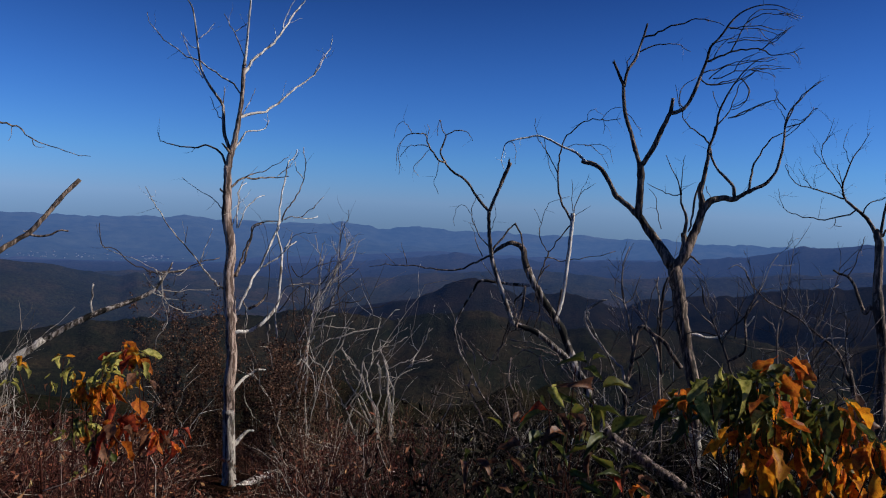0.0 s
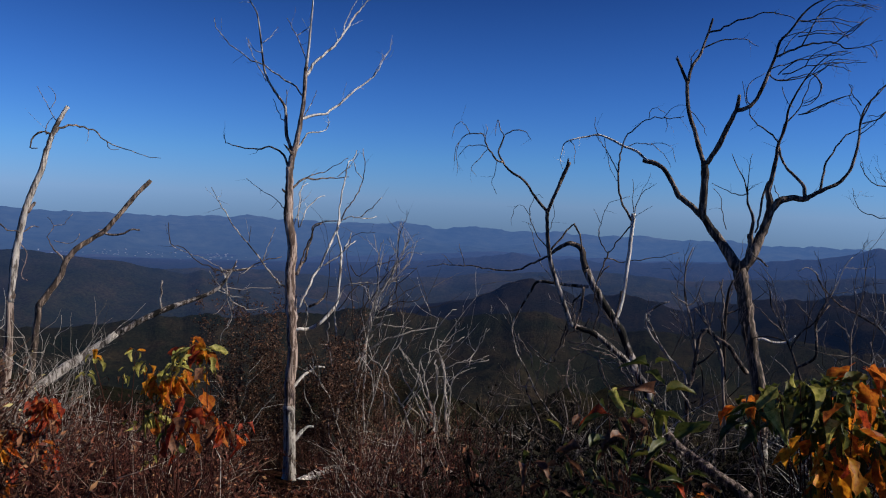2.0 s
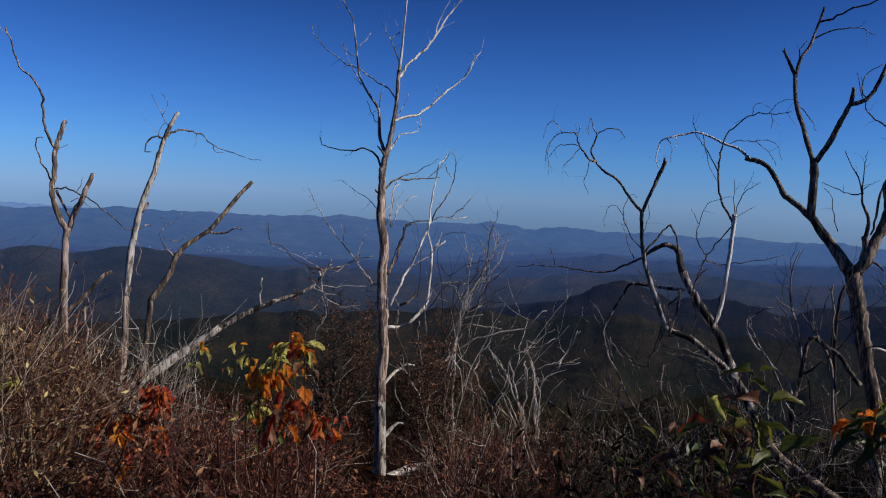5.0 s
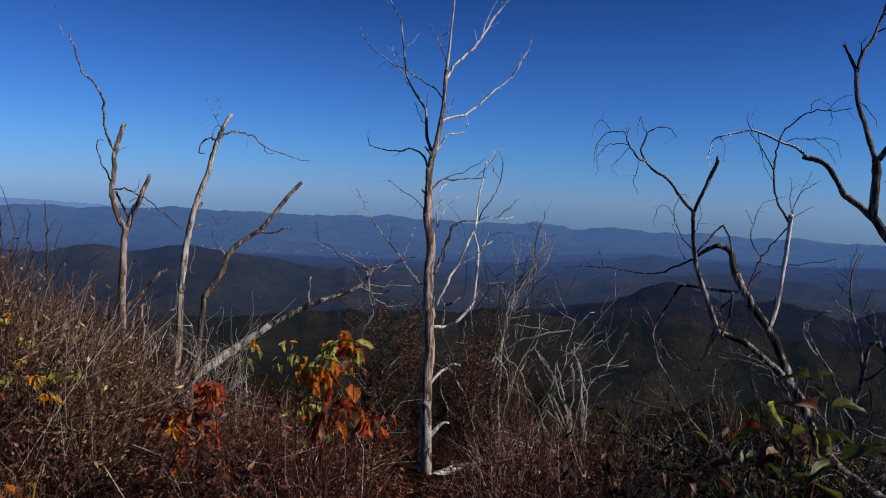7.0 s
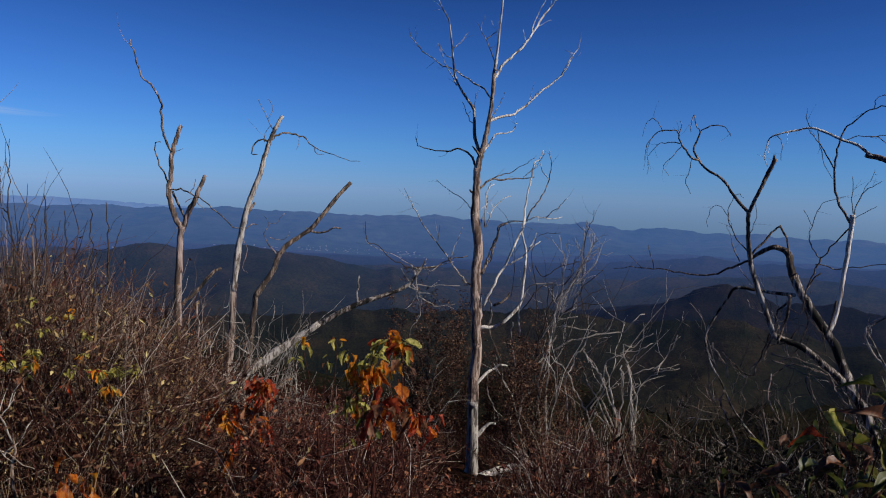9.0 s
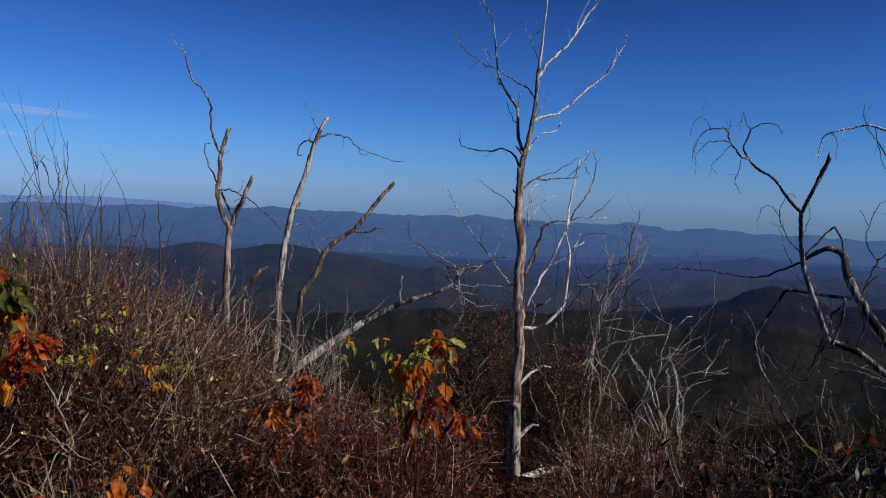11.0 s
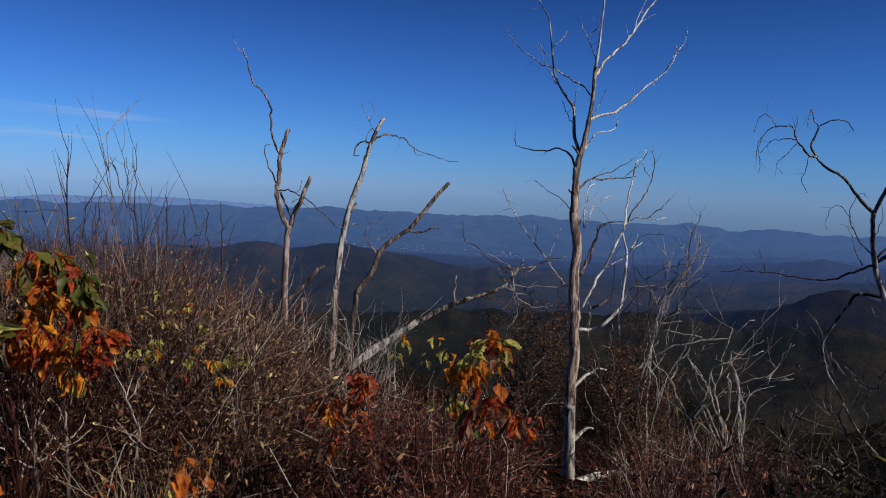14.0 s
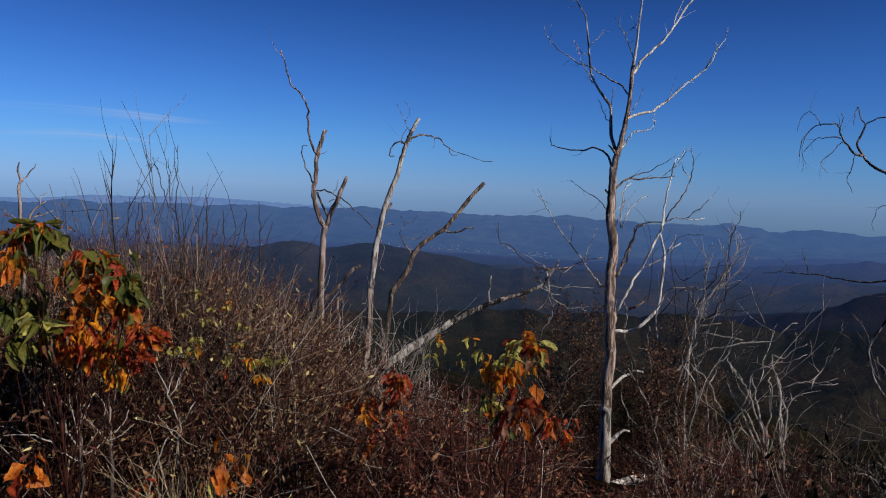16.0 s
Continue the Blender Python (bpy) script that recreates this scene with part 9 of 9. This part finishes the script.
def seed_shrub(x, y, height, spread, stems, seed, label):
    """A dead weed shrub whose fine twigs still hold clusters of small dark seed heads."""
    global RNG
    RNG = np.random.default_rng(seed)
    stems = max(3, round(stems * 0.8))
    ob = tagged(thing_named("seed_head_shrub", x, y), label, "shrub", "seed-head shrubs")
    heads = Tubes()
    for _ in range(stems):
        t = Tubes()
        way = np.array([RNG.normal() * spread, RNG.normal() * spread, 1.0])
        line = twig(t, RNG.normal(size=3) * np.array([0.12, 0.12, 0]) - np.array([0, 0, 0.03]), way, height * RNG.uniform(0.6, 1.0), 0.0045, 0.0, 4, 0.10)
        for _ in range(60):
            k = RNG.uniform(1.0, 4)
            p = np.array(line[int(k)]) * (1 - k % 1) + np.array(line[min(4, int(k) + 1)]) * (k % 1)
            side = twig(t, p, np.array([RNG.normal(), RNG.normal(), RNG.uniform(0.3, 1.2)]), height * RNG.uniform(0.03, 0.11), 0.0015)
            for q in side[1:]:
                for _ in range(3):
                    heads.blade(q + RNG.normal(size=3) * 0.016, RNG.normal(size=3), RNG.normal(size=3), RNG.uniform(0.018, 0.034), RNG.uniform(0.014, 0.026))
        part_of("stem", t.mesh("stem"), DARK_TWIGS, ob)
    tagged(part_of("seed_cluster", heads.mesh("seed_cluster"), SEEDS, ob), kind="stuff")
    return ob


seed_shrub(-3.34, 9.31, 2.91, 0.07, 8, 40, "dark brown dead shrub with clusters of dry seed heads")
seed_shrub(-3.42, 9.06, 2.30, 0.08, 6, 41, "dark brown dead shrub with clusters of dry seed heads")
seed_shrub(-1.84, 9.62, 2.55, 0.09, 8, 42, "dark brown dead shrub with clusters of dry seed heads")
seed_shrub(-2.12, 9.72, 2.34, 0.08, 7, 43, "dark brown dead shrub with clusters of dry seed heads")
seed_shrub(-1.60, 9.58, 2.11, 0.1, 6, 44, "dark brown dead shrub with clusters of dry seed heads")
seed_shrub(-2.57, 9.66, 1.97, 0.08, 6, 45, "dark brown dead shrub with clusters of dry seed heads")
seed_shrub(-3.02, 9.63, 2.89, 0.05, 6, 46, "dark brown dead shrub with clusters of dry seed heads")
seed_shrub(-1.80, 7.75, 2.10, 0.07, 5, 51, "dark brown dead shrub thick with dry seed heads")
seed_shrub(-1.50, 7.85, 1.95, 0.09, 5, 52, "dark brown dead shrub thick with dry seed heads")
seed_shrub(-0.74, 5.85, 1.26, 0.12, 4, 47, "dark brown dead shrub with clusters of dry seed heads")
seed_shrub(-2.08, 4.86, 1.06, 0.12, 4, 48, "dark brown dead shrub with clusters of dry seed heads")
seed_shrub(-3.19, 9.47, 2.22, 0.06, 7, 49, "dark brown dead shrub with clusters of dry seed heads")
seed_shrub(-2.37, 9.60, 2.61, 0.06, 7, 50, "dark brown dead shrub with clusters of dry seed heads")
